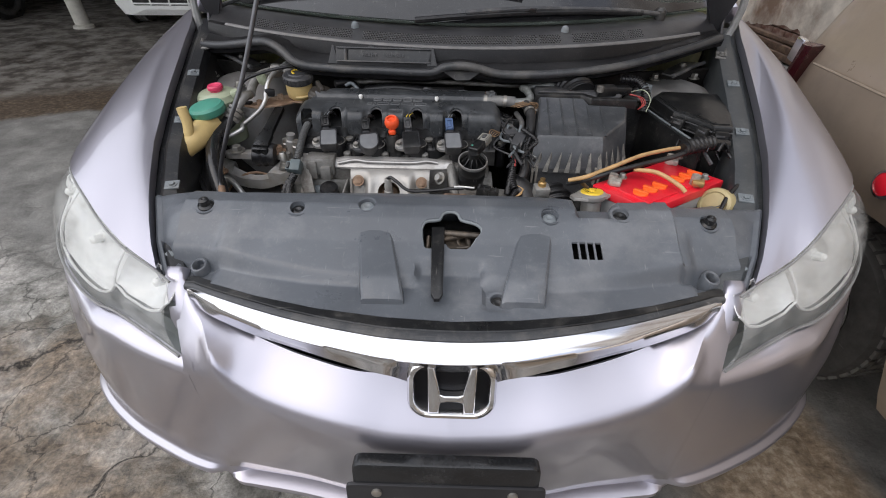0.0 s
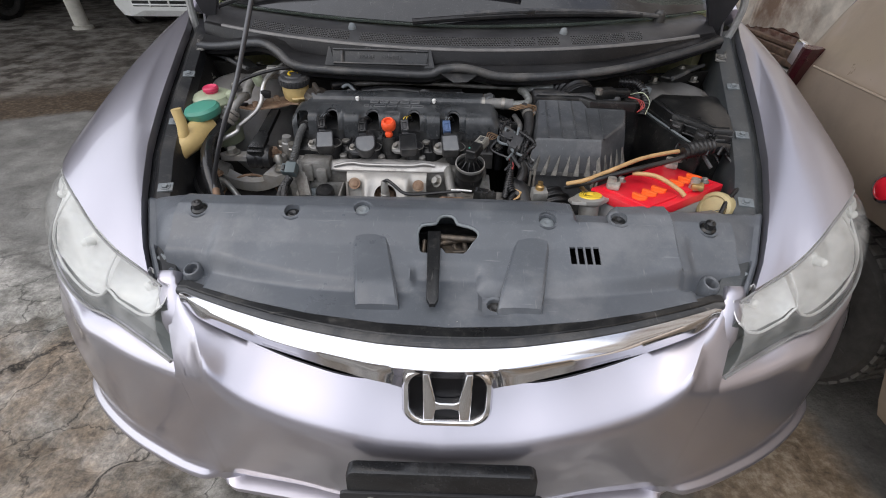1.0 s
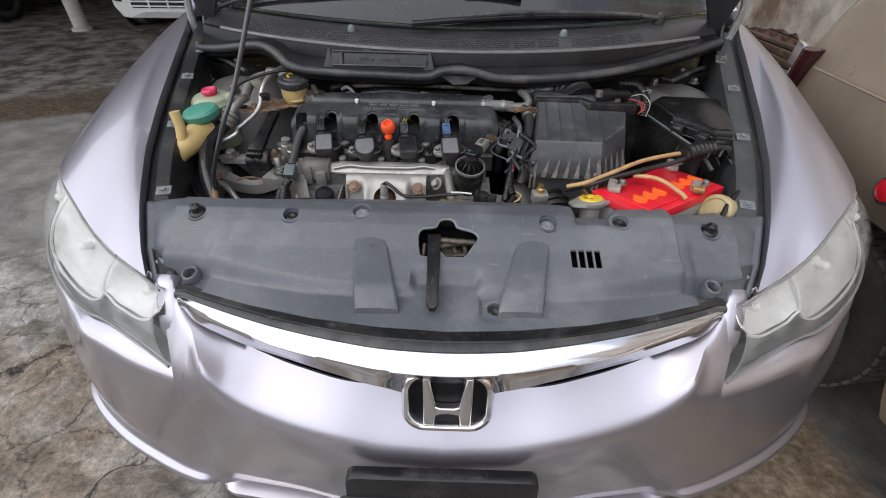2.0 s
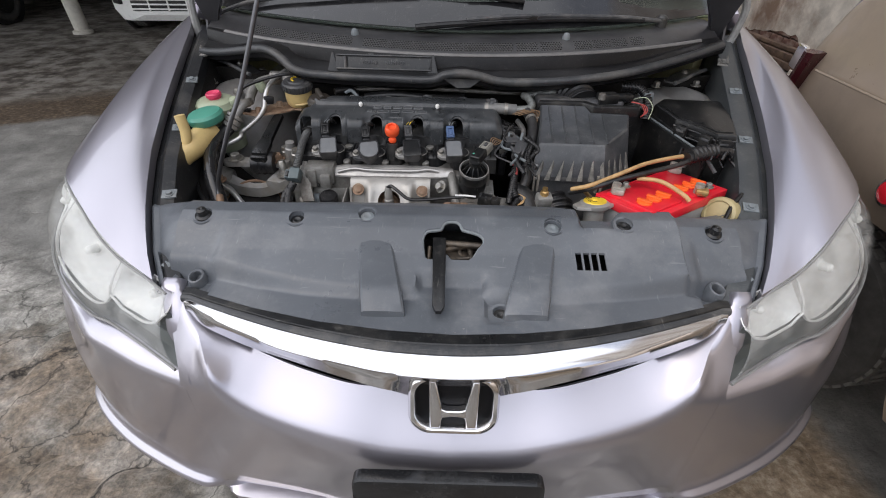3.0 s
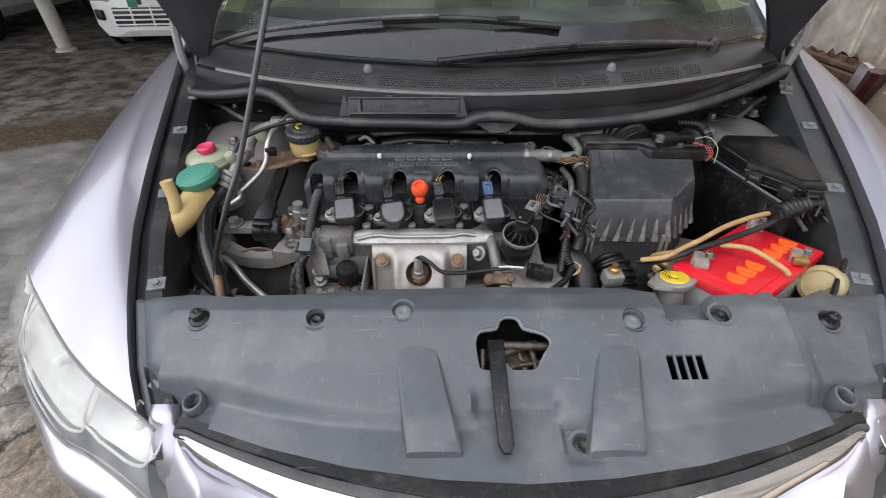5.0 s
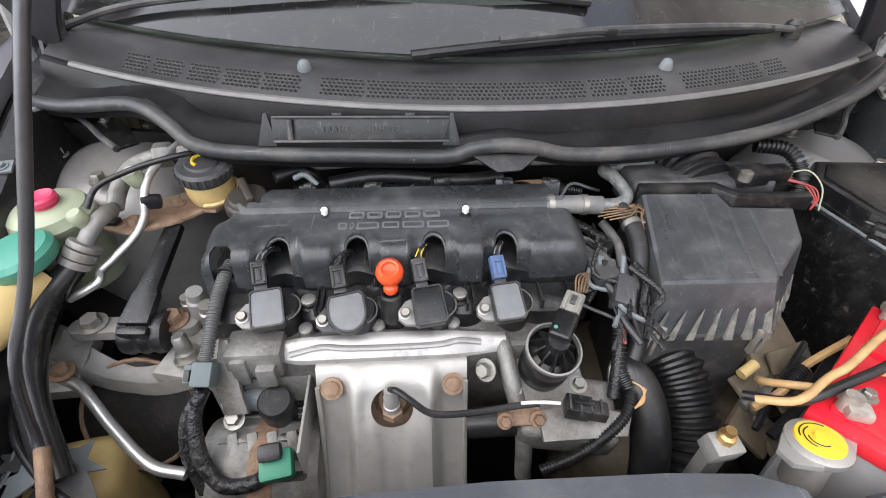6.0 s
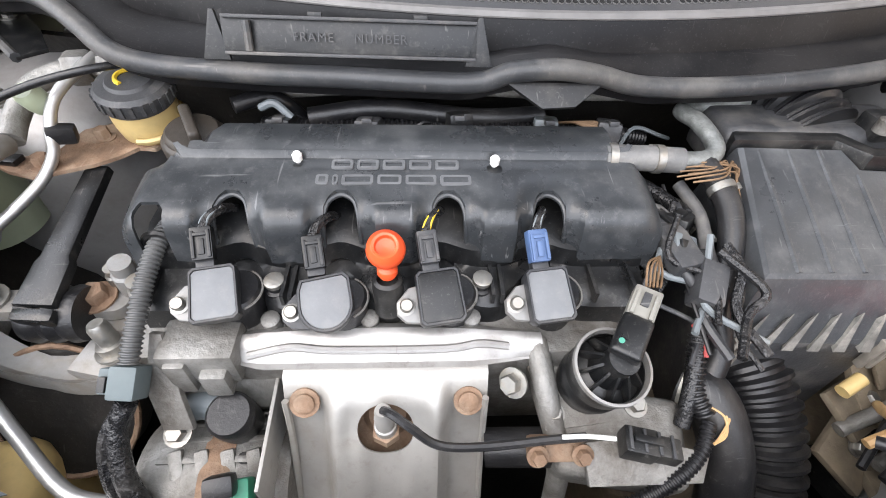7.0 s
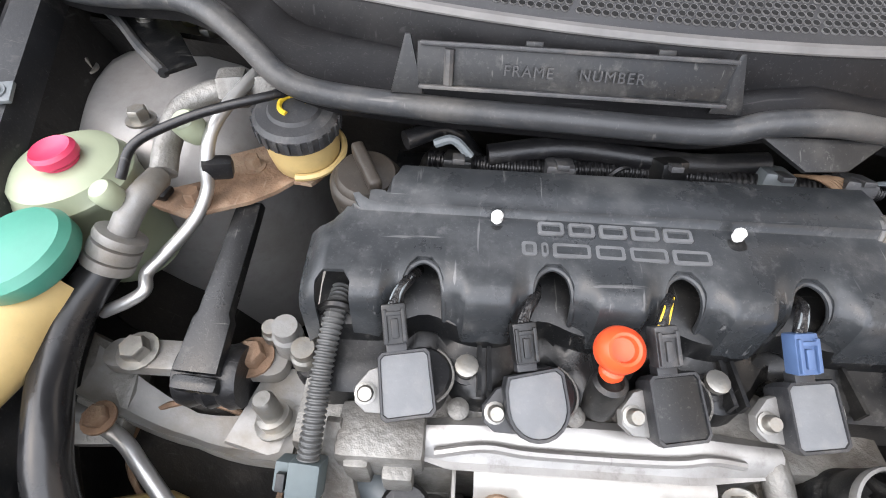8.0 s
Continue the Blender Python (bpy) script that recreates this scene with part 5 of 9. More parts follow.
    for y, z in ((1.36, 0.99), (1.55, 1.02), (1.85, 1.045), (2.02, 1.035), (2.06, 0.95), (2.05, 0.70)):
        rows.append([(x + 0.02, y + 0.05 * (x / 0.7) ** 2, z) for x in np.linspace(-0.70, 0.70, 17)])
    loft(bm, rows)
    solid(bm, 0.01)
    part("dashboard", bm, mat("dark_dashboard", (0.03, 0.03, 0.032), 0.7, 0, 0.1, 10, 0.1, 300), car, "dark grey dashboard")
    bm = B()
    M = pose(0.40, 2.02, 1.02, 65, 0, 0)
    tube(bm, [M @ Vector((0.185 * math.cos(a), 0.185 * math.sin(a), 0)) for a in np.linspace(0, 2 * math.pi, 25)], 0.016, 8, 2)
    part("steering_wheel", bm, BLACK, car)
    for s in (-1, 1):
        bm = B()
        rows = []
        for t in np.linspace(0, 1, 7):
            x, y, z = 0.735 - 0.125 * t, 1.66 + 0.47 * t, 1.02 + 0.36 * t
            rows.append([(s * (x + 0.01) + 0.02, y - 0.05, z), (s * (x - 0.02) + 0.02, y, z - 0.005), (s * (x + 0.0) + 0.02, y + 0.16 - 0.06 * t, z - 0.01)])
        loft(bm, rows)
        solid(bm, 0.006)
        part("pillar_trim", bm, CLOTH, car, "cream pillar trim")
        bm = B()
        rbox(bm, pose(s * 0.80 + 0.02, 2.25, 0.90, 0, s * 4, 0), 0.03, 1.1, 0.34, 0.012)
        part("door_trim", bm, CLOTH, car, "cream door trim")
    for x in (-0.36, 0.40):
        seat = thing("car_seat", (x, 2.6, 0.33), "beige cloth front seat", "car seat", "front seats")
        bm = B()
        rbox(bm, pose(x, 2.55, 0.52, 8, 0, 0), 0.50, 0.52, 0.18, 0.05, 3)
        part("seat_cushion", bm, CLOTH, seat)
        bm = B()
        rbox(bm, pose(x, 2.86, 0.85, -14, 0, 0), 0.48, 0.14, 0.62, 0.05, 3)
        part("backrest", bm, CLOTH, seat)
        bm = B()
        rbox(bm, pose(x, 2.95, 1.22, -10, 0, 0), 0.26, 0.10, 0.17, 0.04, 3)
        part("headrest", bm, CLOTH, seat)
        bm = B()
        rbox(bm, pose(x, 2.62, 0.38), 0.40, 0.5, 0.10, 0.01)
        part("seat_rail", bm, DARK, seat)
    bench = thing("rear_bench", (0.02, 3.5, 0.33), "beige cloth rear bench seat", "car seat")
    bm = B()
    rbox(bm, pose(0.02, 3.45, 0.47, 6, 0, 0), 1.25, 0.5, 0.26, 0.05, 3)
    part("seat_cushion", bm, CLOTH, bench)
    bm = B()
    rbox(bm, pose(0.02, 3.78, 0.82, -18, 0, 0), 1.25, 0.14, 0.58, 0.05, 3)
    part("backrest", bm, CLOTH, bench)


def wheel(parent, c, r, w, s, rim_mat=None, yaw=0):
    M = Matrix.Translation(c) @ pose(0, 0, 0, 0, 0, yaw) @ pose(0, 0, 0, 0, s * 90, 0)
    bm = B()
    h = w / 2
    lathe(bm, [(r * 0.66, -h * 0.9), (r * 0.80, -h), (r * 0.95, -h * 0.92), (r, -h * 0.7), (r, h * 0.7), (r * 0.95, h * 0.92), (r * 0.80, h), (r * 0.66, h * 0.9), (r * 0.64, 0)], M, 48)
    t = part("wheel", bm, TYRE, parent, "black rubber tyre")
    # tread blocks; light on the dusty tread is put into a paler colour
    bm = B()
    for k in range(44):
        for z in (-0.52, -0.17, 0.17, 0.52):
            rbox(bm, M @ Matrix.Rotation(2 * math.pi * (k + (0.5 if abs(z) < 0.3 else 0)) / 44, 4, "Z") @ pose(r, 0, z * h * 1.15), 0.010, r * 0.105, h * 0.30, 0)
    part("tread", bm, TREAD, t, "dusty tread blocks, paler for the light on them", kind="stuff")
    bm = B()
    lathe(bm, [(r * 0.65, h * 0.9), (r * 0.66, h * 0.96), (r * 0.62, h * 0.86), (r * 0.55, h * 0.5), (r * 0.25, h * 0.62), (r * 0.18, h * 0.75), (r * 0.02, h * 0.75)], M, 40)
    part("rim", bm, rim_mat or ZINC, t)
    return t


cabin()


# ---- the engine ----
engine = thing("engine", (-0.13, 1.05, 0.25), "transverse four-cylinder petrol engine with a black plastic top cover", "engine")


def engine_block():
    bm = B()
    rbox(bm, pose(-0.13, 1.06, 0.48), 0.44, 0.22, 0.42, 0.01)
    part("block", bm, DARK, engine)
    bm = B()
    rbox(bm, pose(-0.14, 1.03, 0.745), 0.43, 0.19, 0.13, 0.008)
    part("cylinder_head", bm, ALU, engine, "stained cast aluminium head")
    # front ledge of the head
    bm = B()
    rbox(bm, pose(-0.13, 0.968, 0.797, 12, 0, 0), 0.40, 0.05, 0.03, 0.008)
    part("head_ledge", bm, ALU, engine)
    bm = B()
    rbox(bm, pose(-0.288, 0.944, 0.806, 0, 0, 0), 0.062, 0.040, 0.040, 0.006)
    rbox(bm, pose(-0.275, 0.925, 0.795), 0.022, 0.02, 0.03, 0.004)
    rbox(bm, pose(-0.303, 0.928, 0.80), 0.018, 0.018, 0.04, 0.004)
    part("cam_housing_end", bm, ALU, engine)
    # chain case
    bm = B()
    prism(bm, [(-0.10, -0.45), (0.06, -0.45), (0.055, -0.06), (0.02, -0.01), (-0.06, 0.02), (-0.095, -0.03)], pose(-0.332, 1.02, 0.82, 90, 0, -90), 0.024, 0.006)
    part("chain_case", bm, ALU, engine)
    bm = B()
    prism(bm, [(-0.008, 0.0), (0.002, 0.0), (0.016, -0.058), (0.024, -0.084), (-0.002, -0.086), (-0.014, -0.05)], pose(-0.318, 0.950, 0.826, 55, 0, -4), 0.006, 0.002)
    part("timing_web", bm, ALU, engine)
    # cam cover: tier below the top cover
    bm = B()
    rows = []
    for x in np.linspace(-0.340, 0.088, 60):
        wells = max(math.exp(-((x - c) / 0.020) ** 2) for c in (-0.262, -0.178, -0.093, -0.006))
        y0 = 0.966 + 0.030 * wells
        rows.append([(x, y0 - 0.002, 0.800), (x, y0, 0.832), (x, y0 + 0.008, 0.840), (x, y0 + 0.02, 0.842), (x, 1.000 + 0.012 * wells, 0.846), (x, 1.004 + 0.012 * wells, 0.862), (x, 1.03, 0.872), (x, 1.118, 0.872), (x, 1.128, 0.862), (x, 1.13, 0.80)])
    loft(bm, rows, closed=True, caps=True)
    part("cam_cover", bm, BLACK, engine, "black ribbed cam cover")
    for x in (-0.33, -0.222, -0.215, -0.14, -0.048, -0.04, 0.04, 0.075):
        bm = B()
        prism(bm, [(-0.0015, 0), (0.0015, 0), (0.0015, 0.034), (-0.0015, 0.034)], pose(x, 0.966, 0.838, 0, 0, 0), 0.012)
        part("cover_rib", bm, BLACK, engine)


engine_block()

ARCHES = (-0.265, -0.175, -0.085, 0.001)


def top_cover():
    def back(x):
        return lerp_table(x, [-0.349, -0.33, -0.295, -0.285, 0.066, 0.07, 0.098], [1.062, 1.072, 1.090, 1.121, 1.117, 1.082, 1.070])
    rows = []
    for x in np.linspace(-0.349, 0.098, 180):
        yb = back(x)
        end = max(0.0, (abs(x + 0.1255) - 0.205) / 0.0185)
        d = 0.014 * min(1, end) ** 2
        pts = [(1.0085, 0.850), (1.0095, 0.866), (1.011, 0.880), (1.013, 0.889), (1.017, 0.8945), (1.022, 0.8975), (1.030, 0.900), (1.045, 0.9022), (1.060, 0.9038), (1.0745, 0.9052), (1.0765, 0.9065), (1.079, 0.9125), (1.084, 0.914), (1.105, 0.915), (1.116, 0.913), (1.120, 0.906), (1.121, 0.872)]
        cutp = []
        for y, z in pts:
            # hoods round the notches, and a shallow fluted front
            near = 0.0
            for c in ARCHES:
                u = abs(x - c)
                g = math.hypot(max(0.0, u - 0.004), max(0.0, y - 1.022))
                near = max(near, 1 - step(g, 0.012, 0.028))
            far = min(abs(x - c) for c in ARCHES)
            z = z - 0.005 * near * step(y, 1.005, 1.02) - d
            y = y + (0.006 * near - 0.004 * step(far, 0.027, 0.030)) * (1 - step(y, 1.013, 1.03))
            cutp.append((x, min(y, yb - 0.0005), z if y <= yb else (z if yb > 1.1 else min(z, 0.903 - d - max(0, y - yb) * 1.2))))
        rows.append(cutp)
    bm = B()
    loft(bm, rows)
    bmesh.ops.remove_doubles(bm, verts=bm.verts, dist=0.0002)
    solid(bm, -0.0028)
    c = part("top_cover", bm, mat("engine_cover_plastic", (0.032, 0.035, 0.038), 0.30, 0, 0.2, 14, 0.06, 500, dirt=(0.19, 0.19, 0.19), amount=0.3, dscale=14, wear=0.5), engine, "dusty black plastic engine cover", 30)
    k = B()
    for a in ARCHES:
        prism(k, [(-0.0150, -0.03), (0.0150, -0.03), (0.0140, 0.004), (0.0105, 0.012), (0.005, 0.0175), (-0.005, 0.0175), (-0.0105, 0.012), (-0.0140, 0.004)], pose(a, 1.021, 0.80), 0.2)
    prism(k, [(-0.012, -0.03), (0.012, -0.03), (0.012, 0.008), (0.007, 0.015), (-0.007, 0.015), (-0.012, 0.008)], pose(-0.326, 1.008, 0.80), 0.2)
    cut(c, k)
    # rolled rims of the notches
    for a in ARCHES:
        bm = B()
        tube(bm, [(a - 0.0165, 1.0130, 0.860), (a - 0.0155, 1.0165, 0.880), (a - 0.0140, 1.024, 0.8905), (a - 0.0100, 1.033, 0.895), (a, 1.038, 0.897), (a + 0.0100, 1.033, 0.895), (a + 0.0140, 1.024, 0.8905), (a + 0.0155, 1.0165, 0.880), (a + 0.0165, 1.0130, 0.860)], 0.0024, 8, 4)
        part("notch_rim", bm, c.data.materials[0], c)
    # plain raised frames for the maker's marks
    worn = mat("worn_mark", (0.12, 0.124, 0.128), 0.35, 0, 0.2, 60, 0.05)
    for y, z, x0, cells, hh in ((1.0655, 0.9072, -0.187, (0.022, 0.022, 0.023, 0.023, 0.024), 0.0115), (1.0485, 0.9036, -0.199, (0.014, 0.008, 0.030, 0.024, 0.030, 0.030), 0.0120)):
        x = x0
        for w in cells:
            M = pose(x + w / 2, y, z, 6, 0, 0)
            o, i = round_rect(w - 0.003, hh, 0.0025, 3), round_rect(max(0.002, w - 0.0085), hh - 0.0055, 0.0009, 3)
            bm = B()
            loft(bm, [[M @ Vector((u, v, h)) for u, v in ring] for ring, h in ((o, -0.001), (o, 0.0014), ([(u * 0.97, v * 0.95) for u, v in o], 0.0019), (i, 0.0019), (i, -0.001))], closed=True)
            part("raised_mark", bm, worn, c)
            x += w
    for x, y in ((-0.215, 1.070), (-0.043, 1.066)):
        bm = B()
        lathe(bm, [(0.010, 0.0), (0.010, 0.0022), (0.006, 0.003), (0.0005, 0.003)], pose(x, y, 0.9042), 16)
        part("stud_seat", bm, BLACK, c)
        bm = B()
        lathe(bm, [(0.0026, 0), (0.0026, 0.009), (0.0042, 0.0095), (0.0045, 0.015), (0.003, 0.017), (0.0005, 0.017)], pose(x, y, 0.900), 12)
        part("stud", bm, WHITEBAR, c, "white plastic stud")
    bm = B()
    prism(bm, round_rect(0.034, 0.016, 0.005, 4), pose(0.062, 1.050, 0.9015, 8, 0, 0), 0.002, 0.0008)
    part("cover_dimple", bm, BLACK, c)
    # shield over the loom at the cover's end
    bm = B()
    tube(bm, [(-0.326 + 0.014 * math.cos(a), 1.010, 0.862 + 0.016 * math.sin(a)) for a in np.linspace(0.1, math.pi - 0.1, 9)], 0.003, 6, 2)
    part("loom_arch", bm, BLACK, c)


top_cover()


def coil(x, y, z, rot, kind, plug, plug_x):
    """(x, y, z) is the middle of the sloping lid."""
    c = thing("ignition_coil", (x, y, z - 0.02), "dusty dark grey ignition coil with its plug" if plug is not BLUE else "dusty dark grey ignition coil with a faded blue plug", "ignition coil", "ignition coils on the engine")
    M = pose(x, y, z, 27, 0, rot)
    up = M.to_3x3() @ Vector((0, 0, 1))
    if kind == "round":
        out = [(0.017, 0.022), (-0.018, 0.020), (-0.021, 0.012), (-0.0215, -0.002)] + [(-0.0215 * math.cos(a), -0.003 - 0.0215 * math.sin(a)) for a in np.linspace(0.25, math.pi - 0.25, 10)] + [(0.0215, -0.002), (0.021, 0.018)]
    else:
        out = [(0.0155, 0.0225), (-0.0145, 0.0225), (-0.0175, 0.0195), (-0.0185, -0.0195), (-0.0155, -0.0225), (0.0150, -0.0225), (0.0185, -0.019), (0.0180, 0.0195)]
    # body: a shell that narrows downwards, its rim a little proud of the lid
    bm = B()
    loft(bm, [[M @ Vector((px * k, py * k, h)) for px, py in out] for k, h in ((0.86, -0.024), (0.96, -0.015), (1.0, -0.006), (1.0, 0.0), (0.975, 0.0014), (0.90, 0.0014), (0.89, -0.0005))], closed=True, caps=True)
    part("coil_body", bm, mat("coil_grey", (0.026, 0.027, 0.030), 0.42, 0, 0.1, 40, 0.06, 400, dirt=DUST, amount=0.3) if "coil_grey" not in bpy.data.materials else bpy.data.materials["coil_grey"], c)
    bm = B()
    prism(bm, [(px * 0.885, py * 0.885) for px, py in out], M @ pose(0, 0, -0.0008), 0.0012, 0.0004)
    part("coil_lid", bm, COILTOP if kind != "black" else BLACK, c)
    # rubber boot in the well beside the body, with a bright chipped edge
    R = M @ pose(0.013, 0.002, -0.024, -22, 0, 0)
    bm = B()
    lathe(bm, [(0.0185, -0.035), (0.0205, -0.004), (0.0205, 0.006), (0.018, 0.009), (0.0005, 0.009)], R, 26)
    part("coil_boot", bm, RUBBER, c, "black seal round the coil well")
    bm = B()
    tube(bm, [R @ Vector((0.021 * math.cos(a), 0.021 * math.sin(a), 0.0062)) for a in np.linspace(-1.25, 0.95, 10)], 0.0011, 6, 2)
    part("seal_edge", bm, ALU, c, "worn edge of the seal")
    # mounting ear
    bm = B()
    prism(bm, [(-0.012, 0.014), (-0.024, 0.012), (-0.0345, 0.002), (-0.0355, -0.008), (-0.029, -0.0155), (-0.012, -0.019)], M @ pose(0, 0, -0.017), 0.007, 0.002)
    part("coil_flange", bm, DUSTY if kind == "round" else CASTL, c)
    bm = B()
    lathe(bm, [(0.0072, -0.010), (0.0075, -0.0085), (0.0055, -0.008), (0.0055, -0.003), (0.0045, -0.0015), (0.0005, -0.0015)], M @ pose(-0.0275, -0.003, 0), 14)
    part("coil_bolt", bm, ZINC, c)
    # plug with its latch
    bm = B()
    rbox(bm, M @ pose(plug_x, 0.0255, -0.003), 0.014, 0.008, 0.010, 0.001)
    part("plug_neck", bm, bpy.data.materials["coil_grey"], c)
    P = M @ pose(plug_x, 0.0405, 0.003, 8, 0, 0)
    bm = B()
    rbox(bm, P, 0.0165, 0.027, 0.012, 0.0018)
    g = part("plug", bm, plug, c)
    for dx in (-0.0060, 0.0060):
        bm = B()
        rbox(bm, P @ pose(dx, -0.001, 0.0065), 0.0026, 0.022, 0.0035, 0.0006)
        part("latch_rail", bm, plug, g)
    bm = B()
    rbox(bm, P @ pose(0, -0.003, 0.0064), 0.0050, 0.013, 0.0030, 0.0008)
    part("latch_tongue", bm, plug, g)
    bm = B()
    rbox(bm, P @ pose(0, 0.007, 0.0068), 0.0100, 0.0028, 0.0030, 0.0006)
    part("latch_bridge", bm, plug, g)
    bm = B()
    q = P @ Vector((0, 0.0125, 0))
    tube(bm, [q, q + Vector((0.004, 0.010, 0.004)), q + Vector((0.010, 0.022, 0.002)), q + Vector((0.014, 0.040, -0.012))], 0.0042, 8)
    part("coil_lead", bm, TAPE, c)
    bm = B()
    for k in (-1, 0, 1):
        tube(bm, [q + Vector((0.003 * k, -0.002, 0)), q + Vector((0.0025 * k + 0.003, 0.007, 0.0065)), q + Vector((0.009 + 0.002 * k, 0.020, 0.006))], 0.0009, 5)
    part("plug_wire", bm, (YELLOW if kind == "black" else GREYPL if kind == "flat" else RUBBER), g, "thin wires into the plug")
    return c


coil(-0.2715, 0.9625, 0.8595, 11, "flat", BLACK, -0.004)
coil(-0.1840, 0.9560, 0.8560, 11, "round", BLACK, -0.004)
coil(-0.0930, 0.9575, 0.8600, 10, "black", DUSTY, -0.004)
coil(-0.0040, 0.9580, 0.8600, 8, "flat", BLUE, -0.004)


def loose_bolts():
    for x, y, z in ((-0.231, 0.986, 0.845), (-0.056, 0.985, 0.847), (0.104, 1.0, 0.835)):
        bm = B()
        M = aim((x, y, z - 0.022), (0, -0.1, 1))
        lathe(bm, [(0.0095, -0.03), (0.0095, 0.010), (0.0105, 0.011), (0.0105, 0.017), (0.0075, 0.018), (0.0075, 0.024), (0.0005, 0.024)], M, 16)
        part("cover_bolt", bm, RUBBER, engine)
        bm = B()
        lathe(bm, [(0.0085, 0.0235), (0.0085, 0.0275), (0.006, 0.0285), (0.0005, 0.0285)], M, 12)
        part("bolt_head", bm, ZINC, engine)
    for x in (-0.235, -0.152, -0.065):
        bm = B()
        lathe(bm, [(0.008, -0.04), (0.008, 0.0), (0.005, 0.002), (0.0005, 0.002)], aim((x, 0.962, 0.825), (0, -0.2, 1)), 14)
        part("boss", bm, ALU, engine)


loose_bolts()


def dipstick():
    d = thing("dipstick", (-0.137, 0.99, 0.85), "bright orange oil dipstick handle", "dipstick")
    bm = B()
    M = aim((-0.136, 0.982, 0.888), (0, -0.45, 0.9))
    lathe(bm, [(0.0005, -0.014), (0.009, -0.013), (0.0145, -0.008), (0.0158, 0.0), (0.0145, 0.007), (0.0105, 0.011), (0.0085, 0.0105), (0.0075, 0.006), (0.0005, 0.005)], M, 28)
    part("handle", bm, ORANGE, d)
    bm = B()
    lathe(bm, [(0.006, 0.0), (0.0085, 0.004), (0.0085, 0.008), (0.006, 0.011), (0.006, 0.02)], aim((-0.1355, 0.976, 0.862), (0, 0.25, 1)), 16)
    part("neck", bm, ORANGE, d)
    bm = B()
    lathe(bm, [(0.012, -0.03), (0.013, -0.004), (0.012, 0.004), (0.009, 0.006), (0.0085, 0.0)], aim((-0.1355, 0.972, 0.858), (0, 0.1, 1)), 18)
    part("guide_tube", bm, BLACK, d)


dipstick()


def heat_shields():
    s = thing("exhaust_shield", (-0.137, 0.89, 0.55), "bright pressed steel exhaust heat shield with rusty bolts", "heat shield")
    prof = [(0.936, 0.800), (0.930, 0.8045), (0.921, 0.803), (0.912, 0.792), (0.905, 0.770), (0.895, 0.74), (0.878, 0.71), (0.856, 0.68), (0.830, 0.65), (0.812, 0.60), (0.805, 0.50)]
    rows = []
    for x in np.linspace(-0.222, -0.052, 45):
        u = (x + 0.137) / 0.085
        col = []
        for k, (y, z) in enumerate(prof):
            k2 = min(1, max(0, k - 2) / 3)
            bulge = 0.026 * k2 * (1 - step(abs(u), 0.50, 0.66)) * (1 - 0.30 * (1 - step(math.hypot(u * 0.085, z - 0.772), 0.030, 0.040)))
            ridge = -0.008 * k2 * (1 - step(abs(abs(u) - 0.0), 0.10, 0.22)) if z < 0.735 else 0
            w = 1.0 + 0.02 * (k > 3) - 0.06 * max(0, k - 2) / 8
            col.append((-0.137 + (x + 0.137) * w + (0.002 if k == 0 else 0), y - bulge - ridge * 0.4 + 0.004 * math.sin(x * 90) * (k == 0), z + 0.25 * bulge))
        rows.append(col)
    bm = B()
    loft(bm, rows)
    bmesh.ops.subdivide_edges(bm, edges=bm.edges[:], cuts=1, use_grid_fill=True)
    bmesh.ops.smooth_vert(bm, verts=bm.verts, factor=0.4, use_axis_x=True, use_axis_y=True, use_axis_z=True)
    solid(bm, 0.0018)
    ob = part("shield_plate", bm, STEEL, s, "", 50)
    c = B()
    lathe(c, [(0.0235, -0.05), (0.0235, 0.05)], aim((-0.138, 0.880, 0.775), (0, -0.80, 0.6)), 32)
    cut(ob, c)
    bm = B()
    lathe(bm, [(0.045, -0.012), (0.040, 0.0), (0.022, 0.004), (0.016, 0.012), (0.0005, 0.012)], aim((-0.138, 0.915, 0.748), (0, -0.6, 0.8)), 28)
    part("manifold_boss", bm, RUST, s, "rusty manifold boss")
    for x, z in ((-0.204, 0.786), (-0.069, 0.784)):
        bm = B()
        M = aim((x, 0.906, z), (0, -0.75, 0.66))
        lathe(bm, [(0.0125, -0.001), (0.0125, 0.0018), (0.0085, 0.002), (0.0085, 0.0045), (0.006, 0.006), (0.0005, 0.006)], M, 18)
        part("shield_bolt", bm, RUST, s)
    # rolled edges at the sides
    for x in (-0.219, -0.055):
        bm = B()
        tube(bm, [(x, 0.905, 0.79), (x, 0.892, 0.745), (x * 0.985 - 0.002, 0.862, 0.69), (x * 0.97 - 0.004, 0.826, 0.64)], 0.003, 6)
        part("rolled_edge", bm, STEEL, s)
    o = thing("oxygen_sensor", (-0.138, 0.895, 0.755), "oxygen sensor with a rusty hexagon and a black lead", "sensor")
    A = Vector((-0.02, -0.04, 1.0)).normalized()
    p = Vector((-0.138, 0.893, 0.752))
    bm = B()
    lathe(bm, [(0.0125, 0), (0.0125, 0.010), (0.010, 0.0115)], aim(p, A), 6)
    part("hexagon", bm, RUST, o)
    bm = B()
    lathe(bm, [(0.0095, 0.009), (0.0095, 0.020), (0.0082, 0.021), (0.0082, 0.034), (0.007, 0.036), (0.007, 0.046), (0.0055, 0.049), (0.0005, 0.049)], aim(p, A), 20)
    part("sensor_body", bm, STEEL, o)
    t = p + A * 0.048
    bm = B()
    tube(bm, [t, t + Vector((0.008, -0.006, 0.006)), t + Vector((0.022, -0.014, 0.0)), (-0.095, 0.868, 0.787), (-0.06, 0.866, 0.787), (-0.01, 0.868, 0.792), (0.02, 0.869, 0.794)], 0.0036, 8)
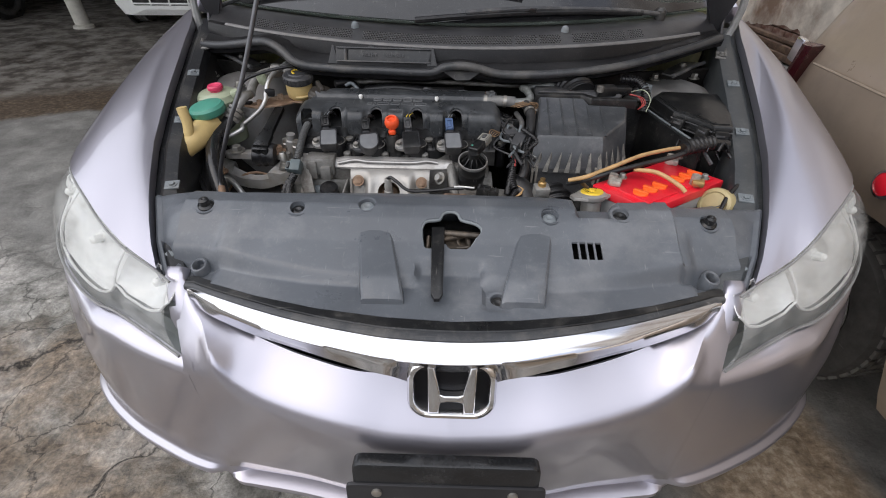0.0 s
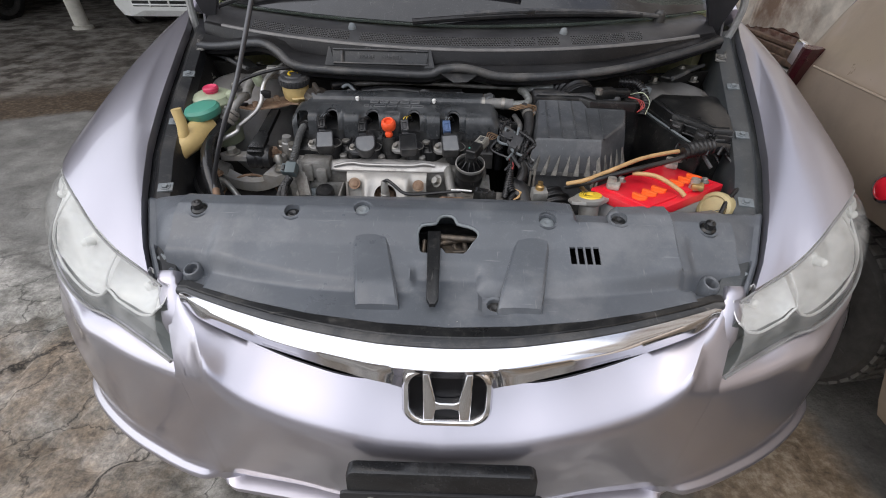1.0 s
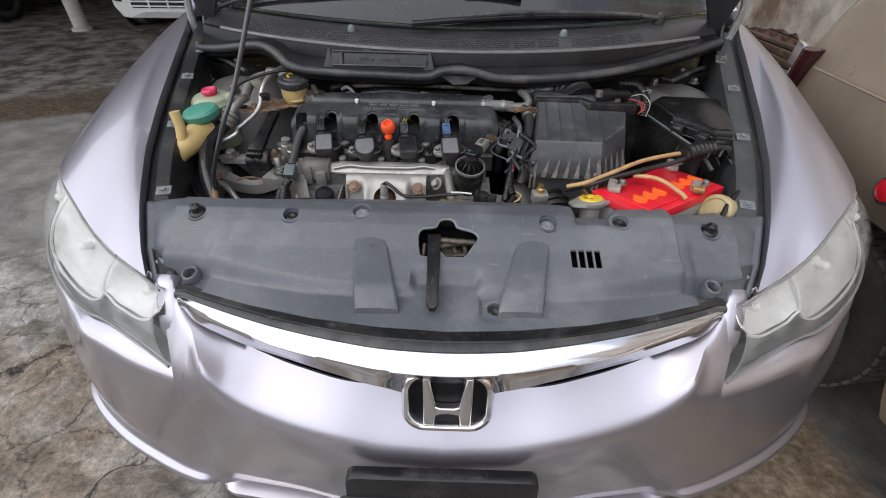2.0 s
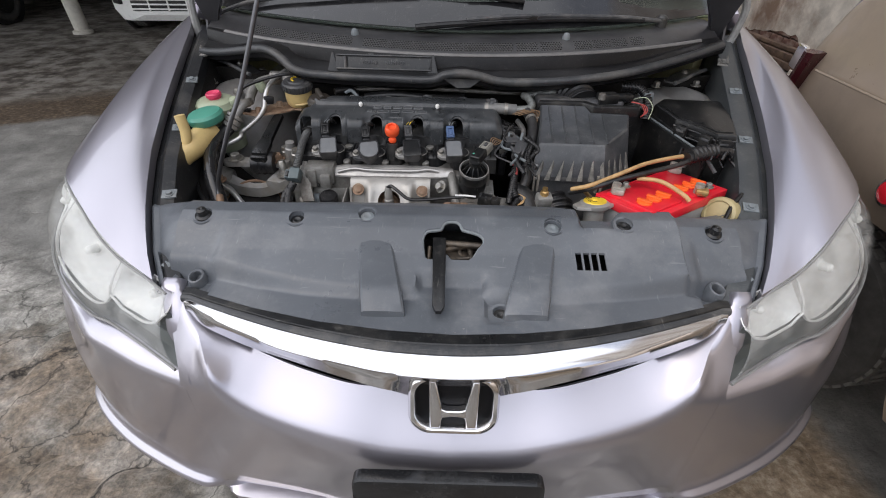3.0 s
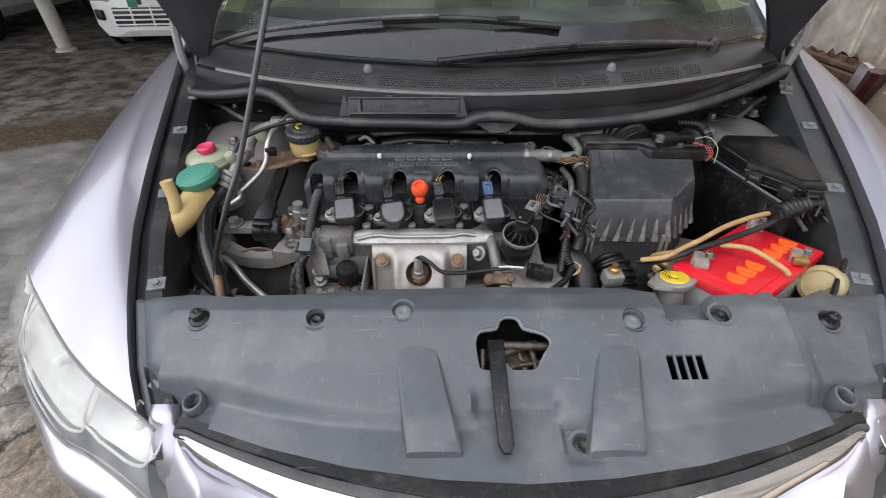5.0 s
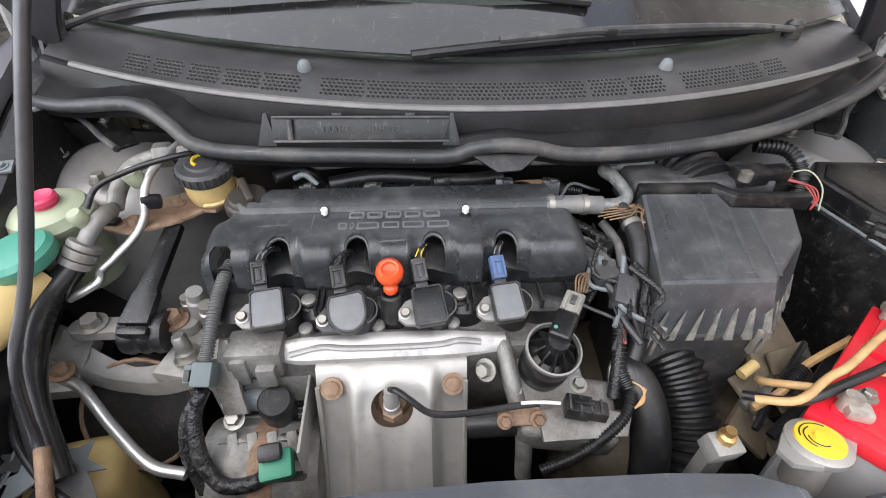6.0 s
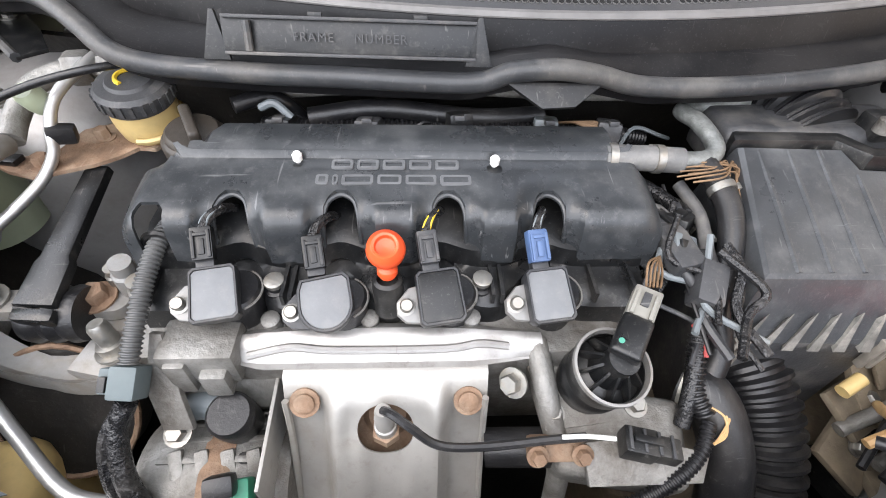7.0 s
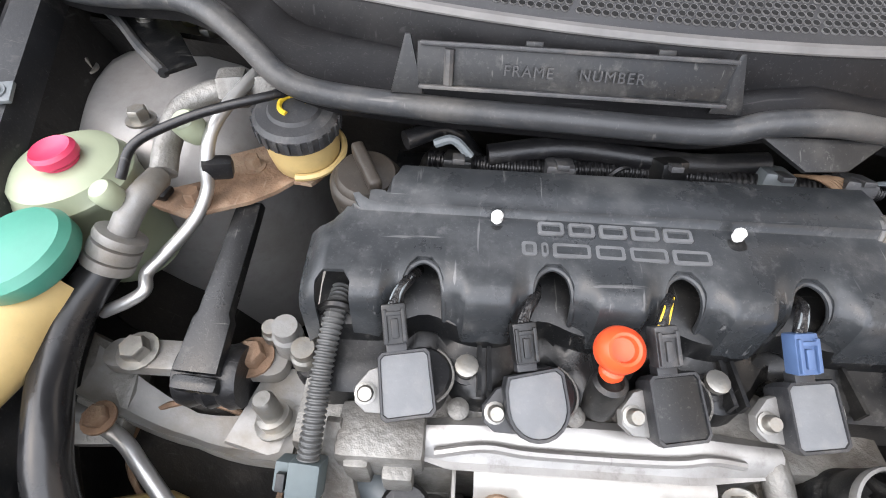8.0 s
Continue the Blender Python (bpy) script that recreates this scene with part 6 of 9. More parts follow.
    part("lead", bm, RUBBER, o)
    bm = B()
    tube(bm, [(0.0, 0.868, 0.7975), (0.02, 0.868, 0.7975), (0.042, 0.866, 0.7965)], 0.0019, 8)
    part("lead_sleeve", bm, WHITEBAR, o, "white sleeve")
    bm = B()
    S = pose(0.060, 0.863, 0.792, 0, 4, -12)
    rbox(bm, S, 0.026, 0.021, 0.018, 0.002)
    g = part("lead_plug", bm, BLACK, o)
    bm = B()
    rbox(bm, S @ pose(0.022, 0, -0.001), 0.020, 0.017, 0.015, 0.002)
    part("lead_socket", bm, BLACK, g)
    for k in range(4):
        bm = B()
        rbox(bm, S @ pose(-0.009 + 0.011 * k, 0, 0.009 - 0.0015 * (k > 2)), 0.0025, 0.018, 0.003, 0.0006)
        part("plug_ridge", bm, DUSTY, g)
    bm = B()
    rbox(bm, S @ pose(0.004, 0, 0.011), 0.022, 0.006, 0.004, 0.001)
    part("latch_tongue", bm, BLACK, g)
    # long shield above
    u = thing("upper_shield", (-0.14, 0.945, 0.80), "wavy pressed aluminium shield below the coils", "heat shield")
    rows = []
    for x in np.linspace(-0.270, -0.005, 50):
        e = min(1.0, (x + 0.270) / 0.03, (-0.005 - x) / 0.06)
        e = max(0.0, e)
        w = 0.5 * (1 + math.cos((x + 0.137) / 0.135 * math.pi))
        back = 0.958 + 0.004 * w
        rows.append([(x, back, 0.8085 + 0.008 * e), (x, back - 0.007, 0.8165 + 0.004 * e), (x, 0.944, 0.8165 + 0.002 * e), (x, 0.937, 0.811), (x, 0.931 + 0.004 * (1 - e), 0.805), (x, 0.926 + 0.008 * (1 - e), 0.8045)])
    bm = B()
    loft(bm, rows)
    solid(bm, 0.0015)
    part("plate", bm, mat("satin_shield", (0.40, 0.39, 0.375), 0.42, 0.7, 0.15, 14, 0.08, 120, dirt=(0.13, 0.11, 0.09), amount=0.6, wear=0.8), u)
    bm = B()
    tube(bm, [(-0.25, 0.934, 0.8125), (-0.215, 0.938, 0.8185), (-0.18, 0.936, 0.8165), (-0.09, 0.936, 0.8165), (-0.06, 0.939, 0.819), (-0.035, 0.938, 0.816)], 0.0035, 8)
    part("pressed_bead", bm, bpy.data.materials["satin_shield"], u)


heat_shields()


def egr_valve():
    v = thing("egr_valve", (0.035, 0.90, 0.78), "black exhaust valve with a silver ring and a cone of ribs", "valve")
    A = Vector((0.03, -0.28, 0.96)).normalized()
    slim = Matrix.Diagonal((0.88, 0.88, 1.0, 1.0))
    p = Vector((0.0365, 0.9175, 0.7950))
    bm = B()
    lathe(bm, [(0.0300, -0.02), (0.0310, -0.004), (0.0325, 0.000), (0.0325, 0.012), (0.0310, 0.014), (0.0310, 0.020), (0.0325, 0.022), (0.0335, 0.037), (0.0335, 0.041), (0.0305, 0.041), (0.0305, 0.031)], aim(p, A) @ slim, 36)
    part("can", bm, BLACK, v)
    bm = B()
    lathe(bm, [(0.0340, 0.041), (0.0350, 0.044), (0.0345, 0.0475), (0.0322, 0.0478), (0.0308, 0.044), (0.0308, 0.041)], aim(p, A) @ slim, 40, False)
    part("ring", bm, CASTL, v, "bright silver ring")
    bm = B()
    lathe(bm, [(0.0300, 0.033), (0.019, 0.037), (0.0145, 0.047), (0.0125, 0.060), (0.0005, 0.060)], aim(p, A) @ slim, 24)
    part("dome", bm, BLACK, v)
    for k in range(10):
        a = k * 2 * math.pi / 10
        M = aim(p, A) @ slim
        bm = B()
        prism(bm, [(0.009, 0.034), (0.0300, 0.034), (0.0290, 0.042), (0.0140, 0.058), (0.009, 0.058)], M @ Matrix.Rotation(a, 4, "Z") @ pose(0, 0.0012, 0, 90, 0, 0), 0.0024)
        part("dome_rib", bm, BLACK, v)
    bm = B()
    q = p + A * 0.062
    rod(bm, q - A * 0.016, q + A * 0.006, 0.0125, 0.0115)
    part("collar", bm, BLACK, v)
    bm = B()
    E = pose(*(q + Vector((0.007, 0.012, 0.010))), 14, 0, -32)
    rbox(bm, E, 0.023, 0.034, 0.019, 0.004, 3)
    e = part("socket", bm, BLACK, v)
    bm = B()
    lathe(bm, [(0.0022, 0), (0.0022, 0.0006), (0.0005, 0.0006)], E @ pose(-0.006, -0.008, 0.0096), 10)
    part("paint_dot", bm, TEAL, e, "teal paint dot")
    bm = B()
    G = E @ pose(0.0, 0.030, -0.001)
    rbox(bm, G, 0.021, 0.027, 0.016, 0.002)
    g = part("plug", bm, mat("pale_plug", (0.22, 0.215, 0.19), 0.5, 0, 0.15, 40, 0.05, dirt=DUST, amount=0.4), v, "pale grey plug")
    for dx in (-0.007, 0.007):
        bm = B()
        rbox(bm, G @ pose(dx, -0.002, 0.0085), 0.003, 0.022, 0.004, 0.0006)
        part("latch_rail", bm, bpy.data.materials["pale_plug"], g)
    bm = B()
    rbox(bm, G @ pose(0, 0.002, 0.0085), 0.006, 0.012, 0.003, 0.0006)
    part("latch_tongue", bm, DUSTY, g)
    bm = B()
    for k in range(5):
        tube(bm, [q + Vector((0.038 + 0.003 * k - 0.006, 0.056, 0.016)), q + Vector((0.046 + 0.004 * k - 0.008, 0.075, 0.024 - 0.003 * k)), q + Vector((0.060, 0.095, 0.01))], 0.001, 6)
    part("plug_wire", bm, FRAY, v, kind="stuff")
    bm = B()
    prism(bm, [(-0.045, -0.035), (0.045, -0.035), (0.05, 0.03), (0, 0.042), (-0.05, 0.03)], aim(p - A * 0.024, A), 0.010, 0.002)
    b = part("base_flange", bm, ALU, v)
    for x, y in ((0.038, -0.024), (-0.036, -0.022), (0.0, 0.036)):
        bm = B()
        hexbolt(bm, aim(p - A * 0.014, A) @ Vector((x, y, 0)), A, 0.007, 0.008)
        part("flange_bolt", bm, ZINC, b)
    # pipe stand beside it
    bm = B()
    tube(bm, [(-0.008, 0.948, 0.806), (-0.006, 0.93, 0.80), (0.0, 0.900, 0.778), (0.010, 0.870, 0.74), (0.014, 0.852, 0.67)], 0.010, 14)
    part("gas_pipe", bm, ALU, v)
    bm = B()
    rbox(bm, pose(0.002, 0.872, 0.765, 30, 0, 0), 0.046, 0.02, 0.02, 0.004)
    part("pipe_joint", bm, RUST, v)
    for x in (-0.026, 0.026):
        bm = B()
        hexbolt(bm, (0.002 + x * 0.7, 0.862, 0.775), (0, -0.7, 0.7), 0.006, 0.008)
        part("joint_bolt", bm, RUST, v)
    bm = B()
    hexbolt(bm, (-0.030, 0.918, 0.79), (-0.6, -0.5, 0.5), 0.009, 0.010)
    part("stand_bolt", bm, ZINC, v)
    # outlet casting under the valve
    bm = B()
    rbox(bm, pose(0.06, 0.885, 0.745, 10, 0, -10), 0.11, 0.075, 0.05, 0.012, 3)
    part("outlet_casting", bm, ALU, v)
    bm = B()
    prism(bm, [(-0.04, -0.02), (0.05, -0.012), (0.058, 0.01), (0.0, 0.02), (-0.045, 0.012)], pose(0.065, 0.858, 0.768, 25, 0, -5), 0.006, 0.001)
    part("bracket", bm, ALU, v)
    bm = B()
    rod(bm, (-0.052, 0.885, 0.735), (0.01, 0.88, 0.745), 0.017)
    part("side_duct", bm, RUBBER, v)


egr_valve()


def alternator():
    a = thing("alternator", (-0.28, 0.88, 0.55), "dusty aluminium alternator with a green plug", "alternator")
    bm = B()
    M = pose(-0.285, 0.885, 0.665, 0, 90, 0)
    lathe(bm, [(0.02, -0.075), (0.058, -0.07), (0.066, -0.05), (0.066, 0.04), (0.058, 0.062), (0.03, 0.068), (0.0005, 0.068)], M, 36)
    part("body", bm, ALU, a)
    for k in range(9):
        t = radians(20 + 16 * k)
        bm = B()
        rbox(bm, M @ Matrix.Rotation(-t + 0.4, 4, "Z") @ pose(-0.064, 0, 0.0), 0.008, 0.006, 0.10, 0.0015)
        part("fin", bm, ALU, a)
    bm = B()
    lathe(bm, [(0.067, -0.012), (0.0685, -0.008), (0.0685, 0.010), (0.067, 0.014)], M, 36)
    part("band", bm, RUST, a, "rusty winding band")
    bm = B()
    tube(bm, [(-0.33, 0.925, 0.735), (-0.30, 0.925, 0.748), (-0.272, 0.915, 0.748)], 0.014, 12)
    part("terminal_arm", bm, GREYPL, a)
    bm = B()
    lathe(bm, [(0.019, -0.03), (0.020, 0.0), (0.0195, 0.012), (0.017, 0.015), (0.0005, 0.015)], aim((-0.270, 0.908, 0.757), (0.05, -0.25, 1)), 24)
    part("terminal_boot", bm, RUBBER, a, "black rubber boot")
    bm = B()
    rbox(bm, pose(-0.262, 0.848, 0.735, 20, 0, 10), 0.034, 0.03, 0.026, 0.004)
    g = part("green_plug", bm, GREEN, a, "green plug")
    bm = B()
    rbox(bm, pose(-0.266, 0.852, 0.756, 30, 0, 10), 0.024, 0.018, 0.018, 0.005)
    part("plug_boot", bm, RUBBER, g)
    bm = B()
    prism(bm, [(0, 0), (0.105, 0.01), (0.105, -0.005), (0.10, -0.13), (0.0, -0.13)], pose(-0.236, 0.845, 0.765, 90, 0, 90), 0.003, 0.0008)
    part("side_plate", bm, STEEL, a)
    bm = B()
    rbox(bm, pose(-0.272, 0.931, 0.755, -14, 0, 1), 0.078, 0.0035, 0.036, 0.001)
    rbox(bm, pose(-0.304, 0.924, 0.752, 20, 0, 8), 0.030, 0.020, 0.006, 0.001)
    part("back_plate", bm, ALU, a)
    for x, y, z in ((-0.325, 0.92, 0.752), (-0.318, 0.90, 0.745), (-0.232, 0.86, 0.70)):
        bm = B()
        hexbolt(bm, (x, y, z), (0, -0.4, 0.9), 0.008, 0.010)
        part("alternator_bolt", bm, ZINC, a)
    # near-black plates on the body stand for the shade inside cooling slots
    for t in (52, 70, 88, 106):
        a0 = radians(t)
        bm = B()
        M2 = aim((-0.250, 0.885 - 0.0655 * math.cos(a0), 0.665 + 0.0655 * math.sin(a0)), (0, -math.cos(a0), math.sin(a0)))
        prism(bm, round_rect(0.010, 0.034, 0.0048, 4), M2 @ pose(0, 0, 0, 0, 0, 90 if abs((M2.to_3x3() @ Vector((1, 0, 0))).x) < 0.5 else 0) @ pose(0, 0, 0, 0, 0, 90), 0.0016)
        part("cooling_slot", bm, DARK, a, "dark cooling slot")
    # open frame on top
    for k in range(4):
        bm = B()
        rbox(bm, pose(-0.315 + 0.022 * k, 0.868, 0.722, 25, 0, 15), 0.012, 0.05, 0.012, 0.003)
        part("rear_vane", bm, ALU, a)


alternator()


def looms():
    l = thing("wiring_loom", (-0.33, 0.95, 0.80), "grey corrugated wiring tube ending in a plug", "wiring")
    bm = B()
    ribbed(bm, [(-0.326, 1.030, 0.868), (-0.327, 1.008, 0.868), (-0.330, 0.975, 0.856), (-0.332, 0.942, 0.838), (-0.334, 0.922, 0.824)], 0.0078, 0.0015, 0.0038, 14)
    part("corrugated_tube", bm, mat("grey_loom_tube", (0.085, 0.087, 0.086), 0.45, 0, 0.2, 40, 0.05, dirt=DUST, amount=0.3), l)
    bm = B()
    rbox(bm, pose(-0.335, 0.913, 0.812, 35, 0, -4), 0.022, 0.026, 0.022, 0.003)
    p = part("plug", bm, mat("blue_grey_plug", (0.095, 0.12, 0.125), 0.5, 0, 0.1, 40, 0.05), l, "blue-grey plug")
    bm = B()
    rbox(bm, pose(-0.350, 0.916, 0.810, 35, 0, -4), 0.012, 0.020, 0.017, 0.002)
    part("plug_side", bm, bpy.data.materials["blue_grey_plug"], p)
    bm = B()
    rbox(bm, pose(-0.350, 0.908, 0.818, 35, 0, -4), 0.006, 0.012, 0.005, 0.001)
    part("plug_slot", bm, BLACK, p)
    bm = B()
    tube(bm, [(-0.338, 0.903, 0.80), (-0.348, 0.888, 0.780), (-0.346, 0.868, 0.757), (-0.338, 0.852, 0.735), (-0.318, 0.838, 0.718), (-0.285, 0.838, 0.722), (-0.268, 0.846, 0.735)], 0.0085, 10)
    part("taped_lead", bm, TAPE, l, "black taped wires")
    bm = B()
    tube(bm, [(-0.338, 0.903, 0.80), (-0.356, 0.884, 0.775), (-0.358, 0.862, 0.74), (-0.345, 0.842, 0.70)], 0.007, 8)
    part("taped_branch", bm, TAPE, l)
    # bundle on the gearbox side
    g = thing("wiring_loom", (0.13, 0.97, 0.84), "dusty black taped wiring bundle beside the filter box", "wiring")
    for pts, r, m in (([(0.105, 1.10, 0.868), (0.135, 1.06, 0.865), (0.128, 1.01, 0.860), (0.135, 0.965, 0.846), (0.126, 0.935, 0.822), (0.118, 0.905, 0.795), (0.112, 0.885, 0.772)], 0.0068, TAPE),
                      ([(0.10, 1.06, 0.872), (0.118, 1.035, 0.872), (0.118, 0.99, 0.858), (0.138, 0.96, 0.842)], 0.0045, DUSTY),
                      ([(0.09, 1.075, 0.865), (0.11, 1.045, 0.862), (0.126, 1.015, 0.85), (0.132, 0.985, 0.842)], 0.004, DUSTY),
                      ([(0.14, 1.075, 0.88), (0.15, 1.04, 0.872), (0.145, 1.0, 0.862), (0.15, 0.97, 0.85)], 0.006, DUSTY)):
        bm = B()
        tube(bm, pts, r, 10)
        part("taped_cable", bm, m, g)
    bm = B()
    ribbed(bm, [(0.127, 0.94, 0.825), (0.124, 0.925, 0.812), (0.122, 0.905, 0.795), (0.128, 0.888, 0.785)], 0.0085, 0.002, 0.005, 12)
    part("corrugated_tube", bm, RUBBER, g)
    bm = B()
    ribbed(bm, [(0.130, 0.882, 0.782), (0.118, 0.862, 0.776), (0.095, 0.845, 0.768), (0.06, 0.832, 0.75), (0.02, 0.825, 0.735)], 0.0065, 0.0012, 0.004, 10)
    part("corrugated_tube", bm, RUBBER, g)
    bm = B()
    tube(bm, [(0.123, 0.948, 0.830), (0.128, 0.935, 0.829), (0.128, 0.922, 0.820)], 0.0022, 8)
    part("bare_wire", bm, WIRE_R, g, "red wire")
    bm = B()
    for k in range(3):
        tube(bm, [(0.130 + 0.003 * k, 0.895, 0.790), (0.142 + 0.002 * k, 0.885, 0.788), (0.140 - 0.002 * k, 0.872, 0.782), (0.128, 0.866, 0.779)], 0.0012, 6)
    part("bare_wire", bm, WIRE_O, g, "ochre wires")
    bm = B()
    rbox(bm, pose(0.118, 1.005, 0.862, 10, 0, 15), 0.028, 0.045, 0.02, 0.004)
    part("loom_box", bm, DUSTY, g)
    bm = B()
    rbox(bm, pose(0.136, 0.972, 0.852, 20, 10, -20), 0.024, 0.04, 0.024, 0.004)
    part("loom_box", bm, DUSTY, g)
    bm = B()
    for k in range(9):
        x = 0.145 + 0.006 * (k % 3)
        tube(bm, [(x - 0.02, 1.085 - 0.004 * k, 0.90), (x + 0.005, 1.075 - 0.003 * k, 0.908), (x + 0.03, 1.082 - 0.006 * (k % 4), 0.902), (x + 0.02, 1.06 - 0.003 * k, 0.892)], 0.0010, 5)
    part("frayed_wire", bm, FRAY, g, "frayed brown wires", kind="stuff")
    bm = B()
    for k in range(7):
        tube(bm, [(0.03 + 0.004 * k, 1.158, 0.895), (0.05 + 0.004 * k, 1.142, 0.905), (0.075 + 0.003 * k, 1.128, 0.897 - 0.002 * k)], 0.0012, 5)
    part("frayed_wire", bm, FRAY, g, "", kind="stuff")


looms()


def hoses():
    def hose(name, pts, r, m, label, category="hose", clamps=()):
        h = thing(name, pts[0], label, category)
        bm = B()
        tube(bm, pts, r, 14)
        part("tube", bm, m, h)
        P = smooth_path(pts, 6)
        for c in clamps:
            i = int(c * (len(P) - 2))
            bm = B()
            d = P[i + 1] - P[i]
            lathe(bm, [(r - 0.0005, -0.0035), (r + 0.0014, -0.0035), (r + 0.0014, 0.0035), (r - 0.0005, 0.0035)], aim(P[i], d), 18, False)
            rbox(bm, aim(P[i], d) @ pose(r + 0.004, 0, 0), 0.006, 0.008, 0.007, 0.001)
            part("clamp", bm, ZINC, h)
        return h
    grey = mat("grey_hose", (0.12, 0.12, 0.118), 0.5, 0, 0.25, 40, 0.1, 200, dirt=(0.3, 0.29, 0.27), amount=0.5, dscale=30)
    hose("breather_hose", [(0.062, 1.084, 0.905), (0.10, 1.082, 0.905), (0.135, 1.080, 0.904)], 0.012, grey, "short grey breather hose with spring clamps", clamps=(0.15, 0.8))
    hose("metal_pipe", [(0.130, 1.080, 0.904), (0.160, 1.082, 0.905), (0.172, 1.095, 0.910), (0.166, 1.125, 0.917), (0.160, 1.148, 0.915), (0.168, 1.160, 0.912), (0.20, 1.165, 0.915), (0.235, 1.168, 0.92)], 0.0085, mat("corroded_pipe", (0.20, 0.208, 0.20), 0.5, 0.5, 0.4, 90, 0.3, 250), "corroded grey metal pipe bent behind the engine", "pipe")
    hose("heater_hose", [(0.156, 1.086, 0.902), (0.163, 1.064, 0.897), (0.168, 1.038, 0.888), (0.166, 1.010, 0.872), (0.158, 0.985, 0.852), (0.150, 0.965, 0.835), (0.152, 0.935, 0.805), (0.135, 0.91, 0.78)], 0.0110, RUBBER, "black rubber coolant hose", clamps=(0.22,))
    hose("radiator_hose", [(0.128, 0.925, 0.775), (0.140, 0.912, 0.778), (0.150, 0.893, 0.768), (0.156, 0.868, 0.745), (0.155, 0.840, 0.71), (0.150, 0.81, 0.65)], 0.0225, RUBBER, "thick black radiator hose with white paint flecks", clamps=(0.10,))
    hose("rear_hose", [(-0.22, 1.155, 0.90), (-0.15, 1.165, 0.905), (-0.05, 1.158, 0.90), (0.02, 1.165, 0.90)], 0.010, RUBBER, "black hose behind the engine")
    hose("rear_hose", [(-0.29, 1.15, 0.915), (-0.262, 1.168, 0.915), (-0.245, 1.172, 0.905), (-0.23, 1.18, 0.88)], 0.008, RUBBER, "black hose behind the engine")
    hose("brake_pipe", [(-0.25, 1.185, 0.91), (-0.12, 1.19, 0.915), (0.05, 1.185, 0.912), (0.16, 1.20, 0.905)], 0.005, ALU, "thin metal pipe along the bulkhead", "pipe")
    # high-pressure air-conditioning lines
    alu = mat("clean_aluminium_pipe", (0.50, 0.50, 0.49), 0.36, 0.8, 0.12, 30, 0.05, 200, dirt=(0.3, 0.28, 0.25), amount=0.3)
    p = hose("cooling_line", [(-0.385, 1.225, 0.955), (-0.405, 1.205, 0.952), (-0.422, 1.175, 0.945), (-0.440, 1.135, 0.930), (-0.447, 1.115, 0.905), (-0.449, 1.105, 0.888), (-0.458, 1.085, 0.872), (-0.478, 1.060, 0.857), (-0.489, 1.046, 0.850), (-0.487, 1.033, 0.845), (-0.500, 1.026, 0.838), (-0.522, 1.020, 0.829)], 0.0052, alu, "bent bright aluminium air-conditioning line", "pipe")
    bm = B()
    lathe(bm, [(0.010, -0.012), (0.0115, -0.004), (0.0115, 0.008), (0.0085, 0.012), (0.0005, 0.012)], aim((-0.457, 1.132, 0.930), (-0.05, -0.45, 0.9)), 16)
    part("service_cap", bm, MILKY, p, "pale green service cap")
    bm = B()
    rbox(bm, pose(-0.440, 1.118, 0.902, 0, 10, 20), 0.024, 0.014, 0.018, 0.005)
    part("line_clip", bm, RUBBER, p)
    q = hose("cooling_line", [(-0.375, 1.20, 0.935), (-0.42, 1.188, 0.935), (-0.455, 1.178, 0.932), (-0.478, 1.162, 0.925), (-0.485, 1.135, 0.91), (-0.482, 1.11, 0.90)], 0.0105, ALU, "thick dull aluminium air-conditioning line", "pipe")
    for k in range(2):
        bm = B()
        lathe(bm, [(0.015, -0.011), (0.0165, -0.008), (0.0165, 0.008), (0.015, 0.011)], aim((-0.438 + 0.028 * k, 1.183 + 0.004 * k, 0.9345), (1, 0.2, 0)), 6)
        part("union_nut", bm, ALU, q)
    r = hose("pressure_hose", [(-0.503, 1.054, 0.876), (-0.515, 1.042, 0.861), (-0.527, 1.018, 0.849), (-0.530, 0.989, 0.840), (-0.526, 0.959, 0.831), (-0.515, 0.929, 0.824), (-0.506, 0.904, 0.814), (-0.494, 0.880, 0.797), (-0.464, 0.832, 0.762)], 0.0150, mat("glossy_hose", (0.016, 0.016, 0.017), 0.25, 0, 0.2, 40, 0.04, 200), "thick black pressure hose with crimped aluminium end")
    bm = B()
    for z, w in ((-0.012, 0.0035), (-0.001, 0.005), (0.010, 0.004)):
        lathe(bm, [(0.0155, z - w - 0.001), (0.0185, z - w), (0.0190, z), (0.0185, z + w), (0.0155, z + w + 0.001)], aim((-0.506, 1.050, 0.872), (-0.45, -0.55, -0.65)), 22)
    part("crimp", bm, CASTL, r, "crimped pale alloy sleeve")
    bm = B()
    tube(bm, [(-0.485, 1.105, 0.899), (-0.484, 1.088, 0.903), (-0.490, 1.073, 0.898), (-0.502, 1.056, 0.879)], 0.0100, 12)
    part("end_pipe", bm, CASTL, r)
    bm = B()
    lathe(bm, [(0.007, -0.016), (0.0085, -0.004), (0.0098, -0.002), (0.0098, 0.009), (0.0075, 0.012), (0.0005, 0.012)], aim((-0.499, 1.070, 0.910), (-0.15, -0.25, 0.95)), 16)
    part("valve_cap", bm, MILKY, r, "pale green valve cap")
    hose("lower_line", [(-0.555, 0.965, 0.765), (-0.505, 0.945, 0.763), (-0.480, 0.925, 0.755), (-0.452, 0.900, 0.74), (-0.40, 0.86, 0.73), (-0.36, 0.85, 0.725)], 0.0065, alu, "bent aluminium line low in the bay", "pipe")
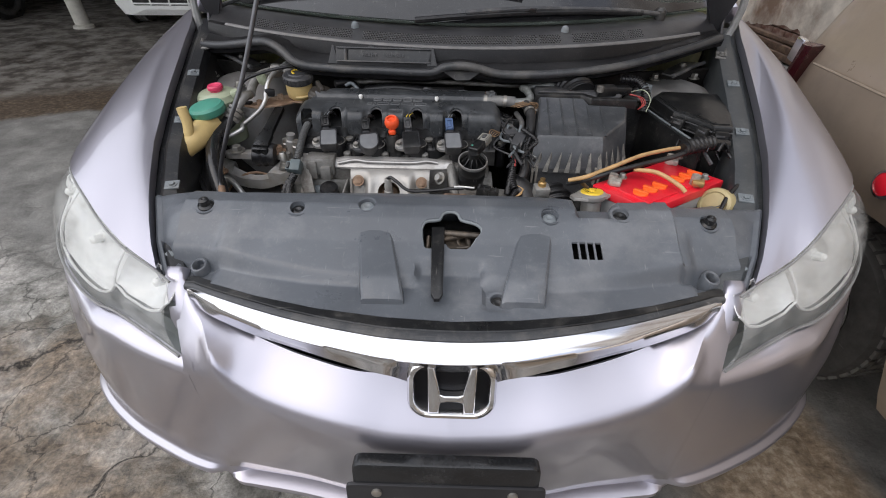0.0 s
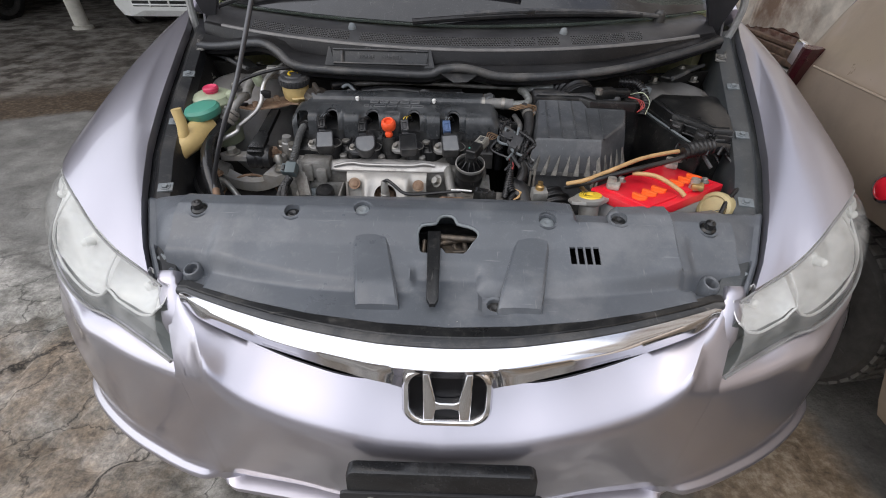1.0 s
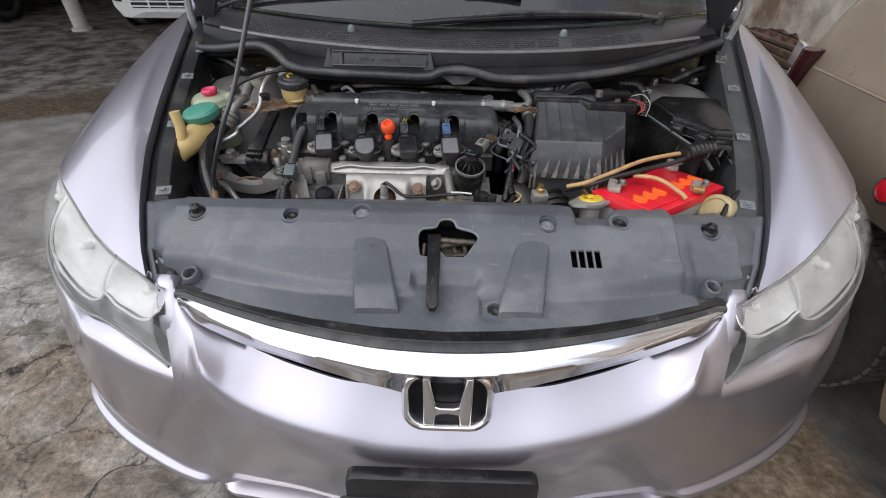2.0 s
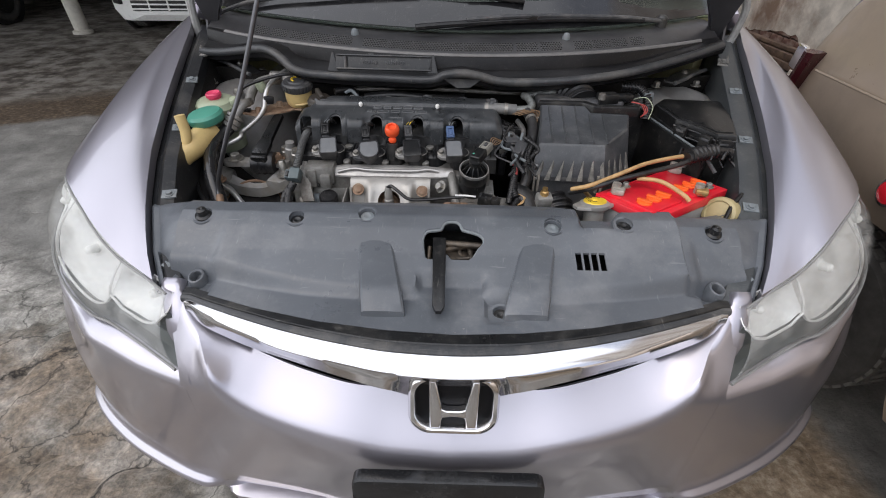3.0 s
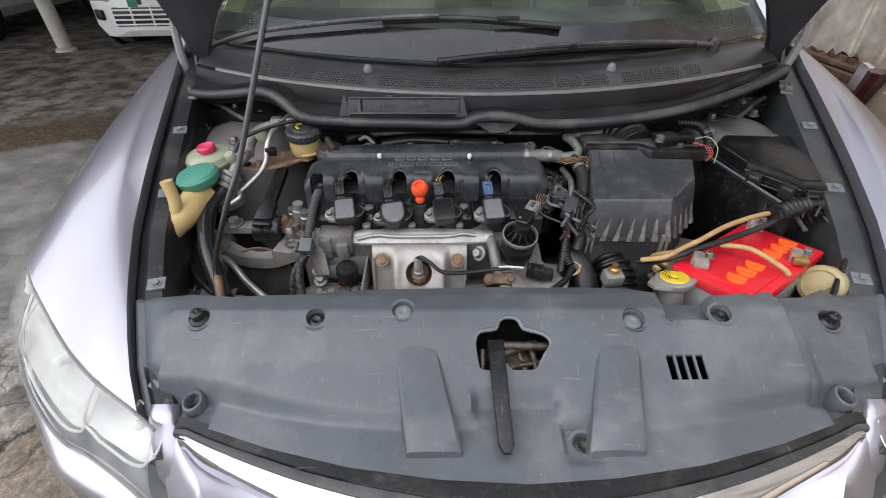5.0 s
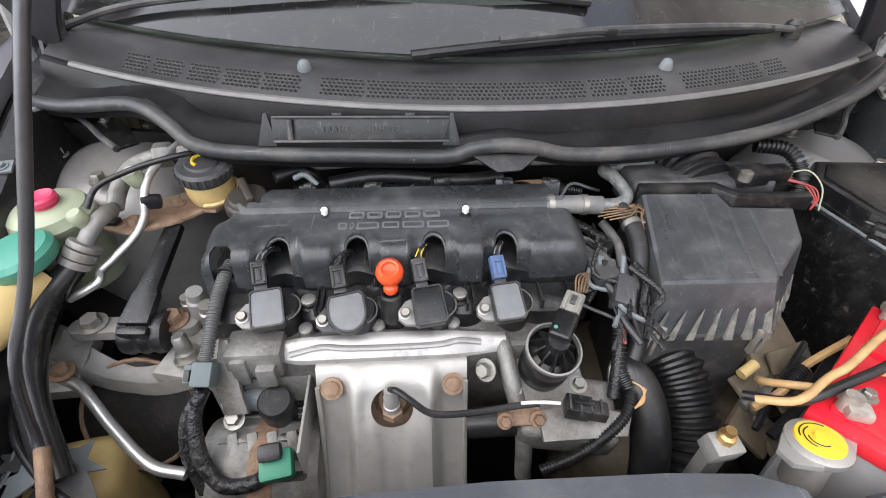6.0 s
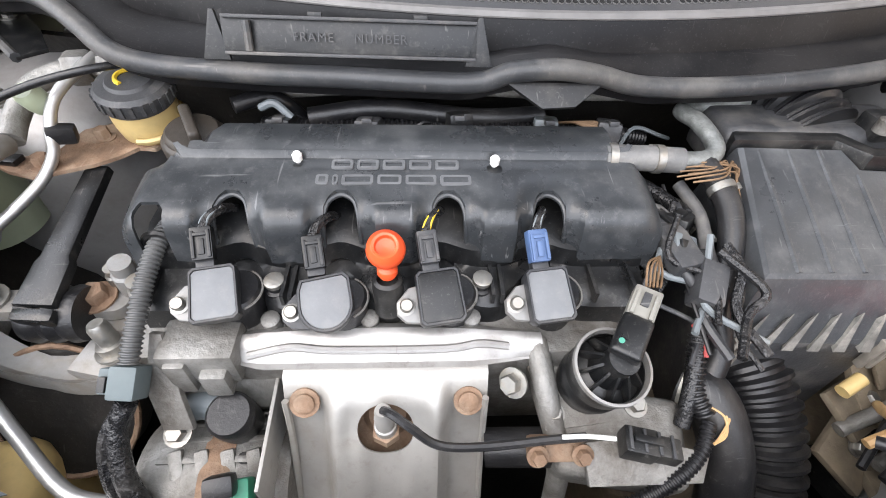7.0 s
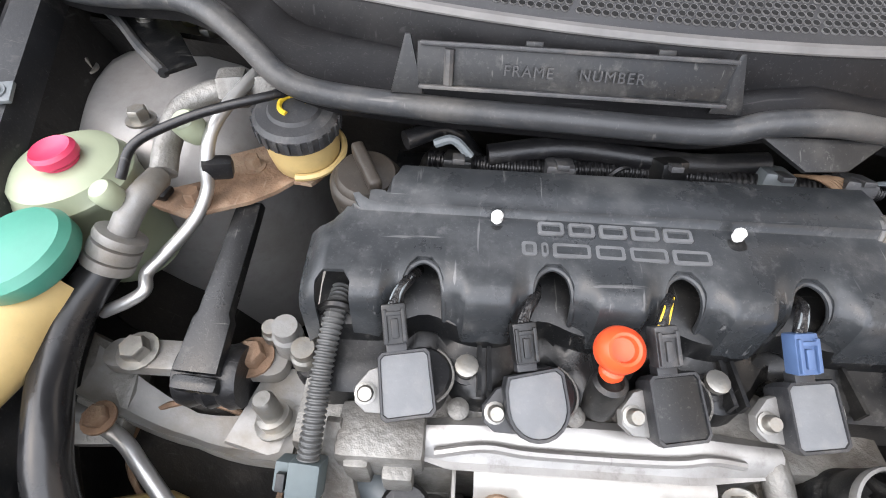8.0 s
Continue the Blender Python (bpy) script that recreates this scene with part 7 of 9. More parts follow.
    hose("black_cable", [(-0.60, 0.99, 0.80), (-0.56, 0.93, 0.775), (-0.52, 0.87, 0.775), (-0.46, 0.82, 0.77), (-0.40, 0.79, 0.765)], 0.004, RUBBER, "thin black cable along the bay's side", "cable")
    hose("black_cable", [(-0.497, 1.085, 0.915), (-0.486, 1.102, 0.934), (-0.455, 1.118, 0.945), (-0.425, 1.128, 0.952), (-0.395, 1.138, 0.956), (-0.375, 1.160, 0.952), (-0.365, 1.20, 0.945)], 0.0036, RUBBER, "thin black cable over the reservoirs", "cable")
    hose("side_hose", [(-0.56, 1.16, 0.84), (-0.57, 1.05, 0.80), (-0.56, 0.95, 0.76), (-0.52, 0.86, 0.72)], 0.014, RUBBER, "black hose in the dark side of the bay")
    hose("side_hose", [(-0.59, 0.93, 0.72), (-0.54, 0.88, 0.70), (-0.48, 0.84, 0.68)], 0.018, RUBBER, "black hose in the dark side of the bay")


hoses()


def engine_mount():
    m = thing("engine_mount", (-0.43, 1.0, 0.74), "cast aluminium engine mount with a black rubber bush", "engine mount")
    bm = B()
    rows = []
    for k in range(13):
        t = k / 12
        x = -0.545 + 0.19 * t
        y = 0.992 - 0.045 * t - 0.012 * math.sin(math.pi * t)
        z = 0.775 + 0.012 * t - 0.030 * math.sin(math.pi * t)
        w = 0.011 + 0.010 * abs(t - 0.5) * 2
        rows.append([(x, y + w, z + 0.010), (x, y + w * 0.3, z + 0.004), (x, y - w * 0.6, z + 0.004), (x, y - w, z + 0.010), (x, y - w, z - 0.012), (x, y + w, z - 0.012)])
    loft(bm, rows, closed=True, caps=True)
    part("arm", bm, CASTL, m)
    bm = B()
    prism(bm, [(-0.04, -0.03), (0.05, -0.035), (0.055, 0.02), (0.03, 0.04), (-0.03, 0.035)], pose(-0.368, 0.966, 0.766, 8, 0, -10), 0.022, 0.006)
    part("foot", bm, CASTL, m)
    bm = B()
    prism(bm, round_rect(0.15, 0.026, 0.012, 4), pose(-0.448, 0.999, 0.792, 0, 0, 0), 0.013, 0.002)
    part("bush_bar", bm, CASTL, m)
    bm = B()
    lathe(bm, [(0.010, -0.024), (0.024, -0.024), (0.026, -0.016), (0.023, -0.008), (0.026, 0.0), (0.023, 0.008), (0.026, 0.016), (0.024, 0.024), (0.010, 0.024)], pose(-0.425, 0.985, 0.804, 0, 90, 0), 28)
    part("bush", bm, RUBBER, m, "black rubber bush")
    bm = B()
    prism(bm, [(-0.017, 0.0), (0.017, 0.0), (0.0155, 0.040), (0.0125, 0.046), (0.0100, 0.145), (-0.0110, 0.145), (-0.0130, 0.046), (-0.0155, 0.040)], pose(-0.428, 0.975, 0.824, 15, 0, -3), 0.010, 0.003)
    part("strap", bm, BLACK, m, "black plastic strap")
    bm = B()
    rbox(bm, pose(-0.428, 0.971, 0.813, 16, 0, -4), 0.036, 0.012, 0.034, 0.005)
    part("strap_front", bm, BLACK, m)
    for x, y, z, mt, s in ((-0.401, 1.0, 0.807, RUST, 1.25), (-0.494, 0.999, 0.807, ZINC, 1.2), (-0.52, 0.955, 0.775, RUST, 1.0)):
        bm = B()
        hexbolt(bm, (x, y, z), (0, -0.1, 1), 0.0092 * s, 0.010 * s)
        part("mount_bolt", bm, mt, m)
    bm = B()
    M = aim((-0.373, 0.957, 0.789), (-0.15, 0.12, 1))
    lathe(bm, [(0.017, 0), (0.017, 0.003), (0.0125, 0.003), (0.0125, 0.011), (0.0085, 0.0115), (0.0085, 0.030), (0.0065, 0.034), (0.0005, 0.034)], M, 20)
    part("mount_stud", bm, ZINC, m, "threaded stud with its nut")
    # oil control valve group behind
    for x, y, z, r, h, mt in ((-0.372, 1.012, 0.815, 0.012, 0.030, CASTL), (-0.357, 1.000, 0.81, 0.011, 0.024, ZINC), (-0.388, 1.018, 0.81, 0.008, 0.020, ZINC)):
        bm = B()
        lathe(bm, [(r, -0.03), (r, h * 0.5), (r * 0.8, h * 0.6), (r * 0.8, h), (0.0005, h)], aim((x, y, z), (0.1, -0.1, 1)), 16)
        part("valve_body", bm, mt, m)
    bm = B()
    lathe(bm, [(0.012, -0.03), (0.012, 0.006), (0.009, 0.010), (0.0005, 0.010)], aim((-0.352, 0.995, 0.80), (0, -0.1, 1)), 16)
    part("valve_cap", bm, RUBBER, m)
    # belt guard below
    bm = B()
    lathe(bm, [(0.05, -0.02), (0.068, -0.016), (0.070, 0.01), (0.066, 0.012), (0.02, 0.006), (0.0005, 0.006)], pose(-0.452, 0.948, 0.70, 55, 0, 0), 32)
    pul = part("belt_pulley", bm, DARK, m, "grimy dark pulley")
    bm = B()
    P = pose(-0.452, 0.948, 0.70, 55, 0, 0)
    tube(bm, [P @ Vector((0.069 * math.cos(a), 0.069 * math.sin(a), 0.012)) for a in np.linspace(0, 2 * math.pi, 33)], 0.003, 6, 1)
    part("pulley_rim", bm, RUST, pul, "rusty pulley edge")
    bm = B()
    prism(bm, [(-0.05, -0.04), (0.04, -0.05), (0.05, 0.02), (0.0, 0.05), (-0.06, 0.04)], pose(-0.555, 0.985, 0.752, 15, 0, 10), 0.02, 0.006)
    part("chassis_foot", bm, ALU, m)


engine_mount()


def caps_and_bottles():
    o = thing("oil_filler_cap", (-0.328, 1.122, 0.87), "dusty brown-black oil filler cap", "filler cap")
    bm = B()
    M = pose(-0.3160, 1.109, 0.9085, 8, 0, 28)
    lathe(bm, [(0.027, -0.03), (0.0295, -0.014), (0.0295, -0.004), (0.0275, -0.001), (0.0255, 0.000), (0.0245, 0.004), (0.022, 0.0065), (0.0005, 0.0075)], M, 32)
    m = mat("brown_black_cap", (0.034, 0.028, 0.022), 0.5, 0, 0.25, 40, 0.1, 200, dirt=(0.10, 0.08, 0.06), amount=0.5)
    c = part("cap", bm, m, o)
    bm = B()
    rbox(bm, M @ pose(0, 0, 0.012), 0.010, 0.046, 0.014, 0.004, 3)
    part("grip_bar", bm, m, o)
    # power steering tank: yellow body, ribbed black cap
    p = thing("power_steering_tank", (-0.380, 1.158, 0.87), "yellowed fluid tank with a ribbed black cap", "fluid tank")
    M = pose(-0.380, 1.158, 0.905, 8, 2, 0)
    bm = B()
    lathe(bm, [(0.024, -0.026), (0.029, -0.020), (0.031, -0.006), (0.031, 0.015)], M, 32)
    part("tank_body", bm, CREAM, p)
    bm = B()
    prof = [(0.033, 0.013), (0.0345, 0.017), (0.0345, 0.028), (0.031, 0.032), (0.022, 0.033), (0.020, 0.036), (0.0005, 0.036)]
    lathe(bm, prof, M, 36)
    cap = part("ribbed_cap", bm, DUSTY, p)
    for k in range(24):
        a = k * 2 * math.pi / 24
        bm = B()
        rbox(bm, M @ Matrix.Rotation(a, 4, "Z") @ pose(0.0345, 0, 0.0225), 0.003, 0.0035, 0.011, 0)
        part("cap_rib", bm, DUSTY, cap)
    bm = B()
    tube(bm, [M @ Vector((0.011 * math.cos(a), 0.011 * math.sin(a), 0.0365)) for a in np.linspace(0.4, 4.4, 12)], 0.0022, 6, 2)
    part("yellow_mark", bm, YELLOW, cap, "yellow printed mark")
    bm = B()
    tube(bm, [M @ Vector((0.034 * math.cos(a), 0.034 * math.sin(a), -0.012)) for a in np.linspace(-1.6, 1.2, 12)], 0.003, 6, 2)
    part("tank_strap", bm, CREAM, p)
    # milky tank with the pink cap
    t = thing("coolant_tank", (-0.562, 1.12, 0.80), "milky green fluid tank with a pink cap", "fluid tank")
    M = pose(-0.568, 1.116, 0.884, 4, -4, 0)
    bm = B()
    lathe(bm, [(0.042, -0.10), (0.047, -0.03), (0.048, -0.006), (0.0495, -0.004), (0.0495, 0.002), (0.047, 0.005), (0.044, 0.014), (0.034, 0.020), (0.020, 0.022), (0.0005, 0.022)], M, 36)
    part("tank_body", bm, MILKY, t)
    bm = B()
    lathe(bm, [(0.014, 0.012), (0.014, 0.024), (0.0175, 0.027), (0.0175, 0.033), (0.015, 0.036), (0.010, 0.033), (0.0005, 0.033)], M @ pose(0.007, -0.004, 0), 28)
    part("pink_cap", bm, PINK, t, "faded pink cap")
    # washer filler
    w = thing("washer_filler", (-0.58, 0.94, 0.66), "yellowed washer filler neck with a teal cap", "washer filler")
    bm = B()
    tube(bm, [(-0.551, 1.024, 0.856), (-0.556, 0.998, 0.854), (-0.559, 0.965, 0.849), (-0.575, 0.932, 0.838), (-0.588, 0.903, 0.818), (-0.598, 0.878, 0.785), (-0.602, 0.862, 0.72), (-0.602, 0.86, 0.62)], lambda s: 0.030 - 0.009 * min(1, s * 2.2), 16)
    part("neck", bm, CREAM, w)
    bm = B()
    tube(bm, [(-0.566, 0.945, 0.850), (-0.562, 0.952, 0.885), (-0.566, 0.955, 0.920)], 0.0105, 12)
    part("spout", bm, CREAM, w)
    bm = B()
    M = pose(-0.551, 1.027, 0.892, 6, -8, 0)
    lathe(bm, [(0.034, -0.012), (0.0375, -0.008), (0.0385, 0.004), (0.034, 0.010), (0.020, 0.0125), (0.0005, 0.013)], M, 32)
    part("teal_cap", bm, TEAL, w, "teal snap cap")
    # rusty bracket
    b = thing("rusty_bracket", (-0.44, 1.12, 0.86), "flat rust-brown steel bracket", "bracket")
    bm = B()
    prism(bm, [(-0.523, 1.112), (-0.49, 1.094), (-0.462, 1.085), (-0.445, 1.094), (-0.418, 1.106), (-0.400, 1.120), (-0.388, 1.134), (-0.372, 1.132), (-0.360, 1.150), (-0.366, 1.185), (-0.41, 1.19), (-0.455, 1.165), (-0.462, 1.130), (-0.49, 1.116), (-0.518, 1.130)], pose(0, 0, 0.873), 0.004, 0.001)
    part("plate", bm, RUST, b)
    for x, y in ((-0.463, 1.104), (-0.428, 1.150), (-0.40, 1.165)):
        bm = B()
        hexbolt(bm, (x, y, 0.877), (0, 0, 1), 0.0075, 0.011)
        part("bracket_bolt", bm, RUST, b)
    bm = B()
    rbox(bm, pose(-0.495, 1.108, 0.88, 0, 0, -8), 0.022, 0.014, 0.006, 0.002)
    part("rubber_pad", bm, RUBBER, b)


caps_and_bottles()


FIN = mat("dusty_fin", (0.16, 0.155, 0.14), 0.7, 0, 0.4, 60, 0.2, 200, dirt=(0.34, 0.31, 0.27), amount=0.8, dscale=30)


def filter_box():
    f = thing("air_filter_box", (0.27, 1.02, 0.62), "dusty black air filter box with ribbed lid", "air filter box")

    def top(y):
        return 0.872 + 0.34 * (y - 0.967)
    up = [(0.176, 0.967), (0.313, 0.965), (0.373, 1.020), (0.384, 1.062), (0.300, 1.066), (0.290, 1.088), (0.192, 1.090)]
    low = [(0.160, 0.945), (0.318, 0.940), (0.386, 1.005), (0.398, 1.085), (0.300, 1.11), (0.298, 1.112), (0.176, 1.112)]

    def mid_scale(k):
        return [(a[0] * (1 - k) + b[0] * k, a[1] * (1 - k) + b[1] * k) for a, b in zip(up, low)]
    bm = B()
    rows = [[(x, y, z0) for x, y in mid_scale(k)] for k, z0 in ((1, 0.806), (0.9, 0.815))]
    rows += [[(x, y, top(y) - 0.012) for x, y in mid_scale(0.25)], [(x, y, top(y) - 0.003) for x, y in mid_scale(0.06)], [(0.27 + (x - 0.27) * 0.97, 1.02 + (y - 1.02) * 0.97, top(y)) for x, y in up]]
    loft(bm, rows, closed=True, caps=True)
    lid = part("lid", bm, mat("filter_lid", (0.046, 0.049, 0.053), 0.33, 0, 0.2, 18, 0.08, 350, coat=0.25, dirt=(0.20, 0.20, 0.20), amount=0.35, dscale=14), f, "", 18)
    for k in range(5):
        x = 0.204 + 0.029 * k
        y1 = 1.085 if x < 0.29 else 1.060
        bm = B()
        tube(bm, [(x, 0.969, top(0.969) - 0.001), (x + 0.002, 1.02, top(1.02)), (x + 0.004, y1, top(y1) - 0.0005)], 0.0026, 6, 2)
        part("lid_rib", bm, lid.data.materials[0], lid)
    # raised tray with the sensor behind
    bm = B()
    prism(bm, [(0.185, 1.092), (0.285, 1.092), (0.305, 1.068), (0.405, 1.064), (0.41, 1.078), (0.315, 1.082), (0.296, 1.108), (0.190, 1.110)][::1], pose(0, 0, 0.900), 0.020, 0.004)
    part("lid_flange", bm, BLACK, f)
    bm = B()
    rbox(bm, pose(0.285, 1.135, 0.895, -4, 0, 0), 0.20, 0.07, 0.05, 0.012, 3)
    part("outlet_housing", bm, DUSTY, f)
    bm = B()
    ribbed(bm, [(0.295, 1.13, 0.895), (0.285, 1.165, 0.905), (0.27, 1.20, 0.90)], 0.045, 0.005, 0.012, 28)
    part("outlet_bellows", bm, RUBBER, f)
    bm = B()
    rbox(bm, pose(0.345, 1.112, 0.925, 0, 0, 8), 0.045, 0.028, 0.022, 0.004)
    sn = part("flow_sensor", bm, BLACK, f)
    bm = B()
    rbox(bm, pose(0.385, 1.118, 0.924, 0, 0, 8), 0.036, 0.022, 0.018, 0.003)
    part("sensor_plug", bm, BLACK, sn)
    bm = B()
    lathe(bm, [(0.008, -0.004), (0.008, 0.008), (0.005, 0.010), (0.0005, 0.010)], pose(0.328, 1.098, 0.93), 16)
    part("sensor_screw", bm, ALU, sn)
    bm = B()
    for k in range(3):
        tube(bm, [(0.400, 1.115 - 0.004 * k, 0.918), (0.418 + 0.004 * k, 1.10 - 0.004 * k, 0.916), (0.424 + 0.003 * k, 1.08, 0.905), (0.412, 1.066, 0.898)], 0.0011, 6)
    part("sensor_wire", bm, WIRE_R, sn, "red wires")
    bm = B()
    tube(bm, [(0.405, 1.125, 0.918), (0.435, 1.12, 0.925), (0.448, 1.10, 0.91), (0.435, 1.075, 0.89)], 0.0011, 6)
    part("sensor_wire", bm, MILKY, sn, "pale wire")
    # lower half with its fins
    bm = B()
    lowi = [(0.27 + (x - 0.27) * 0.93, 1.02 + (y - 1.02) * 0.93) for x, y in low]
    loft(bm, [[(x, y, 0.62) for x, y in lowi], [(x, y, 0.795) for x, y in lowi], [(x, y, 0.796) for x, y in low], [(x, y, 0.806) for x, y in low]], closed=True, caps=True)
    part("lower_box", bm, DUSTY, f)
    edge = [(low[6], low[0], 7), (low[0], low[1], 7), (low[1], low[2], 4)]
    for a, b, n in edge:
        for k in range(n):
            t = (k + 0.5) / n
            p = Vector((a[0] + (b[0] - a[0]) * t, a[1] + (b[1] - a[1]) * t, 0.806))
            i = Vector((0.27 - p.x, 1.02 - p.y, 0)).normalized()
            d = Vector((b[0] - a[0], b[1] - a[1], 0)).normalized()
            bm = B()
            vs = [p - i * 0.005 - Vector((0, 0, 0.006)), p + i * 0.008 + Vector((0, 0, 0.036)) + d * 0.007, p + i * 0.013]
            q = [vs[0] + d * 0.011, vs[1] + d * 0.001, vs[2] + d * 0.009]
            A, C = [bm.verts.new(v) for v in vs], [bm.verts.new(v) for v in q]
            bm.faces.new(A)
            bm.faces.new(C[::-1])
            for e in range(3):
                bm.faces.new((A[e], A[(e + 1) % 3], C[(e + 1) % 3], C[e]))
            part("fin", bm, FIN, f)
    for k in range(4):
        t = (0, 0.06, 0.90, 0.96)[k]
        bm = B()
        rbox(bm, pose(0.170 + 0.150 * t, 0.9445 - 0.006 * t, 0.792), 0.005, 0.008, 0.040, 0.001)
        part("skirt_rib", bm, mat("dirty_rib", (0.22, 0.20, 0.17), 0.8, 0, 0.3, 40, 0.2) if "dirty_rib" not in bpy.data.materials else bpy.data.materials["dirty_rib"], f)
    # bellows to the inlet
    d = thing("intake_bellows", (0.26, 0.93, 0.70), "wide black corrugated intake hose", "intake hose")
    bm = B()
    ribbed(bm, [(0.215, 0.985, 0.735), (0.222, 0.965, 0.735), (0.230, 0.935, 0.718), (0.234, 0.900, 0.690), (0.232, 0.868, 0.655), (0.225, 0.84, 0.60)], 0.041, 0.005, 0.0125, 30)
    part("tube", bm, RUBBER, d)
    for q, dd in (((0.217, 0.975, 0.736), (0.1, -0.8, -0.2)), ((0.228, 0.845, 0.62), (-0.1, -0.5, -1))):
        bm = B()
        lathe(bm, [(0.0405, -0.007), (0.0435, -0.007), (0.0435, 0.007), (0.0405, 0.007)], aim(q, dd), 30, False)
        part("end_collar", bm, DUSTY, d, "dusty end collar")
    # grey scrap of the gearbox side seen between
    g = thing("gearbox", (0.30, 0.98, 0.45), "grimy tan-grey gearbox casing", "gearbox")
    bm = B()
    rbox(bm, pose(0.27, 1.02, 0.48, 0, 0, 10), 0.34, 0.26, 0.32, 0.04, 3)
    part("casing", bm, mat("grimy_casing", (0.17, 0.14, 0.10), 0.7, 0.2, 0.4, 20, 0.4, 70, dirt=(0.3, 0.24, 0.16), amount=0.6), g)
    bm = B()
    prism(bm, [(-0.05, -0.06), (0.06, -0.05), (0.05, 0.06), (-0.03, 0.07)], pose(0.375, 0.965, 0.72, 25, 10, 10), 0.008, 0.002)
    part("gear_bracket", bm, bpy.data.materials["grimy_casing"], g)


filter_box()


def battery():
    b = thing("battery", (0.385, 0.838, 0.62), "car battery with a bright red top and orange vent caps", "battery")
    M = pose(0.400, 0.840, 0.830, -3, 3, 36)
    bm = B()
    rbox(bm, M @ pose(0, 0, -0.10), 0.236, 0.122, 0.175, 0.004)
    part("case", bm, mat("pale_battery_case", (0.33, 0.33, 0.33), 0.5, 0, 0.1, 20, 0.05, dirt=DUST, amount=0.4), b, "pale grey case")
    bm = B()
    rbox(bm, M @ pose(0, 0, -0.006), 0.242, 0.127, 0.018, 0.003)
    top = part("lid", bm, RED, b)
    bm = B()
    prism(bm, round_rect(0.09, 0.10, 0.004, 2), M @ pose(-0.062, 0.0, 0.003), 0.004, 0.001)
    part("lid_step", bm, RED, top)
    bm = B()
    prism(bm, round_rect(0.09, 0.10, 0.004, 2), M @ pose(0.062, 0.0, 0.003), 0.004, 0.001)
    part("lid_step", bm, RED, top)
    for k in range(6):
        x = -0.088 + 0.029 * k + (0.03 if k > 2 else 0)
        bm = B()
        lathe(bm, [(0.0135, 0), (0.0135, 0.004), (0.011, 0.0055), (0.0005, 0.0055)], M @ pose(x, -0.018, 0.005), 22)
        c = part("vent_cap", bm, VENTCAP, b, "orange-red vent cap")
        bm = B()
        rbox(bm, M @ pose(x, -0.018, 0.0115, 0, 0, 100), 0.027, 0.008, 0.004, 0.001)
        part("cap_grip", bm, VENTCAP, c)
    lead = mat("lead_terminal", (0.40, 0.37, 0.33), 0.55, 0.6, 0.3, 60, 0.3, 200)
    for x, y in ((-0.095, 0.040), (0.100, 0.045), (0.04, -0.046)):
        bm = B()
        lathe(bm, [(0.009, 0), (0.008, 0.022), (0.0005, 0.022)], M @ pose(x, y, 0.004), 16)
        t = part("terminal", bm, lead, b)
        bm = B()
        rbox(bm, M @ pose(x + 0.004, y - 0.004, 0.013, 0, 0, 30), 0.034, 0.022, 0.012, 0.004)
        part("terminal_clamp", bm, lead if y > 0 else BRASS, t)
        bm = B()
        hexbolt(bm, M @ Vector((x + 0.016, y - 0.008, 0.019)), M.to_3x3() @ Vector((0, 0, 1)), 0.006, 0.008)
        part("clamp_bolt", bm, ZINC, t)
    # cables
    for pts, r, m, lab in (([(0.222, 0.835, 0.835), (0.250, 0.822, 0.850), (0.290, 0.840, 0.857), (0.314, 0.848, 0.864), (0.367, 0.876, 0.872), (0.427, 0.902, 0.874), (0.460, 0.910, 0.876)], 0.0042, WIRE_O, "ochre battery cable"),
                           ([(0.225, 0.85, 0.82), (0.255, 0.825, 0.843), (0.300, 0.832, 0.856), (0.360, 0.848, 0.866), (0.430, 0.880, 0.868), (0.470, 0.900, 0.872), (0.54, 0.93, 0.868), (0.60, 0.96, 0.85)], 0.0050, RUBBER, "black battery cable"),
                           ([(0.455, 0.898, 0.876), (0.50, 0.915, 0.880), (0.56, 0.94, 0.870)], 0.012, RUBBER, "taped black cable bundle"),
                           ([(0.345, 0.845, 0.856), (0.385, 0.83, 0.858), (0.415, 0.795, 0.85), (0.425, 0.785, 0.842)], 0.0042, WIRE_O, "ochre battery cable"),
                           ([(0.30, 0.90, 0.77), (0.27, 0.88, 0.80), (0.255, 0.86, 0.825), (0.275, 0.835, 0.850)], 0.0042, WIRE_O, "ochre battery cable")):
        c = thing("battery_cable", pts[0], lab + " over the battery", "cable")
        bm = B()
        tube(bm, pts, r, 10)
        part("core", bm, m, c)
    bm = B()
    ribbed(bm, [(0.46, 0.903, 0.878), (0.49, 0.915, 0.88), (0.52, 0.925, 0.88)], 0.016, 0.003, 0.010, 14)
    part("cable_sleeve", bm, RUBBER, b)
    # radiator filler
    c = thing("radiator_filler", (0.262, 0.795, 0.80), "silver radiator cap with a yellow label", "radiator filler")
    M = pose(0.257, 0.789, 0.826, -10, 0, 15)
    bm = B()
    lathe(bm, [(0.018, -0.05), (0.018, -0.006), (0.024, -0.004), (0.027, 0.0), (0.027, 0.006), (0.022, 0.009), (0.0005, 0.009)], M, 32)
    prism(bm, [(-0.040, -0.008), (-0.02, -0.020), (0.02, -0.020), (0.040, -0.008), (0.040, 0.008), (0.02, 0.020), (-0.02, 0.020), (-0.040, 0.008)], M @ pose(0, 0, -0.001), 0.006, 0.0015)
    part("cap", bm, STEEL, c)
    bm = B()
    lathe(bm, [(0.021, 0.0085), (0.020, 0.011), (0.006, 0.0115), (0.0055, 0.0145), (0.0005, 0.0145)], M, 28)
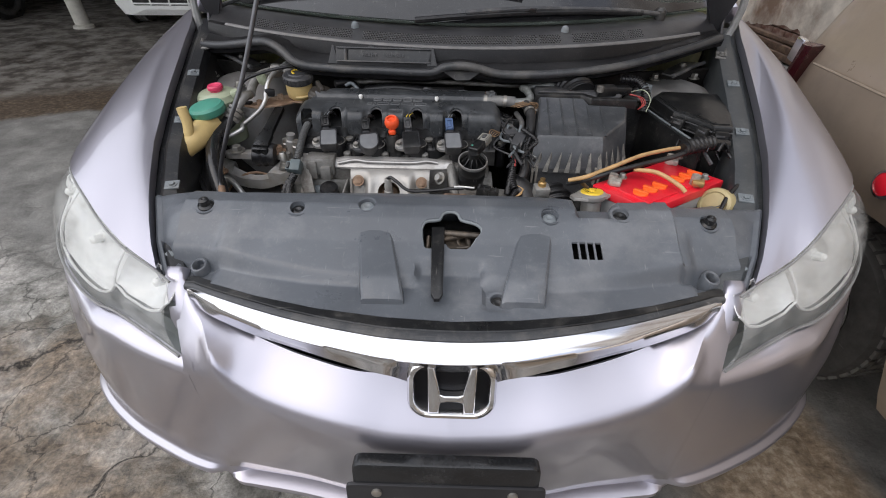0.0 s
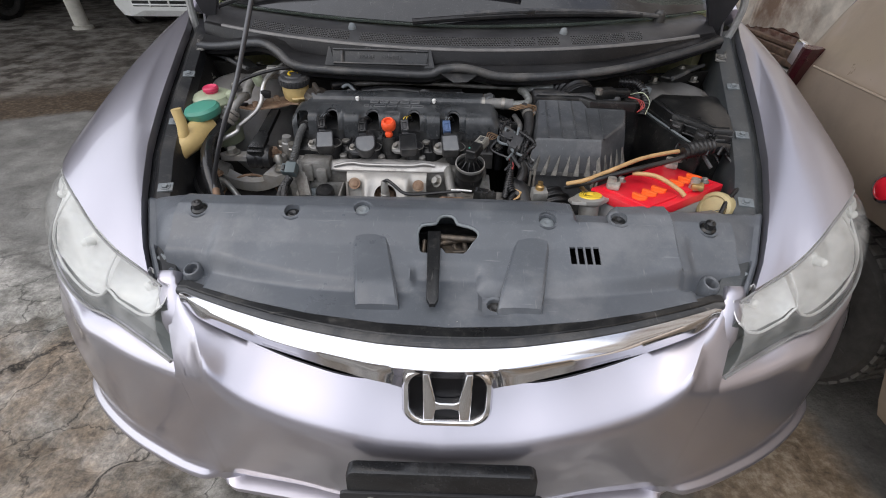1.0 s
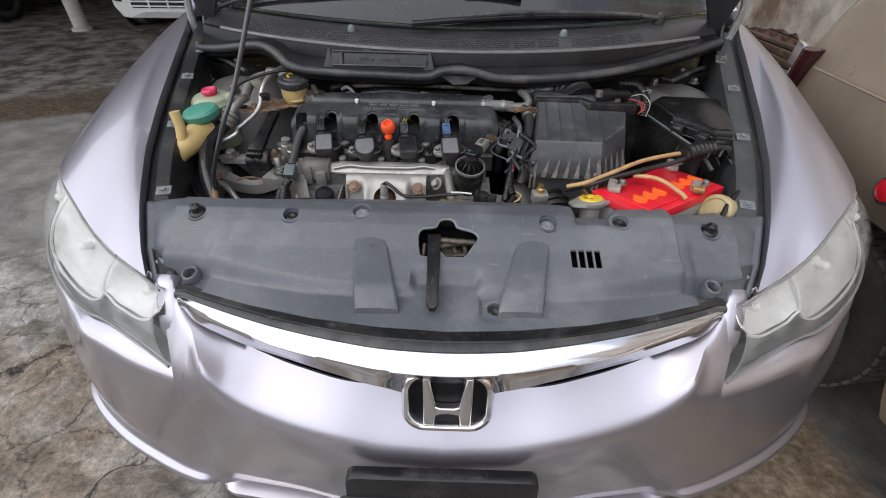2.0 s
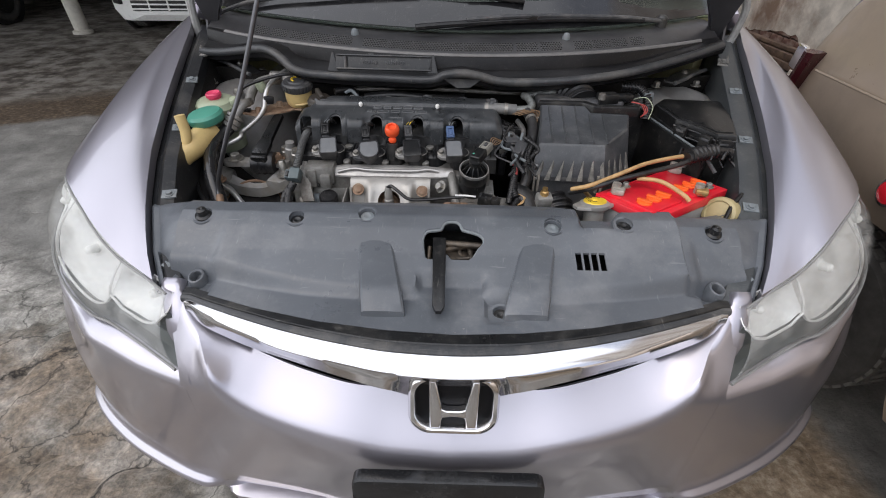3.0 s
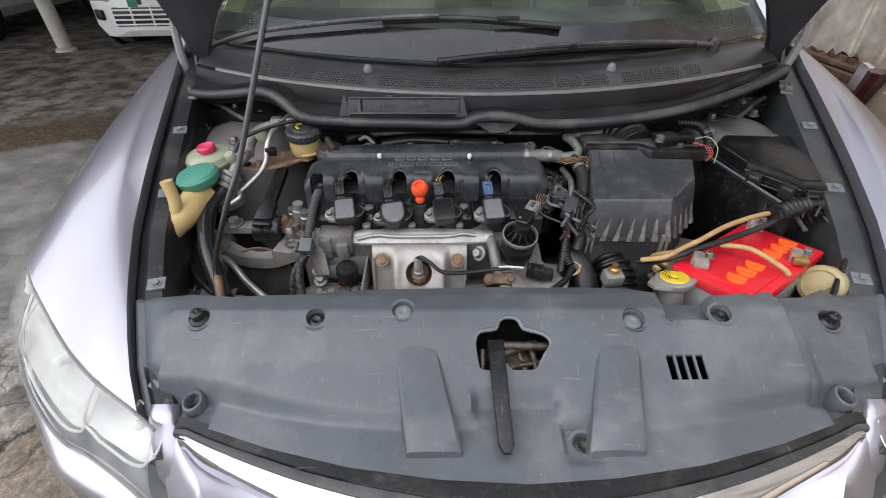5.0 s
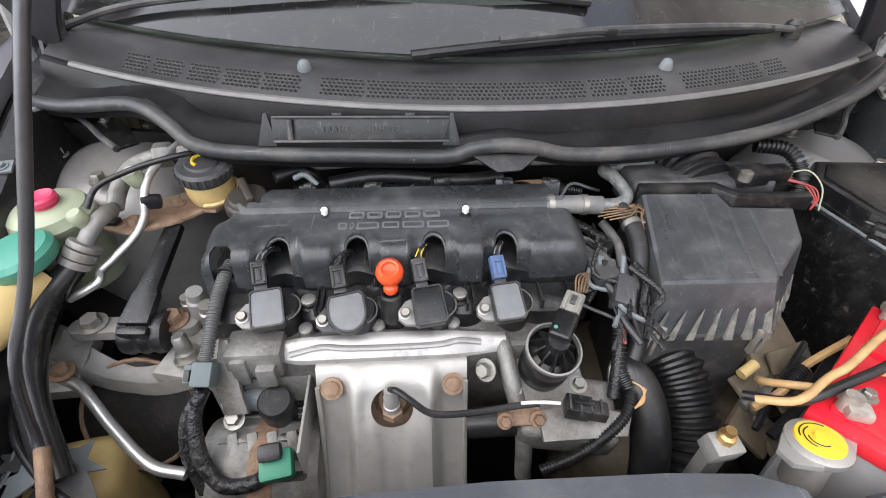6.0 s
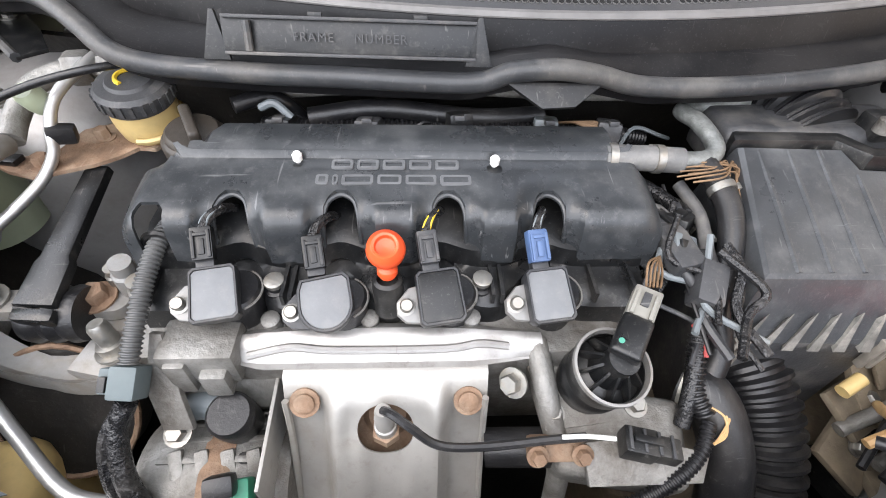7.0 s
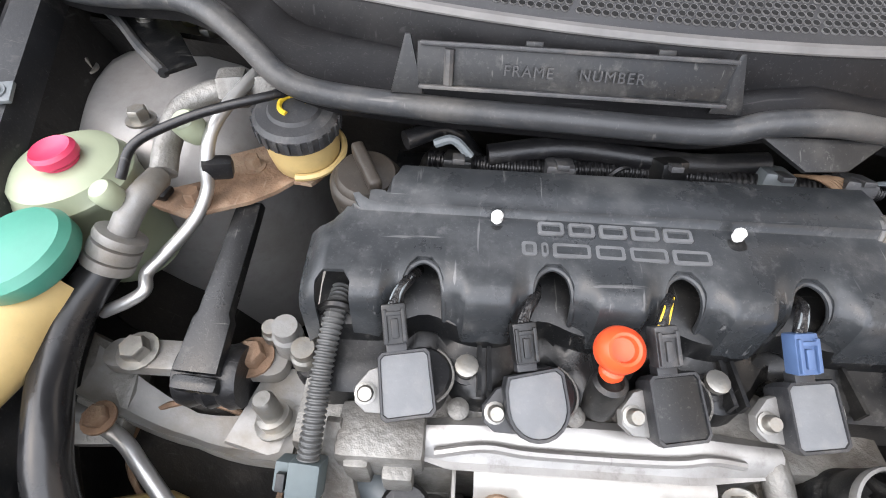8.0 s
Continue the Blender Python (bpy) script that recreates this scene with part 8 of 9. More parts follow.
    lab = part("label_disc", bm, YELLOW, c, "yellow label")
    for k in range(3):
        bm = B()
        tube(bm, [M @ Vector(((0.0165 - 0.0035 * k) * math.cos(a), (0.0165 - 0.0035 * k) * math.sin(a), 0.0118)) for a in np.linspace(0.5 + k, 2.6 + k, 8)], 0.0006, 4, 2)
        part("label_bar", bm, BLACK, lab)
    # small square tank cap by the bellows
    s = thing("bleed_valve", (0.18, 0.83, 0.76), "pale metal valve block with a brass top", "valve")
    bm = B()
    rbox(bm, pose(0.162, 0.790, 0.835, 10, 0, 6), 0.028, 0.022, 0.022, 0.003)
    rbox(bm, pose(0.162, 0.792, 0.785), 0.018, 0.016, 0.09, 0.003)
    part("block", bm, ALU, s)
    bm = B()
    lathe(bm, [(0.008, 0), (0.008, 0.008), (0.005, 0.010), (0.005, 0.016), (0.0005, 0.016)], pose(0.162, 0.791, 0.844), 8)
    part("brass_top", bm, BRASS, s)
    # yellowed relay cover beside the battery
    y = thing("relay_cover", (0.52, 0.80, 0.76), "yellowed plastic horn cover behind the lamp", "horn cover")
    bm = B()
    lathe(bm, [(0.018, -0.030), (0.030, -0.028), (0.0325, -0.022), (0.0325, 0.006), (0.0300, 0.011), (0.024, 0.013), (0.022, 0.010), (0.0005, 0.011)], aim((0.500, 0.800, 0.808), (-0.75, -0.45, 0.42)), 32)
    part("cover", bm, mat("dull_yellow_plastic", (0.40, 0.33, 0.17), 0.5, 0, 0.2, 25, 0.06, 150, dirt=(0.2, 0.16, 0.09), amount=0.5), y)
    bm = B()
    tube(bm, [(0.545, 0.83, 0.835), (0.512, 0.795, 0.832), (0.488, 0.765, 0.815)], 0.004, 8)
    part("cover_strap", bm, RUBBER, y)


battery()


def fuse_box():
    f = thing("fuse_box", (0.54, 1.07, 0.72), "black plastic fuse box with a clipped lid", "fuse box")
    out = [(0.472, 1.150), (0.506, 1.190), (0.640, 1.180), (0.652, 1.150), (0.578, 0.962), (0.540, 0.966), (0.520, 1.008), (0.486, 1.052)]
    cx, cy = 0.56, 1.07

    def ring(k, z):
        return [(cx + (x - cx) * k, cy + (y - cy) * k, z + 0.02 * (y - 1.07)) for x, y in out]
    bm = B()
    loft(bm, [ring(0.93, 0.70), ring(0.94, 0.872)], closed=True, caps=True)
    part("box", bm, BLACK, f)
    bm = B()
    loft(bm, [ring(1.015, 0.868), ring(1.02, 0.8725), ring(1.02, 0.877), ring(1.0, 0.8775), ring(0.995, 0.894), ring(0.98, 0.899), ring(0.95, 0.901)], closed=True, caps=True)
    lid = part("lid", bm, BLACK, f, "black lid with a stepped rim", 25)
    bm = B()
    loft(bm, [ring(0.86, 0.9005), ring(0.86, 0.9030), ring(0.84, 0.9035)], closed=True, caps=True)
    part("lid_panel", bm, BLACK, lid, "", 25)
    # rim rails and clips along the inner edge
    for p, q in ((out[7], out[6]), (out[6], out[5]), (out[5], out[4])):
        d = Vector((q[0] - p[0], q[1] - p[1], 0))
        n = Vector((d.y, -d.x, 0)).normalized()
        if n.x > 0 and n.y > 0:
            n = -n
        for z, o in ((0.888, 0.004), (0.872, 0.008)):
            bm = B()
            a = Vector((p[0], p[1], z)) + n * o
            tube(bm, [a, a + d * 0.5, a + d], 0.0016, 6, 1)
            part("rim_rail", bm, DUSTY, lid)
    for x, y, r in ((0.500, 1.034, -54), (0.533, 0.985, -65), (0.560, 0.960, -8)):
        bm = B()
        rbox(bm, pose(x - 0.008, y - 0.006, 0.878, 0, 0, r), 0.026, 0.010, 0.030, 0.002)
        c = part("lid_clip", bm, BLACK, f)
        bm = B()
        rbox(bm, pose(x - 0.011, y - 0.009, 0.884, 0, 0, r), 0.018, 0.006, 0.005, 0.001)
        part("clip_tongue", bm, DUSTY, c)
    w = thing("battery_tray_wall", (0.46, 1.02, 0.60), "tall black plastic partition beside the battery", "partition")
    bm = B()
    prism(bm, [(-0.12, -0.30), (0.12, -0.30), (0.12, -0.004), (0.09, 0.0), (-0.12, 0.0)], pose(0.482, 1.035, 0.870, 90, 0, -80), 0.006, 0.001)
    part("wall", bm, BLACK, w)
    bm = B()
    tube(bm, [(0.466, 1.14, 0.872), (0.485, 1.03, 0.872), (0.506, 0.918, 0.872)], 0.0024, 6)
    part("wall_edge", bm, GREYPL, w)
    bm = B()
    rbox(bm, pose(0.40, 1.16, 0.76, 0, 0, 0), 0.16, 0.02, 0.25, 0.004)
    part("wall_back", bm, BLACK, w)
    bm = B()
    rbox(bm, pose(0.43, 0.93, 0.62, 0, 0, 20), 0.22, 0.25, 0.03, 0.004)
    part("tray", bm, BLACK, w)
    c = thing("wiring_loom", (0.45, 1.16, 0.90), "black corrugated cable and plug by the cowl", "wiring")
    bm = B()
    ribbed(bm, [(0.40, 1.19, 0.93), (0.44, 1.175, 0.928), (0.455, 1.15, 0.905), (0.45, 1.13, 0.87)], 0.011, 0.002, 0.006, 12)
    part("corrugated_tube", bm, RUBBER, c)
    bm = B()
    rbox(bm, pose(0.455, 1.165, 0.915, 0, 0, 20), 0.026, 0.02, 0.02, 0.003)
    part("plug", bm, GREYPL, c)


fuse_box()


# ---- other things in the yard ----
def parked_car(name, label, M, paint, L, W, H, nose, grille=True, rim=None):
    """A whole car standing at the pose M, nose towards -y, its front bumper at y = 0."""
    c = thing(name, (0, 0, 0), label, "car")
    hw = W / 2
    stations = [(0.00, 0.26, 0.60, 0.42), (0.05, 0.19, 0.68, 0.68), (0.15, 0.185, 0.72, 0.86), (0.40, 0.19, 0.79, 0.97), (0.95, 0.22, 0.90, 1.0), (1.25, 0.22, 0.96, 1.0), (2.2, 0.22, 0.96, 1.0), (L - 1.0, 0.22, 0.98, 1.0), (L - 0.25, 0.25, 0.97, 0.97), (L, 0.36, 0.88, 0.86)]
    bm = B()
    rows = []
    for y, lo, hi, k in stations:
        w = hw * k
        rows.append([(-w * 0.90, y, lo), (-w, y, lo + 0.12), (-w, y, hi - 0.18), (-w * 0.95, y, hi - 0.03), (-w * 0.8, y, hi), (0, y, hi + 0.02), (w * 0.8, y, hi), (w * 0.95, y, hi - 0.03), (w, y, hi - 0.18), (w, y, lo + 0.12), (w * 0.90, y, lo)])
    loft(bm, rows, closed=True, caps=True)
    part("body", bm, paint, c, "", 30)
    bm = B()
    rows = []
    for y, z, k in ((1.20, 0.95, 0.86), (1.95, H - 0.06, 0.70), (2.5, H, 0.70), (L - 1.1, H - 0.04, 0.68), (L - 0.35, 0.97, 0.80)):
        w = hw * k
        rows.append([(-hw * 0.88, y, 0.94), (-w - 0.02, y, z - 0.10 if z > 1 else z), (-w * 0.85, y, z), (w * 0.85, y, z), (w + 0.02, y, z - 0.10 if z > 1 else z), (hw * 0.88, y, 0.94)])
    loft(bm, rows, closed=True, caps=True)
    part("cabin", bm, paint, c, "", 30)
    for s in (-1, 1):
        bm = B()
        prism(bm, [(1.45, 0.98), (2.02, H - 0.12), (L - 1.2, H - 0.13), (L - 0.62, 0.98)], pose(s * hw * 0.80 + (0.0 if s > 0 else -0.0), 0, 0, 90, 0, 90), 0.03 * s)
        part("side_window", bm, BLACK, c, "dark side glass")
        bm = B()
        rbox(bm, pose(s * hw * 0.70, 0.10, 0.62, -25, 0, s * 25), 0.34, 0.10, 0.13, 0.03, 3)
        part("headlamp", bm, mat("clear_lamp", (0.55, 0.56, 0.55), 0.15, 0.3, 0.05, 10, 0) if "clear_lamp" not in bpy.data.materials else bpy.data.materials["clear_lamp"], c)
        bm = B()
        rbox(bm, pose(s * hw * 0.74, 0.085, 0.42, 0, 0, s * 40), 0.16, 0.06, 0.11, 0.02)
        part("fog_lamp", bm, BLACK, c)
        for y in (0.82, L - 0.85):
            bm = B()
            lathe(bm, [(0.36, -0.02), (0.36, 0.02), (0.0005, 0.02)], pose(s * hw * 0.985, y, 0.31, 0, s * 90, 0), 32)
            part("wheel_arch", bm, BLACK, c)
            wheel(c, (s * (hw - 0.09), y, 0.30), 0.30, 0.21, s, rim)
        bm = B()
        rbox(bm, pose(s * (hw + 0.08), 1.55, 1.0), 0.16, 0.08, 0.11, 0.03, 3)
        part("door_mirror", bm, paint, c)
    bm = B()
    prism(bm, [(-hw * 0.76, 1.27), (hw * 0.76, 1.27), (hw * 0.62, 1.93), (-hw * 0.62, 1.93)], Matrix(((1, 0, 0, 0), (0, 1, 0, 0), (0, 0.66, 1, 0.14), (0, 0, 0, 1))), 0.012)
    part("windscreen", bm, BLACK, c)
    if grille:
        bm = B()
        rbox(bm, pose(0, 0.015, 0.40), W * 0.52, 0.05, 0.20, 0.02)
        g = part("lower_grille", bm, BLACK, c, "black grille opening")
        for k in range(4):
            bm = B()
            rbox(bm, pose(0, -0.012, 0.325 + 0.05 * k), W * 0.52, 0.025, 0.017, 0.004)
            part("grille_slat", bm, paint, g)
        for k in range(3):
            bm = B()
            rbox(bm, pose(-0.22 + 0.22 * k, -0.01, 0.40), 0.018, 0.025, 0.20, 0.004)
            part("grille_upright", bm, paint, g)
        bm = B()
        rbox(bm, pose(0, -0.02, 0.56, 0, 0, 0), 0.46, 0.012, 0.11, 0.003)
        p = part("number_plate", bm, WHITEBAR, c, "white number plate with a green end")
        bm = B()
        rbox(bm, pose(-0.17, -0.028, 0.56), 0.10, 0.006, 0.105, 0.002)
        part("plate_panel", bm, GREEN, p, "green panel")
        bm = B()
        rbox(bm, pose(-0.09, -0.028, 0.56), 0.05, 0.004, 0.06, 0)
        part("plate_bar", bm, BLACK, p)
    c.matrix_basis = M
    return c


parked_car("parked_car", "white hatchback parked in the shed, front to the yard", pose(-3.38, 6.12, 0, 0, 0, 4), WHITE, 3.8, 1.66, 1.48, 0.1)
parked_car("parked_car", "white saloon parked further back beside the post", pose(-6.9, 6.1, 0, 0, 0, 2), WHITE, 4.2, 1.70, 1.45, 0.1, grille=False, rim=mat("dark_steel_rim", (0.09, 0.09, 0.095), 0.4, 0.6, 0.2, 20, 0.1))


def tan_car():
    """The car alongside, its tail towards the back wall; only its rear flank comes near."""
    c = thing("parked_car", (1.1, 0.4, 0), "tan hatchback parked close alongside, tail lamp cracked", "car")

    def flank(y, t):
        # section from the sill up over the shoulder to the roof edge
        zlow = 0.66 if abs(y - 1.18) < 0.40 else 0.30
        sh = lerp_table(y, [-2.6, -1.6, 0.6, 1.33, 1.456, 1.488, 1.521, 1.547, 1.571, 1.62], [0.72, 0.95, 1.02, 1.02, 0.99, 0.975, 0.95, 0.925, 0.90, 0.80])
        top = lerp_table(y, [-2.6, -1.7, -0.9, 0.9, 1.33, 1.456, 1.488, 1.521, 1.547, 1.571, 1.62], [0.74, 0.97, 1.40, 1.44, 1.40, 1.27, 1.23, 1.18, 1.12, 1.06, 0.85])
        inn = lerp_table(y, [-2.6, -2.3, 1.2, 1.50, 1.62], [0.25, 0.0, 0.0, 0.025, 0.12])
        pts = [(1.03, zlow), (1.000, zlow + 0.06), (0.985, (zlow + sh) / 2), (0.995, sh - 0.08), (1.02, sh), (1.06, sh + (top - sh) * 0.35), (1.12, sh + (top - sh) * 0.75), (1.20, top), (1.75, top + 0.02)]
        return [(x + inn, y, z) for x, z in pts]
    bm = B()
    ys = sorted(set(list(np.linspace(-2.6, 1.2, 25)) + list(np.linspace(1.2, 1.62, 12))))
    rows = [flank(y, 0) for y in ys]
    full = []
    for r in rows:
        full.append(r + [(3.5 - x, y, z) for x, y, z in r[-2::-1]])
    loft(bm, full, closed=True, caps=True)
    part("body", bm, TAN, c, "tan metallic paint", 40)
    for s, xx in ((-1, 1.105), (1, 2.395)):
        for y in (1.202, -1.45):
            wheel(c, (xx + (0.081 if s < 0 else -0.081), y, 0.278), 0.278, 0.17, s, mat("wheel_cover", (0.50, 0.51, 0.50), 0.4, 0.3, 0.1, 10, 0.0), 10 if s < 0 and y > 0 else 0)
    # tail lamp on the corner
    bm = B()
    rows = []
    for t in np.linspace(0, 1, 9):
        y = 1.440 + 0.045 * (1 - t)
        z = 0.80 + 0.165 * t
        rows.append([(0.982, y - 0.028, z), (0.974, y - 0.010, z), (0.980, y + 0.010, z), (1.02, y + 0.035, z), (1.04, y - 0.01, z)])
    loft(bm, rows, closed=True, caps=True)
    lamp = part("tail_lamp", bm, REDLENS, c, "dark red tail lamp")
    bm = B()
    rbox(bm, pose(0.986, 1.470, 0.945, 12, 0, 0), 0.018, 0.035, 0.065, 0.006)
    part("lamp_cap", bm, CHROME, lamp, "chipped silver corner")
    # reflector and trim lines
    bm = B()
    M = aim((0.985, 0.985, 0.765), (-1, 0, 0.05))
    lathe(bm, [(0.026, 0), (0.026, 0.008), (0.018, 0.012), (0.0005, 0.012)], M, 24)
    r = part("side_reflector", bm, RED, c, "red side reflector")
    bm = B()
    lathe(bm, [(0.026, -0.002), (0.033, 0.0), (0.033, 0.008), (0.027, 0.010), (0.026, 0.006)], M, 24)
    part("reflector_ring", bm, CHROME, r)
    bm = B()
    tube(bm, [(1.104, 1.52, 1.036), (1.096, 1.46, 1.108), (1.094, 1.40, 1.160), (1.10, 1.30, 1.225)], 0.006, 6)
    part("window_trim", bm, CHROME, c, "chrome window trim")
    bm = B()
    tube(bm, [(0.983, y, 0.93 - 0.02 * (1.4 - y)) for y in np.linspace(1.38, -2.0, 9)], 0.0035, 6)
    part("body_crease", bm, TAN, c)
    bm = B()
    prism(bm, [(-0.7, 1.06), (0.78, 1.06), (0.48, 1.34), (-0.55, 1.36)], pose(1.10, 0, 0, 90, 0, 90), 0.03)
    part("side_window", bm, BLACK, c, "dark side glass")


tan_car()

# pillar of the shed
post = thing("shed_post", (-4.74, 6.40, 0), "off-white painted steel pipe post, chipped at its foot", "post")
bm = B()
lathe(bm, [(0.085, -0.02), (0.085, 1.0), (0.083, 3.05)], pose(-4.74, 6.40, 0.0, 0, -3, 0), 24)
part("pipe", bm, POSTM, post)
bm = B()
lathe(bm, [(0.12, -0.02), (0.115, 0.015), (0.09, 0.03)], pose(-4.74, 6.40, 0.0), 24)
part("foot", bm, POSTM, post)


def boards():
    """Old planks and a pipe lying along the foot of the wall."""
    for x, y, z, h, L, r in ((3.60, 5.6, 0.165, 0.035, 3.6, 1), (3.57, 5.2, 0.105, 0.07, 3.8, -0.5), (3.53, 5.4, 0.035, 0.06, 3.4, 0.8)):
        t = thing("timber_plank", (x, y, 0), "weathered dark timber plank lying along the wall", "plank", "planks by the wall")
        bm = B()
        rbox(bm, pose(x, y, z, 0, 4 * r, r), 0.10, L, h, 0.006)
        part("plank", bm, BOARD, t)
    # fallen plaster
    rub = B()
    for k in range(60):
        x, y = random.uniform(3.05, 3.62), random.uniform(3.2, 7.5)
        rbox(rub, pose(x, y, 0.01, random.uniform(0, 90), random.uniform(0, 90), random.uniform(0, 90)), random.uniform(0.02, 0.07), random.uniform(0.02, 0.06), random.uniform(0.01, 0.03), 0)
    tagged(part("rubble", rub, PLASTER), "fallen bits of plaster by the wall", "rubble", kind="stuff")


boards()


def wall_bricks():
    """Bare bricks where the plaster has gone."""
    me = None
    bm = B()
    rbox(bm, Matrix.Identity(4), 0.05, 0.222, 0.066, 0.006, 1)
    me = finish(bm, "brick", BRICK)
    for row in range(9):
        for k in range(34):
            y = 2.3 + 0.235 * k + (0.117 if row % 2 else 0)
            ob = new("brick", me)
            ob.parent = wall_east
            ob.location = (3.695 + random.uniform(-0.004, 0.004), y, 0.04 + 0.078 * row)
            ob.rotation_euler = (random.uniform(-0.02, 0.02), 0, random.uniform(-0.02, 0.02))


wall_bricks()


# ---- clutter deep in the bay ----
def rear_clutter():
    """Plugs, wires and pipes between the engine and the bulkhead."""
    rng = random.Random(4)
    h = thing("injector_loom", (-0.1, 1.15, 0.86), "dusty black injector wiring behind the engine", "wiring")
    bm = B()
    ribbed(bm, [(-0.27, 1.165, 0.885), (-0.20, 1.150, 0.892), (-0.10, 1.156, 0.89), (0.0, 1.148, 0.892), (0.09, 1.155, 0.885), (0.14, 1.17, 0.87)], 0.0085, 0.0015, 0.005, 12)
    part("corrugated_tube", bm, RUBBER, h)
    for k, x in enumerate((-0.245, -0.16, -0.07, 0.02, 0.085)):
        z = 0.895 + 0.006 * rng.random()
        bm = B()
        rbox(bm, pose(x, 1.142 + 0.01 * rng.random(), z, -20, 0, rng.uniform(-25, 25)), 0.024, 0.030, 0.020, 0.003)
        g = part("injector_plug", bm, (BLACK, DUSTY, BLACK, GREYPL, DUSTY)[k], h)
        bm = B()
        rbox(bm, pose(x, 1.138, z + 0.012, -20, 0, 0), 0.010, 0.016, 0.005, 0.001)
        part("plug_latch", bm, DUSTY, g)
        bm = B()
        ribbed(bm, [(x + 0.004, 1.155, z - 0.004), (x + 0.02, 1.168, z - 0.012), (x + 0.03, 1.178, z - 0.03)], 0.0055, 0.001, 0.004, 10)
        part("plug_lead", bm, RUBBER, h)
    for k in range(9):
        x = -0.26 + 0.045 * k
        bm = B()
        tube(bm, [(x, 1.135 + 0.02 * rng.random(), 0.875), (x + 0.02, 1.15 + 0.02 * rng.random(), 0.888 + 0.01 * rng.random()), (x + 0.05, 1.145 + 0.02 * rng.random(), 0.882), (x + 0.07, 1.17, 0.87)], 0.0018 + 0.0015 * rng.random(), 6)
        part("loose_wire", bm, (RUBBER, DUSTY, GREYPL)[k % 3], h)
    bm = B()
    tube(bm, [(-0.265, 1.152, 0.912), (-0.25, 1.15, 0.918), (-0.235, 1.146, 0.905)], 0.004, 8)
    part("pale_sleeve", bm, GREYPL, h, "pale worn sleeve")
    m = thing("intake_manifold", (-0.12, 1.21, 0.7), "black plastic intake manifold low behind the engine", "intake manifold")
    for x in (-0.26, -0.175, -0.09, -0.005):
        bm = B()
        tube(bm, [(x, 1.13, 0.80), (x, 1.165, 0.845), (x + 0.004, 1.20, 0.845), (x + 0.006, 1.225, 0.79)], 0.026, 16)
        part("runner", bm, BLACK, m)
    bm = B()
    rod(bm, (-0.31, 1.225, 0.80), (0.08, 1.225, 0.80), 0.035, None, 18)
    part("plenum", bm, BLACK, m)
    for x in (-0.30, -0.215, -0.13, -0.045, 0.04):
        bm = B()
        hexbolt(bm, (x, 1.145, 0.862), (0, -0.3, 1), 0.007, 0.010)
        part("manifold_bolt", bm, ZINC, m)


rear_clutter()


def gearbox_clutter():
    """Brackets and cables in the hollow between the intake hose and the battery."""
    tan = bpy.data.materials["grimy_casing"]
    s = thing("gear_linkage", (0.33, 0.92, 0.66), "grimy tan gear linkage brackets", "gear linkage")
    for p, r, sx, sy, sz in (((0.335, 0.925, 0.715), (20, 10, 25), 0.075, 0.05, 0.008), ((0.370, 0.905, 0.705), (-15, 25, -20), 0.06, 0.07, 0.007), ((0.315, 0.885, 0.690), (30, -15, 40), 0.05, 0.06, 0.010), ((0.39, 0.955, 0.735), (40, 0, 15), 0.07, 0.03, 0.006), ((0.345, 0.86, 0.68), (0, 20, 70), 0.09, 0.04, 0.012)):
        bm = B()
        rbox(bm, pose(*p, *r), sx, sy, sz, 0.003)
        part("linkage_plate", bm, tan, s)
        bm = B()
        hexbolt(bm, pose(*p, *r) @ Vector((sx * 0.25, 0, sz / 2)), pose(*p, *r).to_3x3() @ Vector((0, 0, 1)), 0.007, 0.008)
        part("linkage_bolt", bm, ZINC, s)
    for a, b in (((0.30, 0.90, 0.715), (0.355, 0.915, 0.735)), ((0.33, 0.87, 0.70), (0.40, 0.90, 0.72))):
        bm = B()
        rod(bm, a, b, 0.007)
        part("linkage_pin", bm, ALU, s)
    bm = B()
    rod(bm, (0.300, 0.925, 0.745), (0.322, 0.935, 0.752), 0.007)
    part("pale_cap", bm, CREAM, s, "small yellowed cap")
    for k, (pts, r, m) in enumerate((([(0.29, 0.845, 0.74), (0.34, 0.875, 0.765), (0.40, 0.92, 0.775), (0.455, 0.95, 0.79)], 0.006, RUBBER), ([(0.285, 0.86, 0.73), (0.33, 0.90, 0.75), (0.39, 0.95, 0.77)], 0.004, RUBBER), ([(0.275, 0.87, 0.76), (0.31, 0.88, 0.775), (0.35, 0.905, 0.785), (0.42, 0.93, 0.80)], 0.0048, WIRE_O))):
        c = thing("gearbox_cable", pts[0], "ochre cable beside the intake hose" if m is WIRE_O else "black cable beside the intake hose", "cable")
        bm = B()
        tube(bm, pts, r, 8)
        part("core", bm, m, c)
        if m is WIRE_O:
            bm = B()
            ribbed(bm, [(0.315, 0.883, 0.776), (0.33, 0.892, 0.780), (0.345, 0.902, 0.784)], 0.0085, 0.0018, 0.004, 12)
            part("wire_wrap", bm, RUBBER, c, "black wire wound round the cable")


gearbox_clutter()


